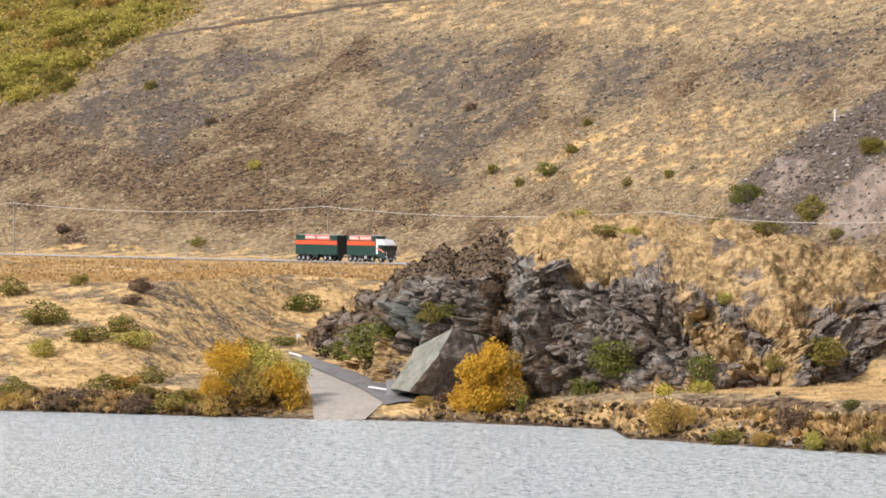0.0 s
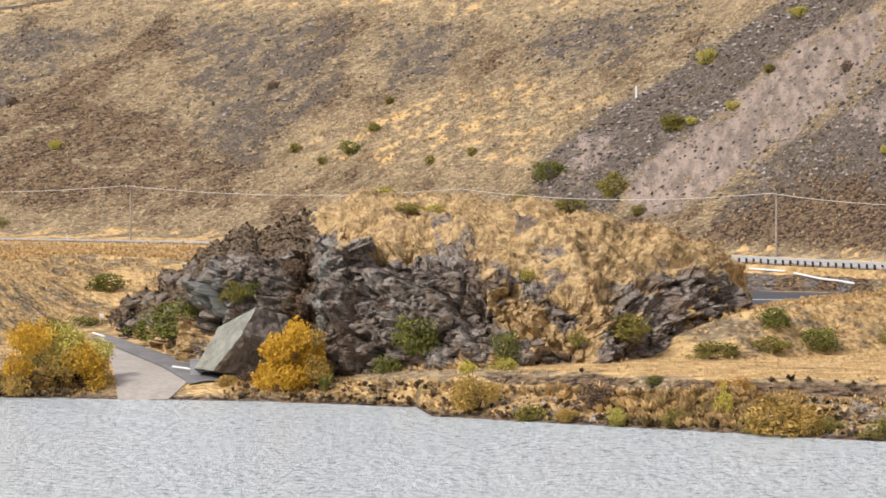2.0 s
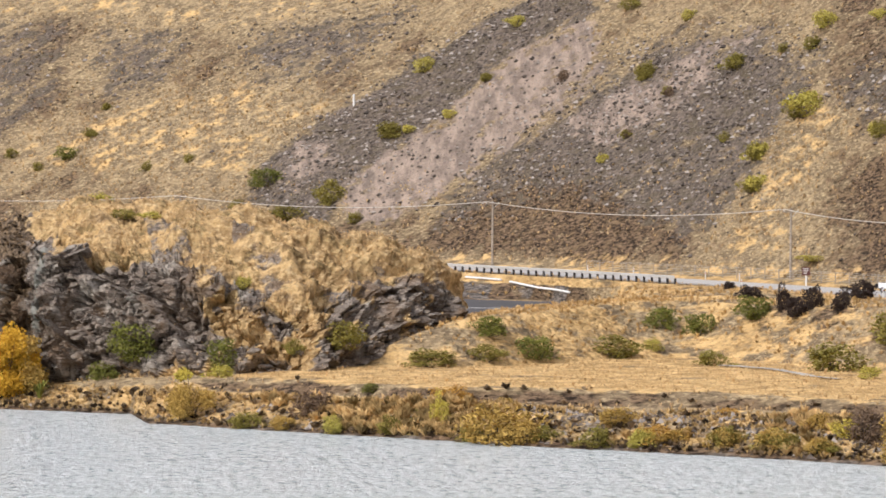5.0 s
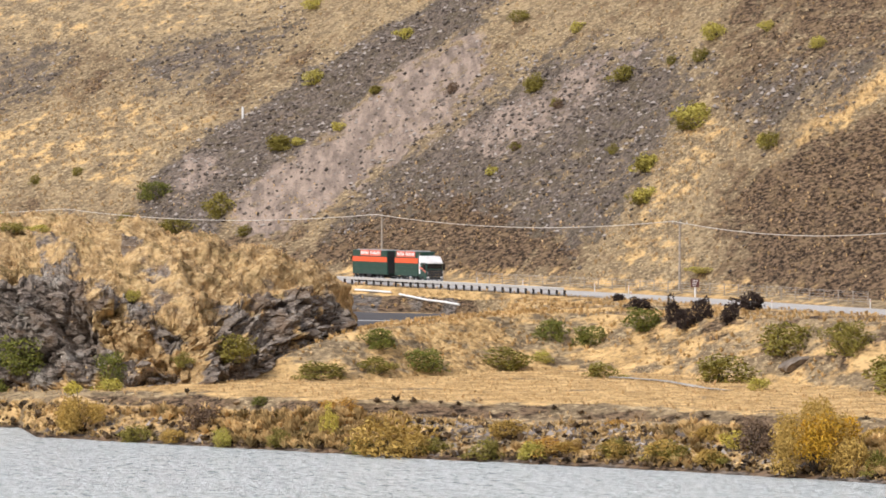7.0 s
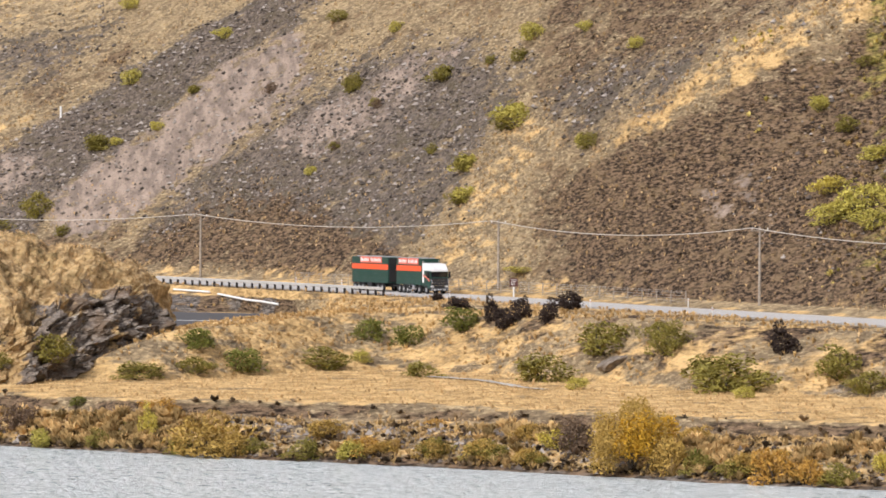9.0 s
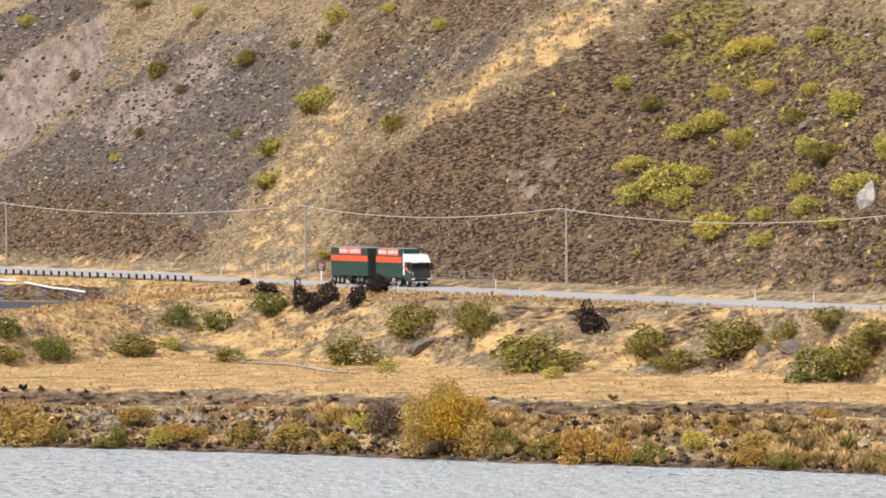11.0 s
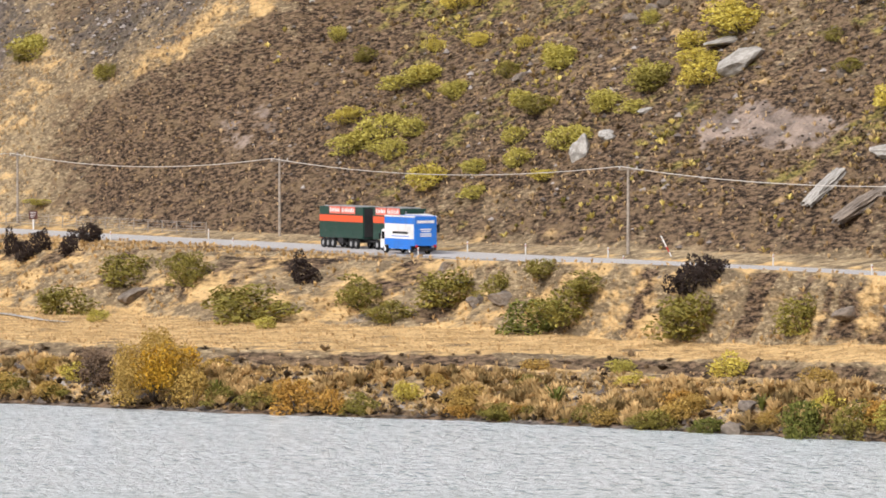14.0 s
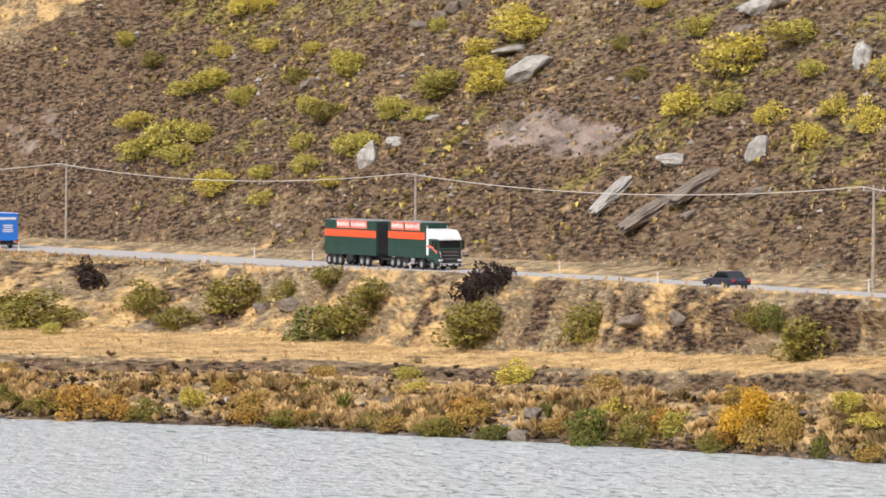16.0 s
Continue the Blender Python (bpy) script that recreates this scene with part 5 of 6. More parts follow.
plant("yellow", 23.17, 396.2, 4.0, 2.6)
plant("lime", 23.02, 414.2, 6.4, 2.6)
plant("yellow", 23.95, 391.3, 3.5, 3.1)
plant("lime", 21.77, 429.6, 3.7, 2.3)
plant("lime", 17.37, 475.1, 4.5, 2.7)
plant("olive", 21.02, 429.5, 2.9, 1.7)
plant("lime", 16.88, 474.1, 3.6, 2.1)
plant("lime", 16.81, 461.7, 3.7, 2.4)
plant("lime", 18.24, 453.6, 3.1, 1.8)
plant("yellow", 16.30, 509.7, 3.4, 2.2)
plant("lime", 16.02, 489.0, 3.3, 2.3)
plant("lime", 15.66, 499.4, 5.3, 2.3)
plant("lime", 17.59, 455.9, 3.4, 2.2)
plant("yellow", 21.23, 440.7, 3.6, 1.7)
plant("yellow", 23.52, 398.1, 3.2, 1.9)
plant("lime", 23.23, 406.8, 3.3, 1.9)
plant("yellow", 17.17, 454.2, 3.7, 1.5)
plant("lime", 16.24, 463.3, 3.8, 1.7)
plant("olive", 20.81, 437.6, 2.4, 1.7)
plant("yellow", 24.08, 397.7, 3.2, 2.6)
plant("lime", 18.52, 469.2, 2.5, 1.8)


# the thicket along the lake bank
bank_rnd = random.Random(77)
for i in range(36):
    b = bank_rnd.uniform(2.4, 24.4) if i % 8 else bank_rnd.uniform(-5.5, -2.9)
    lo, hi = float(sharp(SHORE, b)) + 1.5, float(curve(BANK_TOP, b)) - 3
    w = bank_rnd.uniform(1.5, 3.8)
    plant(bank_rnd.choice(("amber", "amber", "olive", "amber", "rust", "yellow")), b, lo + (hi - lo) * bank_rnd.random() ** 1.6, w, w * bank_rnd.uniform(0.45, 0.7))

# the rounded scrub that fills the gully high on the hill
gully_rnd = random.Random(31)
made = 0
while made < 55:
    b, level_ = gully_rnd.uniform(-6.1, -3.1), gully_rnd.uniform(36, 64)
    if inside(np.array([b]), np.array([level_]), PATCHES[0][3], 1.0)[0] > 0.5:
        made += 1
        run_s = 9 + (level_ - 10.7) / (float(curve(CREST_HIGH, b)) - 10.7) if level_ < float(curve(CREST_HIGH, b)) else 10 + (level_ - float(curve(CREST_HIGH, b))) / 34
        gx, gy, gz = land(np.array([b]), np.array([run_s]))
        w = gully_rnd.uniform(4.0, 7.5)
        plant(gully_rnd.choice(("lime", "lime", "olive", "lime", "amber")), b, math.hypot(gx[0], gy[0]), w, w * gully_rnd.uniform(0.5, 0.65), float(gz[0]))

for models in MODELS.values():
    for m in models:
        if m.name not in used:
            for c in list(m.children):
                bpy.data.objects.remove(c)
            bpy.data.objects.remove(m)


def tree(name, b, d, z, width, height, crowns, seed, label, n=5200, leaf=0.2):
    """A broad many-stemmed willow: trunk with limbs, and a crown in one or two leaf colours."""
    rnd = random.Random(seed)
    top = new(name)
    x, y = at(b, d)
    top.matrix_basis = pose(x, y, z, 0, 0, -b)
    tips = []
    for kind, share, spots in crowns:
        lobes = []
        for u, w, r in spots:
            for _ in range(4):
                lobes.append((width * (u + rnd.uniform(-0.07, 0.07)), width * rnd.uniform(-0.28, 0.28), height * (w + rnd.uniform(-0.08, 0.06)), width * r * rnd.uniform(0.55, 1.0), height * r * rnd.uniform(0.8, 1.25)))
        v, f = leaves(int(n * share), lobes, leaf, seed + len(tips), 0.35, 0.5)
        sheet("crown", v, f, LEAF[kind], top, smooth=False)
        tips += [q[:3] for q in lobes[::3]]
    part("trunk", stems((0, 0, -0.3), [(0.1, 0, 0.35 * height), (-0.5, 0.1, 0.3 * height), (0.6, -0.1, 0.3 * height)], 0.16, seed), BARK, top)
    for i, tip in enumerate(tips):
        part("limb", stems((0, 0, 0.2 * height), [tip], 0.07, seed + 1 + i), BARK, top)
    return tagged(top, label, "tree")


def shore_spot(b, out=1.5):
    return float(sharp(SHORE, b)) + out


tree("willow_tree", -2.36, shore_spot(-2.36, 4), 0.2, 11.5, 7.2, [("gold", 0.55, [(-0.3, 0.78, 0.2), (0.2, 0.45, 0.2), (-0.35, 0.4, 0.17), (0.3, 0.3, 0.16), (-0.1, 0.88, 0.13)]), ("lime", 0.35, [(0.05, 0.72, 0.24), (0.32, 0.6, 0.17), (0.1, 0.5, 0.2)]), ("amber", 0.5, [(0.0, 0.25, 0.24), (0.0, 0.5, 0.22), (-0.35, 0.18, 0.18), (0.36, 0.2, 0.16)])], 5, "broad willow half golden and half green at the water's edge", 17000, 0.13)
tree("willow_tree", 0.6, shore_spot(0.6, 4), 0.2, 8.4, 7.6, [("gold", 0.9, [(0.05, 0.82, 0.2), (-0.2, 0.58, 0.23), (0.2, 0.6, 0.2), (-0.3, 0.3, 0.18), (0.0, 0.3, 0.22)]), ("amber", 0.25, [(0.28, 0.35, 0.2), (0.3, 0.75, 0.13)])], 6, "bright golden willow tree in full autumn leaf by the lake", 14000, 0.13)
tree("willow_tree", 2.92, shore_spot(2.92, 3), 0.2, 6.0, 5.0, [("amber", 0.7, [(-0.1, 0.5, 0.22), (0.2, 0.42, 0.22), (-0.2, 0.25, 0.2)]), ("yellow", 0.12, [(-0.12, 0.85, 0.1)])], 7, "thin amber willow sapling on the stony point", 5500, 0.11)
tree("willow_tree", 12.2, shore_spot(12.2, 2), 0.2, 8.6, 7.0, [("amber", 0.75, [(0.05, 0.75, 0.2), (-0.2, 0.5, 0.22), (0.2, 0.5, 0.2), (-0.3, 0.22, 0.18), (0.28, 0.25, 0.18)]), ("gold", 0.4, [(0.0, 0.45, 0.22), (0.32, 0.6, 0.15)])], 8, "tall amber and golden willow shrub on the lake bank", 11000, 0.11)
tree("willow_tree", 22.5, shore_spot(22.5, 2), 0.2, 6.6, 5.2, [("gold", 0.6, [(0.05, 0.7, 0.2), (-0.2, 0.45, 0.2), (0.2, 0.4, 0.2)]), ("amber", 0.4, [(0.3, 0.55, 0.18), (0.0, 0.25, 0.2)])], 9, "golden orange willow shrub on the lake bank", 8000, 0.11)


def flax(b, d, size, seed):
    """A clump of long arching blades."""
    rnd = random.Random(seed)
    bm = bmesh.new()
    for _ in range(46):
        a, out, tall = rnd.uniform(0, 6.283), rnd.uniform(0.2, 0.75) * size, rnd.uniform(0.55, 1.0) * size
        w = 0.045 * size
        px, py = -math.sin(a) * w, math.cos(a) * w
        prev = None
        for k, (o, h) in enumerate(((0.05, 0.0), (0.3, 0.55), (0.7, 0.9), (1.0, 0.85))):
            x, y, z, t = math.cos(a) * out * o, math.sin(a) * out * o, tall * h, 1 - 0.3 * k
            pair = (bm.verts.new((x - px * t, y - py * t, z)), bm.verts.new((x + px * t, y + py * t, z)))
            if prev:
                bm.faces.new((prev[0], prev[1], pair[1], pair[0]))
            prev = pair
    ob = link("flax_bush", bm, LEAF["green"])
    x, y = at(b, d)
    ob.matrix_basis = pose(x, y, ground_height(x, y) - 0.05)
    return tagged(ob, "spiky green flax clump at the water's edge", "flax", "flax clumps")


flax(1.0, shore_spot(1.0, 3), 2.2, 1)
flax(17.3, shore_spot(17.3, 4), 2.2, 2)
flax(13.0, shore_spot(13.0, 3), 1.9, 3)
flax(19.9, shore_spot(19.9, 5), 1.6, 4)

# ---- roadside works ----
TIMBER = plain("weathered_pole_timber", (0.4, 0.345, 0.285), 0.9, vary=0.4, size=0.2)
STEEL = plain("galvanised_steel", (0.55, 0.56, 0.57), 0.45, 0.6, vary=0.25, size=0.4)
WIRE = plain("aluminium_wire", (0.62, 0.58, 0.52), 0.5, 0.2, vary=0.1)
WHITE = plain("white_marker_plastic", (0.8, 0.8, 0.78), 0.5, vary=0.12)
RED = plain("red_reflector", (0.5, 0.04, 0.03), 0.4)
MAROON = plain("maroon_sign_face", (0.1, 0.035, 0.03), 0.5, vary=0.2)
CONCRETE = plain("pale_concrete", (0.43, 0.385, 0.33), 0.85, vary=0.25, size=0.6)
DARKBOX = plain("dark_grey_cabinet_paint", (0.06, 0.06, 0.065), 0.6)
GREYBOX = plain("grey_cabinet_paint", (0.36, 0.36, 0.37), 0.6, vary=0.15)
POLE_TOP = 18.8
pole_tops = []


def tube(bm, pts, r, n=6):
    """One connected round tube along the points."""
    rings = []
    for i, p in enumerate(pts):
        way = (Vector(pts[min(i + 1, len(pts) - 1)]) - Vector(pts[max(i - 1, 0)])).to_track_quat("Z", "Y")
        rings.append([bm.verts.new(Vector(p) + way @ Vector((r * math.cos(6.2832 * k / n), r * math.sin(6.2832 * k / n), 0))) for k in range(n)])
    for a, b in zip(rings, rings[1:]):
        for k in range(n):
            bm.faces.new((a[k], a[(k + 1) % n], b[(k + 1) % n], b[k]))
    bm.faces.new(rings[0]), bm.faces.new(list(reversed(rings[-1])))
    return bm



def power_pole(s, side=-9.0):
    x, y, h = road_at(s, side)
    z = ground_height(x, y) - 0.3
    top = new("power_pole")
    top.matrix_basis = pose(x, y, z, 0, 0, math.degrees(h))
    tall = POLE_TOP - z
    part("pole", rod(bmesh.new(), (0, 0, 0), (0, 0, tall + 0.25), 0.17, 0.12, 10), TIMBER, top)
    part("crossarm", box(bmesh.new(), -0.06, 0.06, -1.1, 1.1, tall - 0.25, tall - 0.1, 0.01), TIMBER, top)
    part("brace", rod(bmesh.new(), (0.07, 0, tall - 0.9), (0.07, 0.7, tall - 0.25), 0.02), STEEL, top)
    for yy in (-0.95, 0.0, 0.95):
        part("insulator", rod(bmesh.new(), (0, yy, tall - 0.1), (0, yy, tall + 0.12), 0.05, 0.03, 8), WHITE, top)
    tagged(top, "weathered timber power pole behind the road", "power pole", "power poles")
    pole_tops.append([(x - math.sin(h) * yy, y + math.cos(h) * yy, POLE_TOP + 0.12) for yy in (-0.95, 0.95)])


for s in (45, 122.5, 198.4, 280.2, 361.1, 439.5, 504.1, 576.9, 649.7, 705):
    power_pole(s)
for p, q in zip(pole_tops, pole_tops[1:]):
    for k in range(1):
        bm = bmesh.new()
        a0, a1 = Vector(p[k]), Vector(q[k])
        pts = [a0.lerp(a1, i / 16) - Vector((0, 0, 1.25 * (4 * (i / 16) * (1 - i / 16)))) for i in range(17)]
        tube(bm, pts, 0.045)
        tagged(link("power_line", bm, WIRE), "sagging aluminium power line between two poles", "power line", "power lines")

CREOSOTE = plain("creosoted_timber", (0.035, 0.03, 0.027), 0.9, vary=0.4)
BRIGHT = plain("bright_zinc", (0.5, 0.5, 0.49), 0.5, 0.1, vary=0.15, size=0.5)
# guard rail on the lake side of the road
rail = new("guard_rail")
x0, y0, _ = road_at(405, 5.1)
rail.matrix_basis = pose(x0, y0, ROAD_HIGH)
sheet_pts = []
for s in np.arange(374, 437.1, 3):
    x, y, h = road_at(s, 5.1)
    for dz, out in ((0.5, 0.2), (0.58, 0.27), (0.68, 0.22), (0.78, 0.27), (0.88, 0.2)):
        sheet_pts.append((x - x0 + math.sin(h) * out, y - y0 - math.cos(h) * out, dz + 0.04))
tagged(sheet("beam", sheet_pts, grid_faces(len(sheet_pts) // 5, 5), BRIGHT, rail, False), "corrugated steel beam")
rail_post = None
for s in np.arange(374, 437.1, 2.1):
    x, y, h = road_at(s, 5.28)
    if rail_post is None:
        rail_post = part("post", box(bmesh.new(), -0.15, 0.15, -0.1, 0.1, -1.2, 0.62, 0.015), CREOSOTE, rail)
        p = rail_post
    else:
        p = new("post", rail_post.data)
        p.parent = rail
    p.location, p.rotation_euler = (x - x0, y - y0, 0), (0, 0, h)
tagged(rail, "steel guard rail on dark timber posts along the road", "guard rail")


def marker(s, side, tall=1.0):
    x, y, h = road_at(s, side)
    top = new("marker_post")
    top.matrix_basis = pose(x, y, ground_height(x, y), 0, 0, math.degrees(h))
    part("post", box(bmesh.new(), -0.03, 0.03, -0.06, 0.06, -0.2, tall, 0.01), WHITE, top)
    part("reflector", box(bmesh.new(), -0.036, 0.036, -0.045, 0.045, tall - 0.28, tall - 0.16), RED, top)
    return tagged(top, "white roadside marker post with a red reflector", "marker post", "roadside marker posts")


for s in (141, 177.4, 198.1, 455, 491.8, 521.1, 561.7, 600, 640):
    marker(s, 5.3)
for s in (130, 169.3, 186.8, 392, 404.4, 423.2, 432, 493.2, 550.8, 562.5, 578.3, 606.7, 653.7):
    marker(s, -6.0, 1.15)

# post and wire fence at the foot of the hill
fence = new("wire_fence")
fx, fy, _ = road_at(440, -8)
fence.matrix_basis = pose(fx, fy, ROAD_HIGH)
fence_post = None
tops = []
for s in np.arange(388, 492, 3.6):
    x, y, h = road_at(s, -8)
    g = ground_height(x, y) - ROAD_HIGH
    if fence_post is None:
        fence_post = part("post", rod(bmesh.new(), (0, 0, -0.3), (0, 0, 1.45), 0.07, 0.06, 6), TIMBER, fence)
        p = fence_post
    else:
        p = new("post", fence_post.data)
        p.parent = fence
    p.location = (x - fx, y - fy, g)
    tops.append(Vector((x - fx, y - fy, g)))
for hgt in (0.3, 0.6, 0.9, 1.2, 1.38):
    bm = bmesh.new()
    for u, v in zip(tops, tops[1:]):
        rod(bm, u + Vector((0, 0, hgt)), v + Vector((0, 0, hgt)), 0.012, 0.012, 4)
    part("wire", bm, STEEL, fence)
tagged(fence, "weathered post and wire fence behind the road", "fence")

# the small maroon sign
x, y, h = road_at(448.2, -6.5)
sign = new("road_sign")
sign.matrix_basis = pose(x, y, ground_height(x, y), 0, 0, math.degrees(math.atan2(-y, -x)) + 90)
part("post", box(bmesh.new(), -0.09, 0.09, 0.02, 0.12, -0.3, 1.5, 0.01), WHITE, sign)
board = part("board", box(bmesh.new(), -0.5, 0.5, -0.02, 0.02, 1.25, 2.25, 0.01), MAROON, sign, "maroon sign board")
for k in range(4):
    part("text_bar", box(bmesh.new(), -0.36 + 0.05 * (k % 2), 0.36 - 0.08 * k, -0.028, -0.02, 2.02 - 0.19 * k, 2.08 - 0.19 * k), PAINT, board)
tagged(sign, "small maroon square sign on a white post beside the road", "road sign")

# a white peg high on the hill, and a leaning striped pole by the road
x, y = at(4.95, 696.9)
bm = rod(bmesh.new(), (0, 0, -0.3), (0, 0, 1.75), 0.17, 0.17, 8)
peg = link("survey_peg", bm, WHITE)
peg.matrix_basis = pose(x, y, ground_height(x, y))
tagged(peg, "short white survey peg on the hillside", "peg")
x, y, h = road_at(584.8, -9)
lean = new("striped_pole")
lean.matrix_basis = pose(x, y, ground_height(x, y) - 0.1, 0, -27, -20)
for k in range(4):
    part("band", rod(bmesh.new(), (0, 0, 0.56 * k), (0, 0, 0.56 * (k + 1)), 0.07, 0.07, 8), WHITE if k != 1 else RED, lean)
tagged(lean, "leaning white pole with one red band by the road", "pole")


def patch_of_ground(name, corners, lift, material, label, cuts=14, follow=False):
    """A paved patch laid over the ground between four corners given as bearing and distance."""
    p = [np.array(at(*c)) for c in corners]
    n = cuts + 1
    u, v = np.meshgrid(np.linspace(0, 1, n), np.linspace(0, 1, n))
    q = (1 - u)[..., None] * (1 - v)[..., None] * p[0] + u[..., None] * (1 - v)[..., None] * p[1] + u[..., None] * v[..., None] * p[2] + (1 - u)[..., None] * v[..., None] * p[3]
    q = q.reshape(-1, 2)
    z = np.array([ground_height(*c) for c in q])
    # a graded surface: fit a plane with a little bend
    A = np.c_[q[:, 0], q[:, 1], np.ones(len(q))]
    z = z + lift if follow else A @ np.linalg.lstsq(A, z, rcond=None)[0] + lift
    return tagged(sheet(name, np.c_[q, z], grid_faces(n, n), material), label, "pavement", kind="structure")


patch_of_ground("boat_ramp", [(-1.62, 451.5), (-0.98, 451), (-0.5, 464), (-1.78, 502)], 0.1, CONCRETE, "pale concrete boat ramp running into the lake", follow=True)
patch_of_ground("ramp_road", [(-0.72, 456), (-0.2, 456.5), (-1.72, 505), (-1.98, 505)], 0.22, plain("worn_dark_seal", (0.24, 0.23, 0.225), 0.85, vary=0.35, size=0.9), "worn grey access road down to the boat ramp", follow=True)
patch_of_ground("side_road", [(6.1, 517), (7.35, 521), (7.75, 560), (6.1, 572)], 0.08, plain("dark_seal", (0.075, 0.073, 0.075), 0.7, vary=0.3, size=1.5), "dark sealed side road below the highway", follow=True)
patch_of_ground("side_road_edge", [(6.15, 536), (7.45, 534), (7.45, 535.4), (6.15, 537.4)], 0.12, PAINT, "pale worn line along the side road", follow=True)


def cabinet(b, d, w, depth, tall, material, label):
    x, y = at(b, d)
    top = new("service_cabinet")
    top.matrix_basis = pose(x, y, ground_height(x, y) + 0.1, 0, 0, -b)
    part("body", box(bmesh.new(), -w / 2, w / 2, -depth / 2, depth / 2, -0.3, tall, 0.03), material, top)
    part("lid", box(bmesh.new(), -w / 2 - 0.04, w / 2 + 0.04, -depth / 2 - 0.04, depth / 2 + 0.04, tall, tall + 0.08, 0.02), material, top)
    part("door", box(bmesh.new(), -w / 2 + 0.12, w / 2 - 0.12, -depth / 2 - 0.025, -depth / 2, 0.05, tall - 0.1, 0.008), material, top)
    return tagged(top, label, "cabinet")


cabinet(-0.63, 461.5, 1.25, 1.0, 1.55, GREYBOX, "tall grey service cabinet by the boat ramp")
dark = cabinet(-0.45, 461.5, 1.0, 0.9, 1.15, DARKBOX, "low dark service cabinet by the boat ramp")
part("notice", box(bmesh.new(), 0.15, 0.38, -0.5, -0.47, 0.65, 0.95), WHITE, dark, "white notice")


def bar(name, points, r, material, label, category):
    bm = bmesh.new()
    tube(bm, points, r, 8)
    return tagged(link(name, bm, material), label, category)


def on(b, d, lift):
    x, y = at(b, d)
    return (x, y, ground_height(x, y) + lift)


bar("barrier_rail", [on(-0.93, 464, 0.75), on(-0.7, 462, 0.7)], 0.1, WHITE, "short white barrier rail by the ramp", "barrier")
bar("barrier_rail", [on(-1.93, 508, 0.3), on(-1.78, 503, 0.3)], 0.12, WHITE, "short white barrier rail at the ramp's head", "barrier")
bar("drain_pipe", [on(6.38, 587, 0.25), on(6.6, 583.5, 0.25), on(6.83, 580, 0.25)], 0.14, WHITE, "white drain pipe on the road bank", "pipe")
bar("drain_pipe", [on(6.94, 578, 0.25), on(7.3, 572, 0.25), on(7.5, 568, 0.25), on(7.7, 564, 0.25)], 0.14, WHITE, "white drain pipe on the road bank", "pipe")
bar("drain_pipe", [on(8.03, 539, 0.15), on(8.18, 530, 0.15)], 0.18, WHITE, "white drain pipe end in dry grass", "pipe")
lamp = new("ramp_light")
x, y = at(-1.82, 521)
lamp.matrix_basis = pose(x, y, ground_height(x, y))
part("post", rod(bmesh.new(), (0, 0, -0.2), (0, 0, 0.9), 0.07, 0.07, 8), TIMBER, lamp)
part("head", box(bmesh.new(), -0.25, 0.25, -0.15, 0.15, 0.85, 1.3, 0.05), WHITE, lamp)
tagged(lamp, "white box on a short post above the ramp", "post box")

# pale rocks on the hill and in the banks
for i, (b, d, size, sq, tilt, stone) in enumerate((
        (17.61, 453.3, 1.5, (0.8, 0.7, 1.2), 15, PALE_STONE),
        (17.94, 452.7, 1, (1.1, 0.7, 0.55), 0, PALE_STONE),
        (19.65, 446.6, 2.5, (1.15, 0.8, 0.55), -18, PALE_STONE),
        (19.42, 453.5, 2, (1.3, 0.8, 0.3), -8, PALE_STONE),
        (22.51, 425.6, 1.7, (1.1, 0.8, 0.6), -15, PALE_STONE),
        (22.88, 423.0, 1.5, (1.1, 0.8, 0.7), -5, PALE_STONE),
        (22.30, 424.0, 1.3, (1.2, 0.7, 0.5), -20, GREY_STONE),
        (22.54, 401.0, 1.7, (0.75, 0.6, 0.95), 35, PALE_STONE),
        (21.49, 410.7, 1.7, (1.2, 0.8, 0.4), 0, PALE_STONE),
        (18.70, 471.2, 1.3, (1, 0.8, 0.8), 0, GREY_STONE),
        (18.52, 471.7, 1.2, (1.2, 0.7, 0.6), 10, GREY_STONE),
        (18.88, 470.7, 1.4, (0.9, 0.7, 1.0), -8, GREY_STONE),
        (18.27, 473.5, 1, (1.2, 0.8, 0.6), 0, GREY_STONE),
        (16.85, 481.2, 1.1, (1.1, 0.7, 0.5), -30, GREY_STONE),
        (18.44, 451.5, 0.8, (1.2, 0.8, 0.5), -10, PALE_STONE),
        (18.00, 451.3, 0.9, (1.1, 0.8, 0.6), 0, PALE_STONE),
        (20.92, 429.9, 0.8, (0.8, 0.7, 0.9), 10, GREY_STONE),
        (21.68, 400.0, 1, (1.2, 0.8, 0.5), -12, GREY_STONE),
        (22.53, 395.2, 1.1, (1.3, 0.8, 0.4), -15, GREY_STONE),
        (23.85, 402.5, 1.8, (0.6, 0.6, 1.0), 20, PALE_STONE), (24.06, 397.6, 1.5, (0.6, 0.6, 1.0), 15, GREY_STONE))):
    x, y = at(b, d)
    boulder("boulder", b, d, ground_height(x, y) + 0.25 * size * sq[2], size, i * 47 % 90 - 45, stone, 300 + i, "pale weathered boulder half sunk in the hillside", sq, tilt)
for i, (b, d, length, thick) in enumerate(((20.69, 413.1, 2.5, 0.45), (21.14, 405.3, 3.0, 0.4), (21.75, 403.4, 3.0, 0.45))):
    x, y = at(b, d)
    boulder("slab", b, d, ground_height(x, y) + 0.5, length, 8, GREY_STONE if i else PALE_STONE, 340 + i, "long tilted rock slab bedded in the slope", (1.1, 0.4, 0.2), -42 if i == 0 else -30)
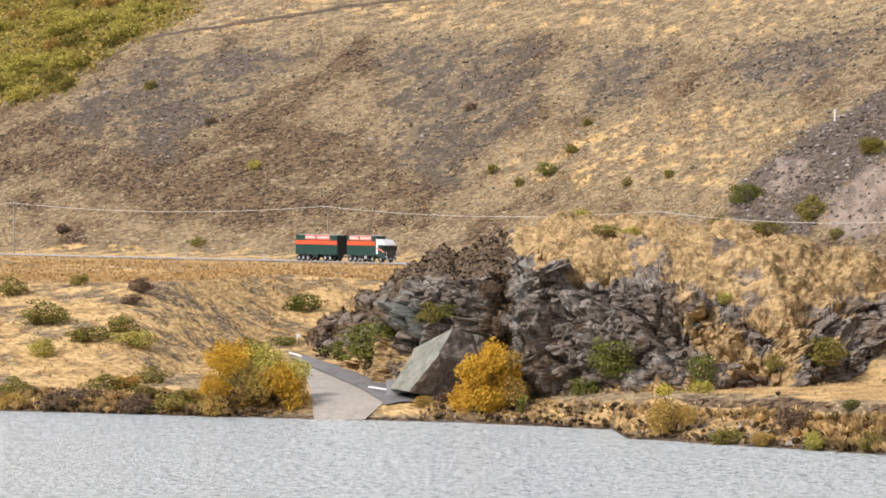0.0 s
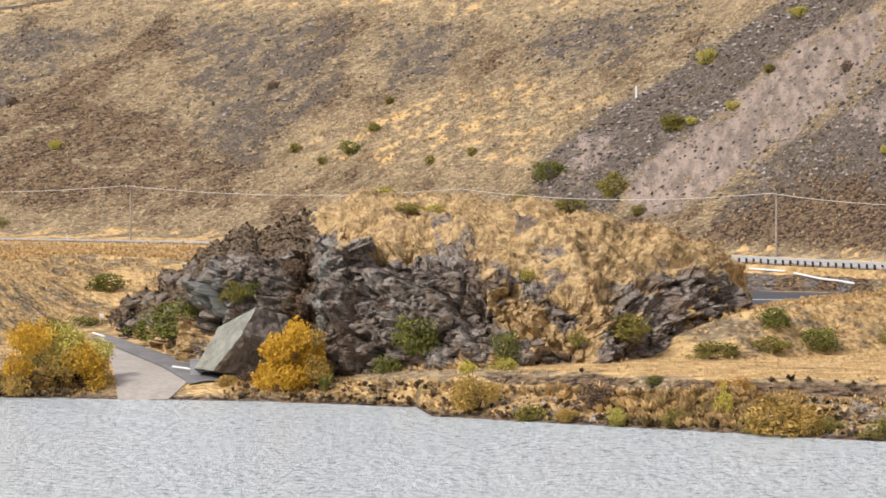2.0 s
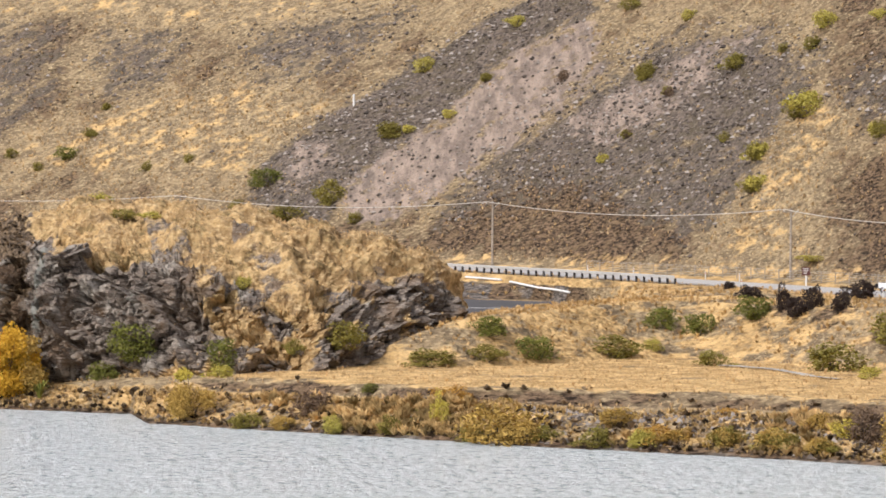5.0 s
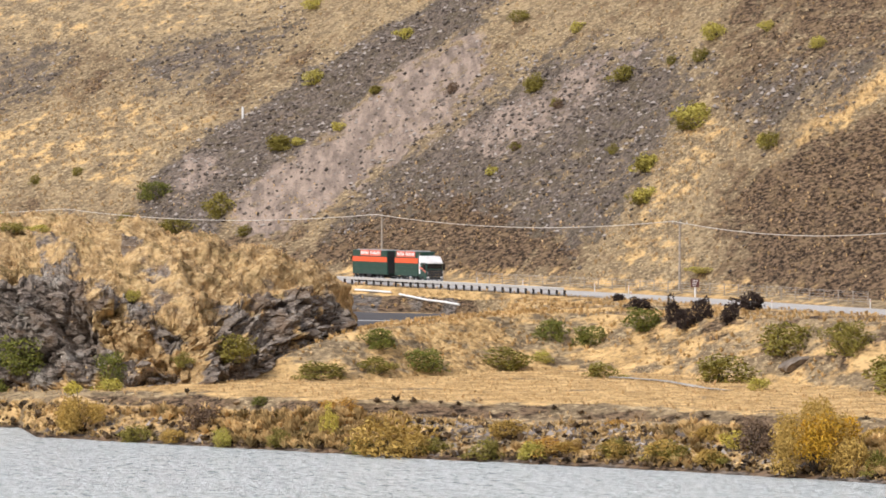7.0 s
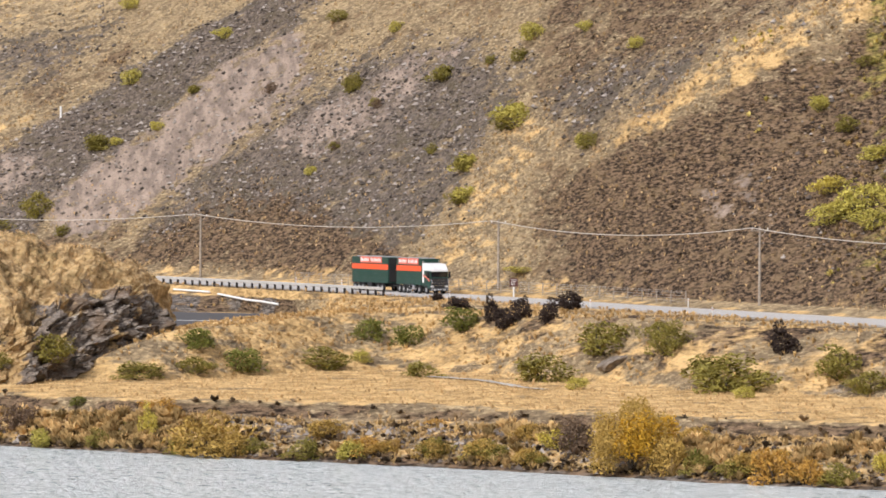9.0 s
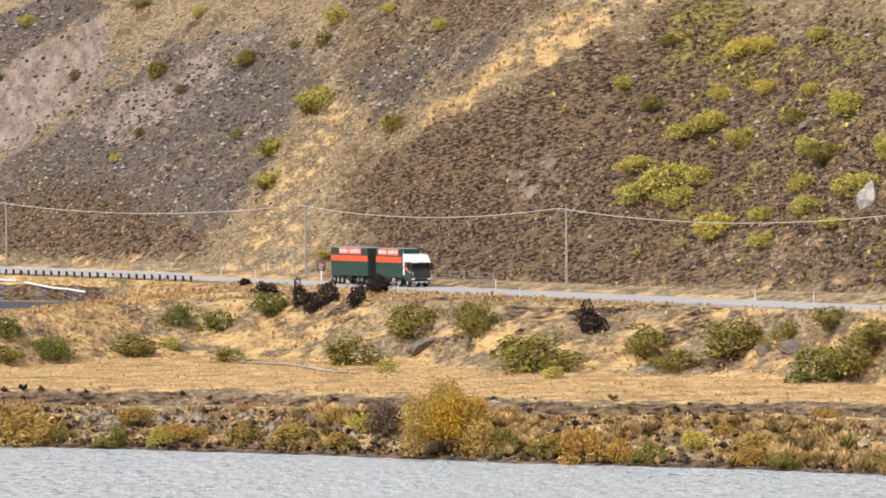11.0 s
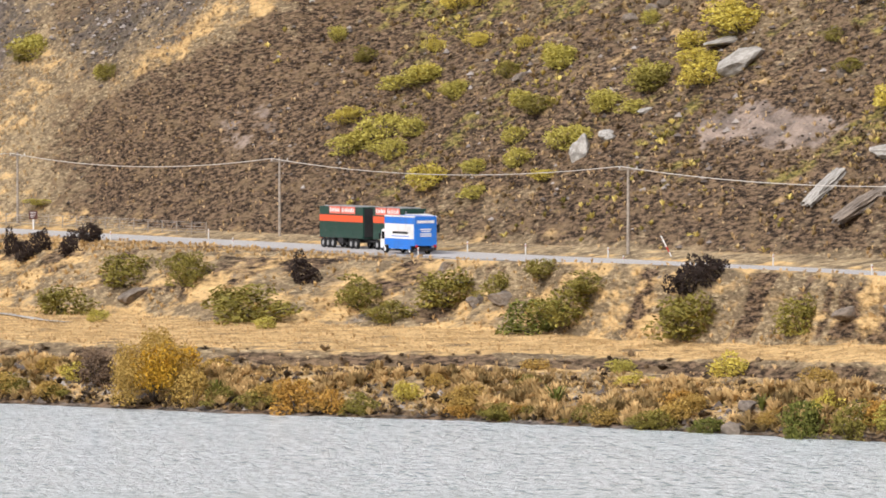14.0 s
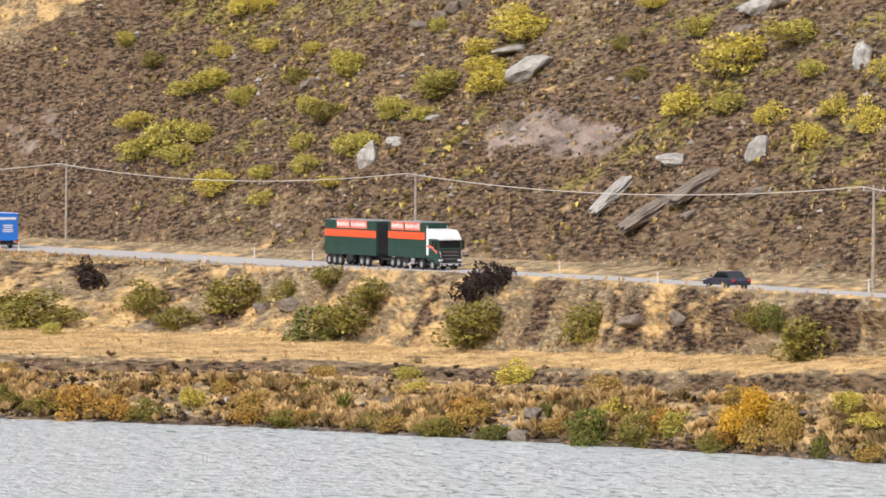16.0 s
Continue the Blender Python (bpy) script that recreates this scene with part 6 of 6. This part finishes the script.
for i, (b, d, size) in enumerate(((16.15, 415.6, 1.1), (16.27, 412.0, 1.3), (16.62, 408.5, 1.5), (11.96, 442.0, 1.6), (19.72, 344.7, 1.0), (19.55, 340.2, 1.2), (21.0, 363.0, 1.4), (21.54, 358.0, 1.2))):
    x, y = at(b, d)
    boulder("boulder", b, d, ground_height(x, y) + 0.15 * size, size, i * 61 % 180, GREY_STONE, 360 + i, "grey angular rock lying in the bank", (1.1, 0.8, 0.55), -12)


def trail(name, points, width, material, label):
    """A narrow worn strip on the ground through points given as bearing and distance."""
    p = np.array([at(*q) for q in points])
    t = np.concatenate([[0], np.cumsum(np.hypot(*np.diff(p, axis=0).T))])
    u = np.linspace(0, t[-1], int(t[-1] / 1.5) + 2)
    x, y = np.interp(u, t, p[:, 0]), np.interp(u, t, p[:, 1])
    dx, dy = np.gradient(x), np.gradient(y)
    h = np.hypot(dx, dy)
    rows = []
    for k in range(len(u)):
        for side in (-0.5, 0.5):
            q = (x[k] + side * width * dy[k] / h[k], y[k] - side * width * dx[k] / h[k])
            rows.append((*q, ground_height(*q) + 0.1))
    return tagged(sheet(name, rows, grid_faces(len(u), 2), material), label, "track", kind="structure")


trail("farm_track", [(-4.3, 872.4), (-3.97, 877.5), (-2.4, 867.2), (-1.18, 860.3), (-0.47, 852.1), (0.6, 848.1)], 1.6, plain("bare_track_earth", (0.14, 0.1, 0.07), 0.95, vary=0.4, size=0.8), "dark earth farm track cut along the upper slope")
trail("foot_path", [(9.6, 452.8), (9.9, 449.7), (10.33, 444.3), (10.76, 431.4), (11.12, 426.8)], 1.1, GRAVEL, "pale gravel path across the terrace")

# ---- vehicles (built with the nose towards +x, wheels on z = 0) ----
RIM = plain("dusty_alloy_rim", (0.5, 0.5, 0.5), 0.5, 0.5, vary=0.4)


def gloss(name, c, rough=0.35):
    n = Nodes(name, rough, spec=0.5)
    n.colour(n.mix(n.ramp(n.noise(0.8, 5), 0.4, 0.75, 0, 0.45), c, tuple(0.5 * q + 0.05 for q in c)))
    return n.m


GREEN_PAINT = gloss("dark_green_paint", (0.008, 0.05, 0.037))
ORANGE = gloss("orange_paint", (0.78, 0.1, 0.03))
SIGN_PINK = gloss("faded_red_sign", (0.75, 0.2, 0.14), 0.5)
WHITE_PAINT = gloss("white_paint", (0.8, 0.8, 0.8), 0.3)
BLACK = plain("black_rubber", (0.02, 0.02, 0.021), 0.8, vary=0.3)
CHASSIS = plain("dusty_black_chassis", (0.03, 0.03, 0.032), 0.7, vary=0.4)
CHROME = plain("polished_alloy", (0.75, 0.75, 0.76), 0.25, 0.9, vary=0.1)
BLUE = gloss("bright_blue_paint", (0.02, 0.19, 0.68))
SILVER = gloss("navy_paint", (0.02, 0.024, 0.05), 0.25)
TAIL = gloss("red_lamp_glass", (0.5, 0.02, 0.02), 0.2)
AMBER_LAMP = gloss("clear_lamp_glass", (0.7, 0.7, 0.68), 0.1)
nglass = Nodes("dark_window_glass", 0.06, spec=0.6)
nglass.colour((0.012, 0.015, 0.018))
GLASS = nglass.m


def panel(parent, name, material, x0, x1, y0, y1, z0, z1, bevel=0.02, label=""):
    return part(name, box(bmesh.new(), x0, x1, y0, y1, z0, z1, bevel), material, parent, label)


def wheel(parent, x, y, r=0.5, w=0.3, rim=RIM):
    """A wheel on its axle, with tyre, rim and hub; it turns about its own middle."""
    hub = part("wheel", rod(bmesh.new(), (0, -w * 0.3, 0), (0, w * 0.3, 0), r * 0.3, r * 0.3, 10), CHASSIS, parent)
    hub.location = (x, y, r)
    bm = bmesh.new()
    prof = [(r * 0.6, -w / 2), (r * 0.93, -w / 2), (r, -w * 0.36), (r, w * 0.36), (r * 0.93, w / 2), (r * 0.6, w / 2)]
    rings = [[bm.verts.new((q * math.cos(k * math.pi / 9), yy, q * math.sin(k * math.pi / 9))) for k in range(18)] for q, yy in prof]
    for a, b in zip(rings, rings[1:] + rings[:1]):
        for k in range(18):
            bm.faces.new((a[k], a[(k + 1) % 18], b[(k + 1) % 18], b[k]))
    part("tyre", bm, BLACK, hub)
    out = 1 if y > 0 else -1
    bm = bmesh.new()
    rod(bm, (0, -w * 0.3, 0), (0, w * 0.3, 0), r * 0.61, r * 0.61, 14)
    rod(bm, (0, out * w * 0.3, 0), (0, out * w * 0.48, 0), r * 0.26, r * 0.2, 8)
    for k in range(6):
        a = k * math.pi / 3
        rod(bm, (r * 0.4 * math.cos(a), out * w * 0.3, r * 0.4 * math.sin(a)), (r * 0.4 * math.cos(a), out * w * 0.36, r * 0.4 * math.sin(a)), r * 0.1, r * 0.1, 6)
    part("rim", bm, rim, hub)
    return hub


def crate(parent, x0, x1, band_h=(2.7, 3.36)):
    """The tall slatted stock body: floor, walls, orange band, sign boards and rails."""
    body = panel(parent, "body", GREEN_PAINT, x0, x1, -1.24, 1.24, 1.05, 4.22, 0.04, "dark green stock crate")
    for side in (-1, 1):
        y0, y1 = sorted((side * 1.24, side * 1.262))
        panel(body, "band", ORANGE, x0 + 0.02, x1 - 0.02, y0, y1, *band_h, 0.004, "bright orange band")
        for z in (1.15, 1.65, 2.15, 2.62, 3.42, 4.12):
            y2, y3 = sorted((side * 1.24, side * 1.268))
            panel(body, "side_rail", GREEN_PAINT, x0 + 0.01, x1 - 0.01, y2, y3, z, z + 0.06, 0.01)
        k = x0 + 0.08
        while k < x1 - 0.05:
            y2, y3 = sorted((side * 1.24, side * 1.252))
            panel(body, "side_post", GREEN_PAINT, k, k + 0.06, y2, y3, 1.1, 2.62, 0.008)
            k += 2.4
        span = x1 - x0
        s0 = x0 + 0.24 * span if span > 8 else x0 + 0.1 * span
        for w0, w1 in ((0.0, 0.27), (0.29, 0.62)) if span > 8 else ((0.0, 0.36), (0.39, 0.82)):
            y2, y3 = sorted((side * 1.262, side * 1.3))
            board = panel(body, "sign_board", SIGN_PINK, s0 + w0 * span * 0.95, s0 + w1 * span * 0.95, y2, y3, 3.5, 4.24, 0.01, "faded red sign board")
            a, b = s0 + w0 * span * 0.95, s0 + w1 * span * 0.95
            y4, y5 = sorted((side * 1.3, side * 1.308))
            n = max(3, int((b - a) / 0.36))
            for i in range(n):
                u = a + 0.12 + (b - a - 0.24) * i / n
                panel(board, "text_bar", WHITE_PAINT, u, u + (b - a - 0.24) / n * 0.6, y4, y5, 3.7, 4.02 if i % 3 else 4.1, 0.0)
    for k in range(3):
        panel(body, "roof_rail", STEEL, x0 + 0.6 + 0.3 * k, x1 - 1.2 + 0.3 * k, -0.9 + 0.9 * k - 0.04, -0.9 + 0.9 * k + 0.04, 4.22, 4.32, 0.01)
    panel(parent, "chassis", CHASSIS, x0 + 0.2, x1 - 0.1, -0.5, 0.5, 0.62, 1.05, 0.02)
    for side in (-1, 1):
        y0, y1 = sorted((side * 0.75, side * 1.2))
        panel(parent, "side_box", CHASSIS, (x0 + x1) / 2 - 0.8, (x0 + x1) / 2 + 0.3, y0, y1, 0.5, 1.04, 0.03)
    return body


# the trailer: its middle is the origin
trailer = new("stock_trailer")
crate(trailer, -4.7, 4.85)
wheels = []
for x in (-4.0, -2.95, -1.9, 2.1, 3.2):
    for y in (-1.08, 1.08):
        wheels.append(wheel(trailer, x, y))
for side in (-1, 1):
    y0, y1 = sorted((side * 0.9, side * 1.2))
    panel(trailer, "tail_lamp", TAIL, -4.75, -4.69, y0, y1, 0.95, 1.1, 0.01)
    panel(trailer, "mudguard", CHASSIS, -4.6, -1.3, *sorted((side * 0.9, side * 1.24)), 1.0, 1.06, 0.01)
bm = bmesh.new()
for y in (-0.45, 0.45):
    rod(bm, (4.5, y, 0.8), (6.5, 0, 0.72), 0.07, 0.07, 8)
part("drawbar", bm, CHASSIS, trailer)
panel(trailer, "front_frame", CHASSIS, 4.85, 4.92, -1.1, 1.1, 1.2, 4.1, 0.02)
tagged(trailer, "dark green stock trailer with orange band and red sign boards", "trailer")

# the lorry that pulls it
lorry = new("stock_truck")
crate(lorry, -3.95, 2.7)
for x in (-3.2, -2.1, -1.0, 2.0, 3.9):
    for y in (-1.08, 1.08):
        wheels.append(wheel(lorry, x, y))
panel(lorry, "front_chassis", CHASSIS, 2.6, 4.9, -0.5, 0.5, 0.5, 1.05, 0.02)


def hull(name, ring, y0, y1, material, parent, bevel=0.06, label=""):
    """A shape with a side outline (x, z) drawn across from y0 to y1."""
    bm = bmesh.new()
    a = [bm.verts.new((x, y0, z)) for x, z in ring]
    b = [bm.verts.new((x, y1, z)) for x, z in ring]
    bm.faces.new(a), bm.faces.new(list(reversed(b)))
    for i in range(len(ring)):
        j = (i + 1) % len(ring)
        bm.faces.new((a[j], a[i], b[i], b[j]))
    bmesh.ops.recalc_face_normals(bm, faces=bm.faces)
    if bevel:
        bmesh.ops.bevel(bm, geom=list(bm.edges), offset=bevel, segments=2, affect="EDGES", profile=0.6)
    return part(name, bm, material, parent, label)


cab = hull("cab", [(2.85, 0.95), (4.95, 0.55), (5.0, 1.0), (5.0, 1.9), (4.9, 2.85), (2.85, 2.85)], -1.22, 1.22, GREEN_PAINT, lorry, 0.07, "dark green cab")
hull("cab_roof", [(2.85, 2.8), (4.95, 2.8), (4.88, 2.98), (4.3, 3.62), (2.85, 3.72)], -1.23, 1.23, WHITE_PAINT, lorry, 0.08, "white high roof")
panel(cab, "windscreen", GLASS, 4.9, 4.985, -1.08, 1.08, 1.95, 2.72, 0.02, "dark windscreen")
panel(cab, "sun_visor", WHITE_PAINT, 4.9, 5.15, -1.15, 1.15, 2.72, 2.86, 0.02)
panel(cab, "grille", CHASSIS, 4.99, 5.03, -1.16, 1.16, 0.86, 1.92, 0.02)
for k in range(5):
    panel(cab, "grille_bar", CHASSIS if k % 2 else CHROME, 5.03, 5.045, -0.85, 0.85, 1.02 + 0.16 * k, 1.05 + 0.16 * k, 0.0)
panel(cab, "bumper", CHASSIS, 4.85, 5.1, -1.24, 1.24, 0.35, 0.85, 0.05)
panel(cab, "plate_bar", WHITE_PAINT, 5.1, 5.11, -0.25, 0.25, 0.5, 0.62, 0.0)
for side in (-1, 1):
    panel(cab, "headlight", AMBER_LAMP, 4.98, 5.09, *sorted((side * 0.8, side * 1.2)), 0.72, 1.02, 0.03)
    panel(cab, "fog_lamp", AMBER_LAMP, 5.09, 5.13, *sorted((side * 0.5, side * 0.8)), 0.42, 0.56, 0.02)
    panel(cab, "side_window", GLASS, 3.85, 4.7, *sorted((side * 1.215, side * 1.23)), 1.95, 2.65, 0.01)
    panel(cab, "mirror", BLACK, 4.75, 4.95, *sorted((side * 1.34, side * 1.56)), 1.9, 2.7, 0.03)
    panel(cab, "door_stripe", WHITE_PAINT, 2.9, 3.3, *sorted((side * 1.22, side * 1.232)), 1.35, 2.82, 0.0, "white cab flash")
    bm = bmesh.new()
    for k in range(6):
        x, z = 3.0 + 0.3 * k, 2.05 - 0.02 * k * k
        q = box(bm, x, x + 0.34, *sorted((side * 1.222, side * 1.238)), z, z + 0.22)
    part("swoosh", bm, SIGN_PINK, cab, "pink swoosh on the door")
    panel(lorry, "fuel_tank", CHROME, 0.0, 1.0 if side > 0 else 0.7, *sorted((side * 0.7, side * 1.2)), 0.45, 1.0, 0.12)
    panel(lorry, "mudguard", CHASSIS, 2.9, 4.1, *sorted((side * 0.9, side * 1.24)), 1.0, 1.07, 0.02)
    panel(lorry, "mud_flap", WHITE_PAINT, -0.6, -0.5, *sorted((side * 0.85, side * 1.2)), 0.3, 0.95, 0.01)
bm = bmesh.new()
for y in (-1.1, 1.1):
    tube(bm, [(5.12, y, 0.35), (5.22, y, 0.6), (5.22, y, 1.5), (5.08, y, 1.75)], 0.05, 8)
tube(bm, [(5.2, -1.1, 0.62), (5.24, 0, 0.62), (5.2, 1.1, 0.62)], 0.05, 8)
part("bull_bar", bm, CHROME, lorry, "chrome bull bar")
bm = bmesh.new()
for y in (-1.05, 1.05):
    rod(bm, (2.78, y, 1.0), (2.78, y, 4.0), 0.08, 0.08, 10)
part("exhaust", bm, CHROME, lorry)
tagged(lorry, "dark green stock truck with orange band and white-roofed cab", "truck")

# the blue box van coming the other way
van = new("box_truck")
vbox = panel(van, "box", BLUE, -3.6, 2.75, -1.2, 1.2, 0.85, 3.72, 0.05, "bright blue box body")
for side in (-1, 1):
    panel(vbox, "side_panel", WHITE_PAINT, -3.4, 2.7, *sorted((side * 1.2, side * 1.21)), 1.5, 2.95, 0.0, "large white side panel")
    panel(vbox, "text_bar", CHASSIS, -2.2, 1.0, *sorted((side * 1.21, side * 1.216)), 1.98, 2.2, 0.0)
    panel(vbox, "text_bar", BLUE, -2.4, 1.3, *sorted((side * 1.21, side * 1.216)), 1.7, 1.78, 0.0)
    panel(vbox, "top_rail", WHITE_PAINT, -3.6, 2.75, *sorted((side * 1.16, side * 1.215)), 3.6, 3.76, 0.01)
    panel(van, "skirt", BLUE, -2.6, 1.9, *sorted((side * 1.1, side * 1.18)), 0.5, 0.86, 0.02)
    panel(van, "tail_lamp", TAIL, -3.66, -3.6, *sorted((side * 0.9, side * 1.15)), 0.7, 0.95, 0.01)
for k, (w, z) in enumerate(((0.95, 3.05), (0.62, 2.4), (0.5, 2.2), (0.62, 1.95), (0.62, 1.75))):
    panel(vbox, "text_bar", WHITE_PAINT, -3.615, -3.6, -w, w, z, z + (0.26 if k == 0 else 0.12), 0.0)
panel(van, "chassis", CHASSIS, -3.4, 3.4, -0.45, 0.45, 0.5, 0.85, 0.02)
panel(van, "rear_bumper", CHASSIS, -3.7, -3.6, -1.1, 1.1, 0.4, 0.6, 0.02)
vcab = hull("cab", [(2.8, 0.5), (3.85, 0.5), (3.9, 1.3), (3.6, 2.35), (2.8, 2.4)], -1.08, 1.08, WHITE_PAINT, van, 0.08, "white cab")
panel(vcab, "windscreen", GLASS, 3.66, 3.8, -0.95, 0.95, 1.45, 2.15, 0.02)
for side in (-1, 1):
    panel(vcab, "side_window", GLASS, 2.95, 3.55, *sorted((side * 1.075, side * 1.09)), 1.4, 2.1, 0.01)
    panel(vcab, "mirror", BLACK, 3.6, 3.75, *sorted((side * 1.15, side * 1.32)), 1.4, 1.95, 0.02)
    panel(vcab, "headlight", AMBER_LAMP, 3.84, 3.92, *sorted((side * 0.7, side * 1.0)), 0.75, 0.95, 0.02)
for x in (-2.2, 2.9):
    for y in (-0.95, 0.95):
        wheels.append(wheel(van, x, y, 0.42, 0.26, WHITE_PAINT))
tagged(van, "bright blue box truck with white side panel and cab", "truck")


def car(name, paint, pickup, label):
    top = new(name)
    if pickup:
        body = hull("body", [(-2.6, 0.5), (2.6, 0.45), (2.65, 0.95), (1.3, 1.15), (-2.65, 1.15)], -0.9, 0.9, paint, top, 0.07)
        cabin = hull("cabin", [(-0.9, 1.1), (1.2, 1.1), (0.45, 1.78), (-0.75, 1.8)], -0.82, 0.82, paint, top, 0.07)
        panel(top, "tray", CHASSIS, -2.5, -0.95, -0.78, 0.78, 1.15, 1.17, 0.0)
        panel(body, "tailgate", paint, -2.69, -2.62, -0.8, 0.8, 0.7, 1.13, 0.02)
        glassx, wx = (-0.6, 0.6), (-1.65, 1.65)
    else:
        body = hull("body", [(-2.25, 0.4), (2.25, 0.35), (2.3, 0.7), (1.2, 0.92), (-2.0, 0.98), (-2.3, 0.75)], -0.88, 0.88, paint, top, 0.08)
        cabin = hull("cabin", [(-1.75, 0.94), (1.1, 0.9), (0.3, 1.42), (-1.05, 1.44)], -0.76, 0.76, GLASS, top, 0.06, "dark glasshouse")
        hull("roof", [(-1.1, 1.41), (0.35, 1.39), (0.25, 1.46), (-1.0, 1.48)], -0.74, 0.74, paint, top, 0.02)
        glassx, wx = None, (-1.35, 1.35)
    if glassx:
        for side in (-1, 1):
            panel(cabin, "side_window", GLASS, *glassx, *sorted((side * 0.815, side * 0.83)), 1.22, 1.65, 0.0)
        hull("windscreen", [(0.62, 1.68), (1.14, 1.2), (1.2, 1.2), (0.68, 1.68)], -0.7, 0.7, GLASS, cabin, 0.0)
    back_x = -2.66 if pickup else -2.28
    for side in (-1, 1):
        panel(body, "tail_lamp", TAIL, back_x - 0.03, back_x + 0.04, *sorted((side * 0.62, side * 0.84)), 0.7, 0.9, 0.01)
        panel(body, "headlight", AMBER_LAMP, -back_x - 0.08, -back_x + 0.01, *sorted((side * 0.55, side * 0.82)), 0.62, 0.8, 0.01)
        panel(body, "mirror", paint, 0.75, 0.9, *sorted((side * 0.9, side * 1.05)), 1.0, 1.15, 0.02)
    panel(body, "bumper", CHASSIS, back_x - 0.06, back_x + 0.02, -0.8, 0.8, 0.42, 0.55, 0.02)
    for x in wx:
        for y in (-0.8, 0.8):
            wheels.append(wheel(top, x, y, 0.36 if pickup else 0.32, 0.22))
    return tagged(top, label, "car")


ute = car("pickup_truck", WHITE_PAINT, True, "white pickup truck driving along the road")
sedan = car("sedan_car", SILVER, False, "dark navy sedan car driving along the road")

# the small flat trailer behind the pickup
towed = new("flat_trailer")
panel(towed, "deck", CHASSIS, -1.3, 1.2, -0.8, 0.8, 0.5, 0.62, 0.02)
panel(towed, "headboard", CHASSIS, 1.1, 1.18, -0.8, 0.8, 0.62, 1.0, 0.02)
part("drawbar", rod(bmesh.new(), (1.2, 0, 0.5), (2.1, 0, 0.5), 0.05, 0.05, 8), CHASSIS, towed)
for y in (-0.72, 0.72):
    wheels.append(wheel(towed, -0.2, y, 0.32, 0.2))
    panel(towed, "tail_lamp", TAIL, -1.34, -1.3, *sorted((0.6 * y / 0.72, 0.78 * y / 0.72)), 0.5, 0.62, 0.0)
tagged(towed, "small dark flat trailer towed by the pickup", "trailer")

# ---- motion ----
def drive(thing, times, stations, side, middle, forward=True):
    """Rows along the road: stations are of the thing's tail (or nose for one that comes back), middle the way from there to its origin."""
    rows = []
    for t in np.arange(0, 16.01, 0.5):
        s = float(np.interp(t, times, stations)) + (middle if forward else middle)
        # constant speed beyond the known stretch
        if t < times[0]:
            s += (t - times[0]) * (stations[1] - stations[0]) / (times[1] - times[0])
        if t > times[-1]:
            s += (t - times[-1]) * (stations[-1] - stations[-2]) / (times[-1] - times[-2])
        s = min(max(s, 8.0), float(ROAD_S[-1]) - 8)
        x, y, h = road_at(s, side)
        rows.append((float(t), pose(float(x), float(y), road_z(x, y) + 0.05, 0, 0, math.degrees(float(h)) + (0 if forward else 180))))
    walk(thing, rows)


TIMES = (0, 1, 6.3, 7, 8, 9, 11.5, 12.5, 13.5, 14.5, 15.2, 16)
TAILS = (199.1, 221.4, 350.2, 367.2, 392.0, 417.0, 473.6, 496.1, 517.8, 540.4, 556.4, 574.4)


def motions():
    drive(trailer, TIMES, TAILS, -1.9, 4.7)
    drive(lorry, TIMES, TAILS, -1.9, 15.7)
    drive(van, (12, 12.5, 13, 13.5, 14, 14.5, 15, 15.5, 16), (594.0, 582.7, 571.6, 560.6, 549.4, 537.9, 526.6, 515.6, 504.2), 1.9, 3.9, False)
    drive(sedan, (15.5, 16), (656.4, 642.8), 1.9, 2.3, False)
    drive(ute, (3.5, 4.2), (448.3, 462.0), -1.9, 2.65)
    drive(towed, (3.5, 4.2), (448.3, 462.0), -1.9, -2.1)


motions()
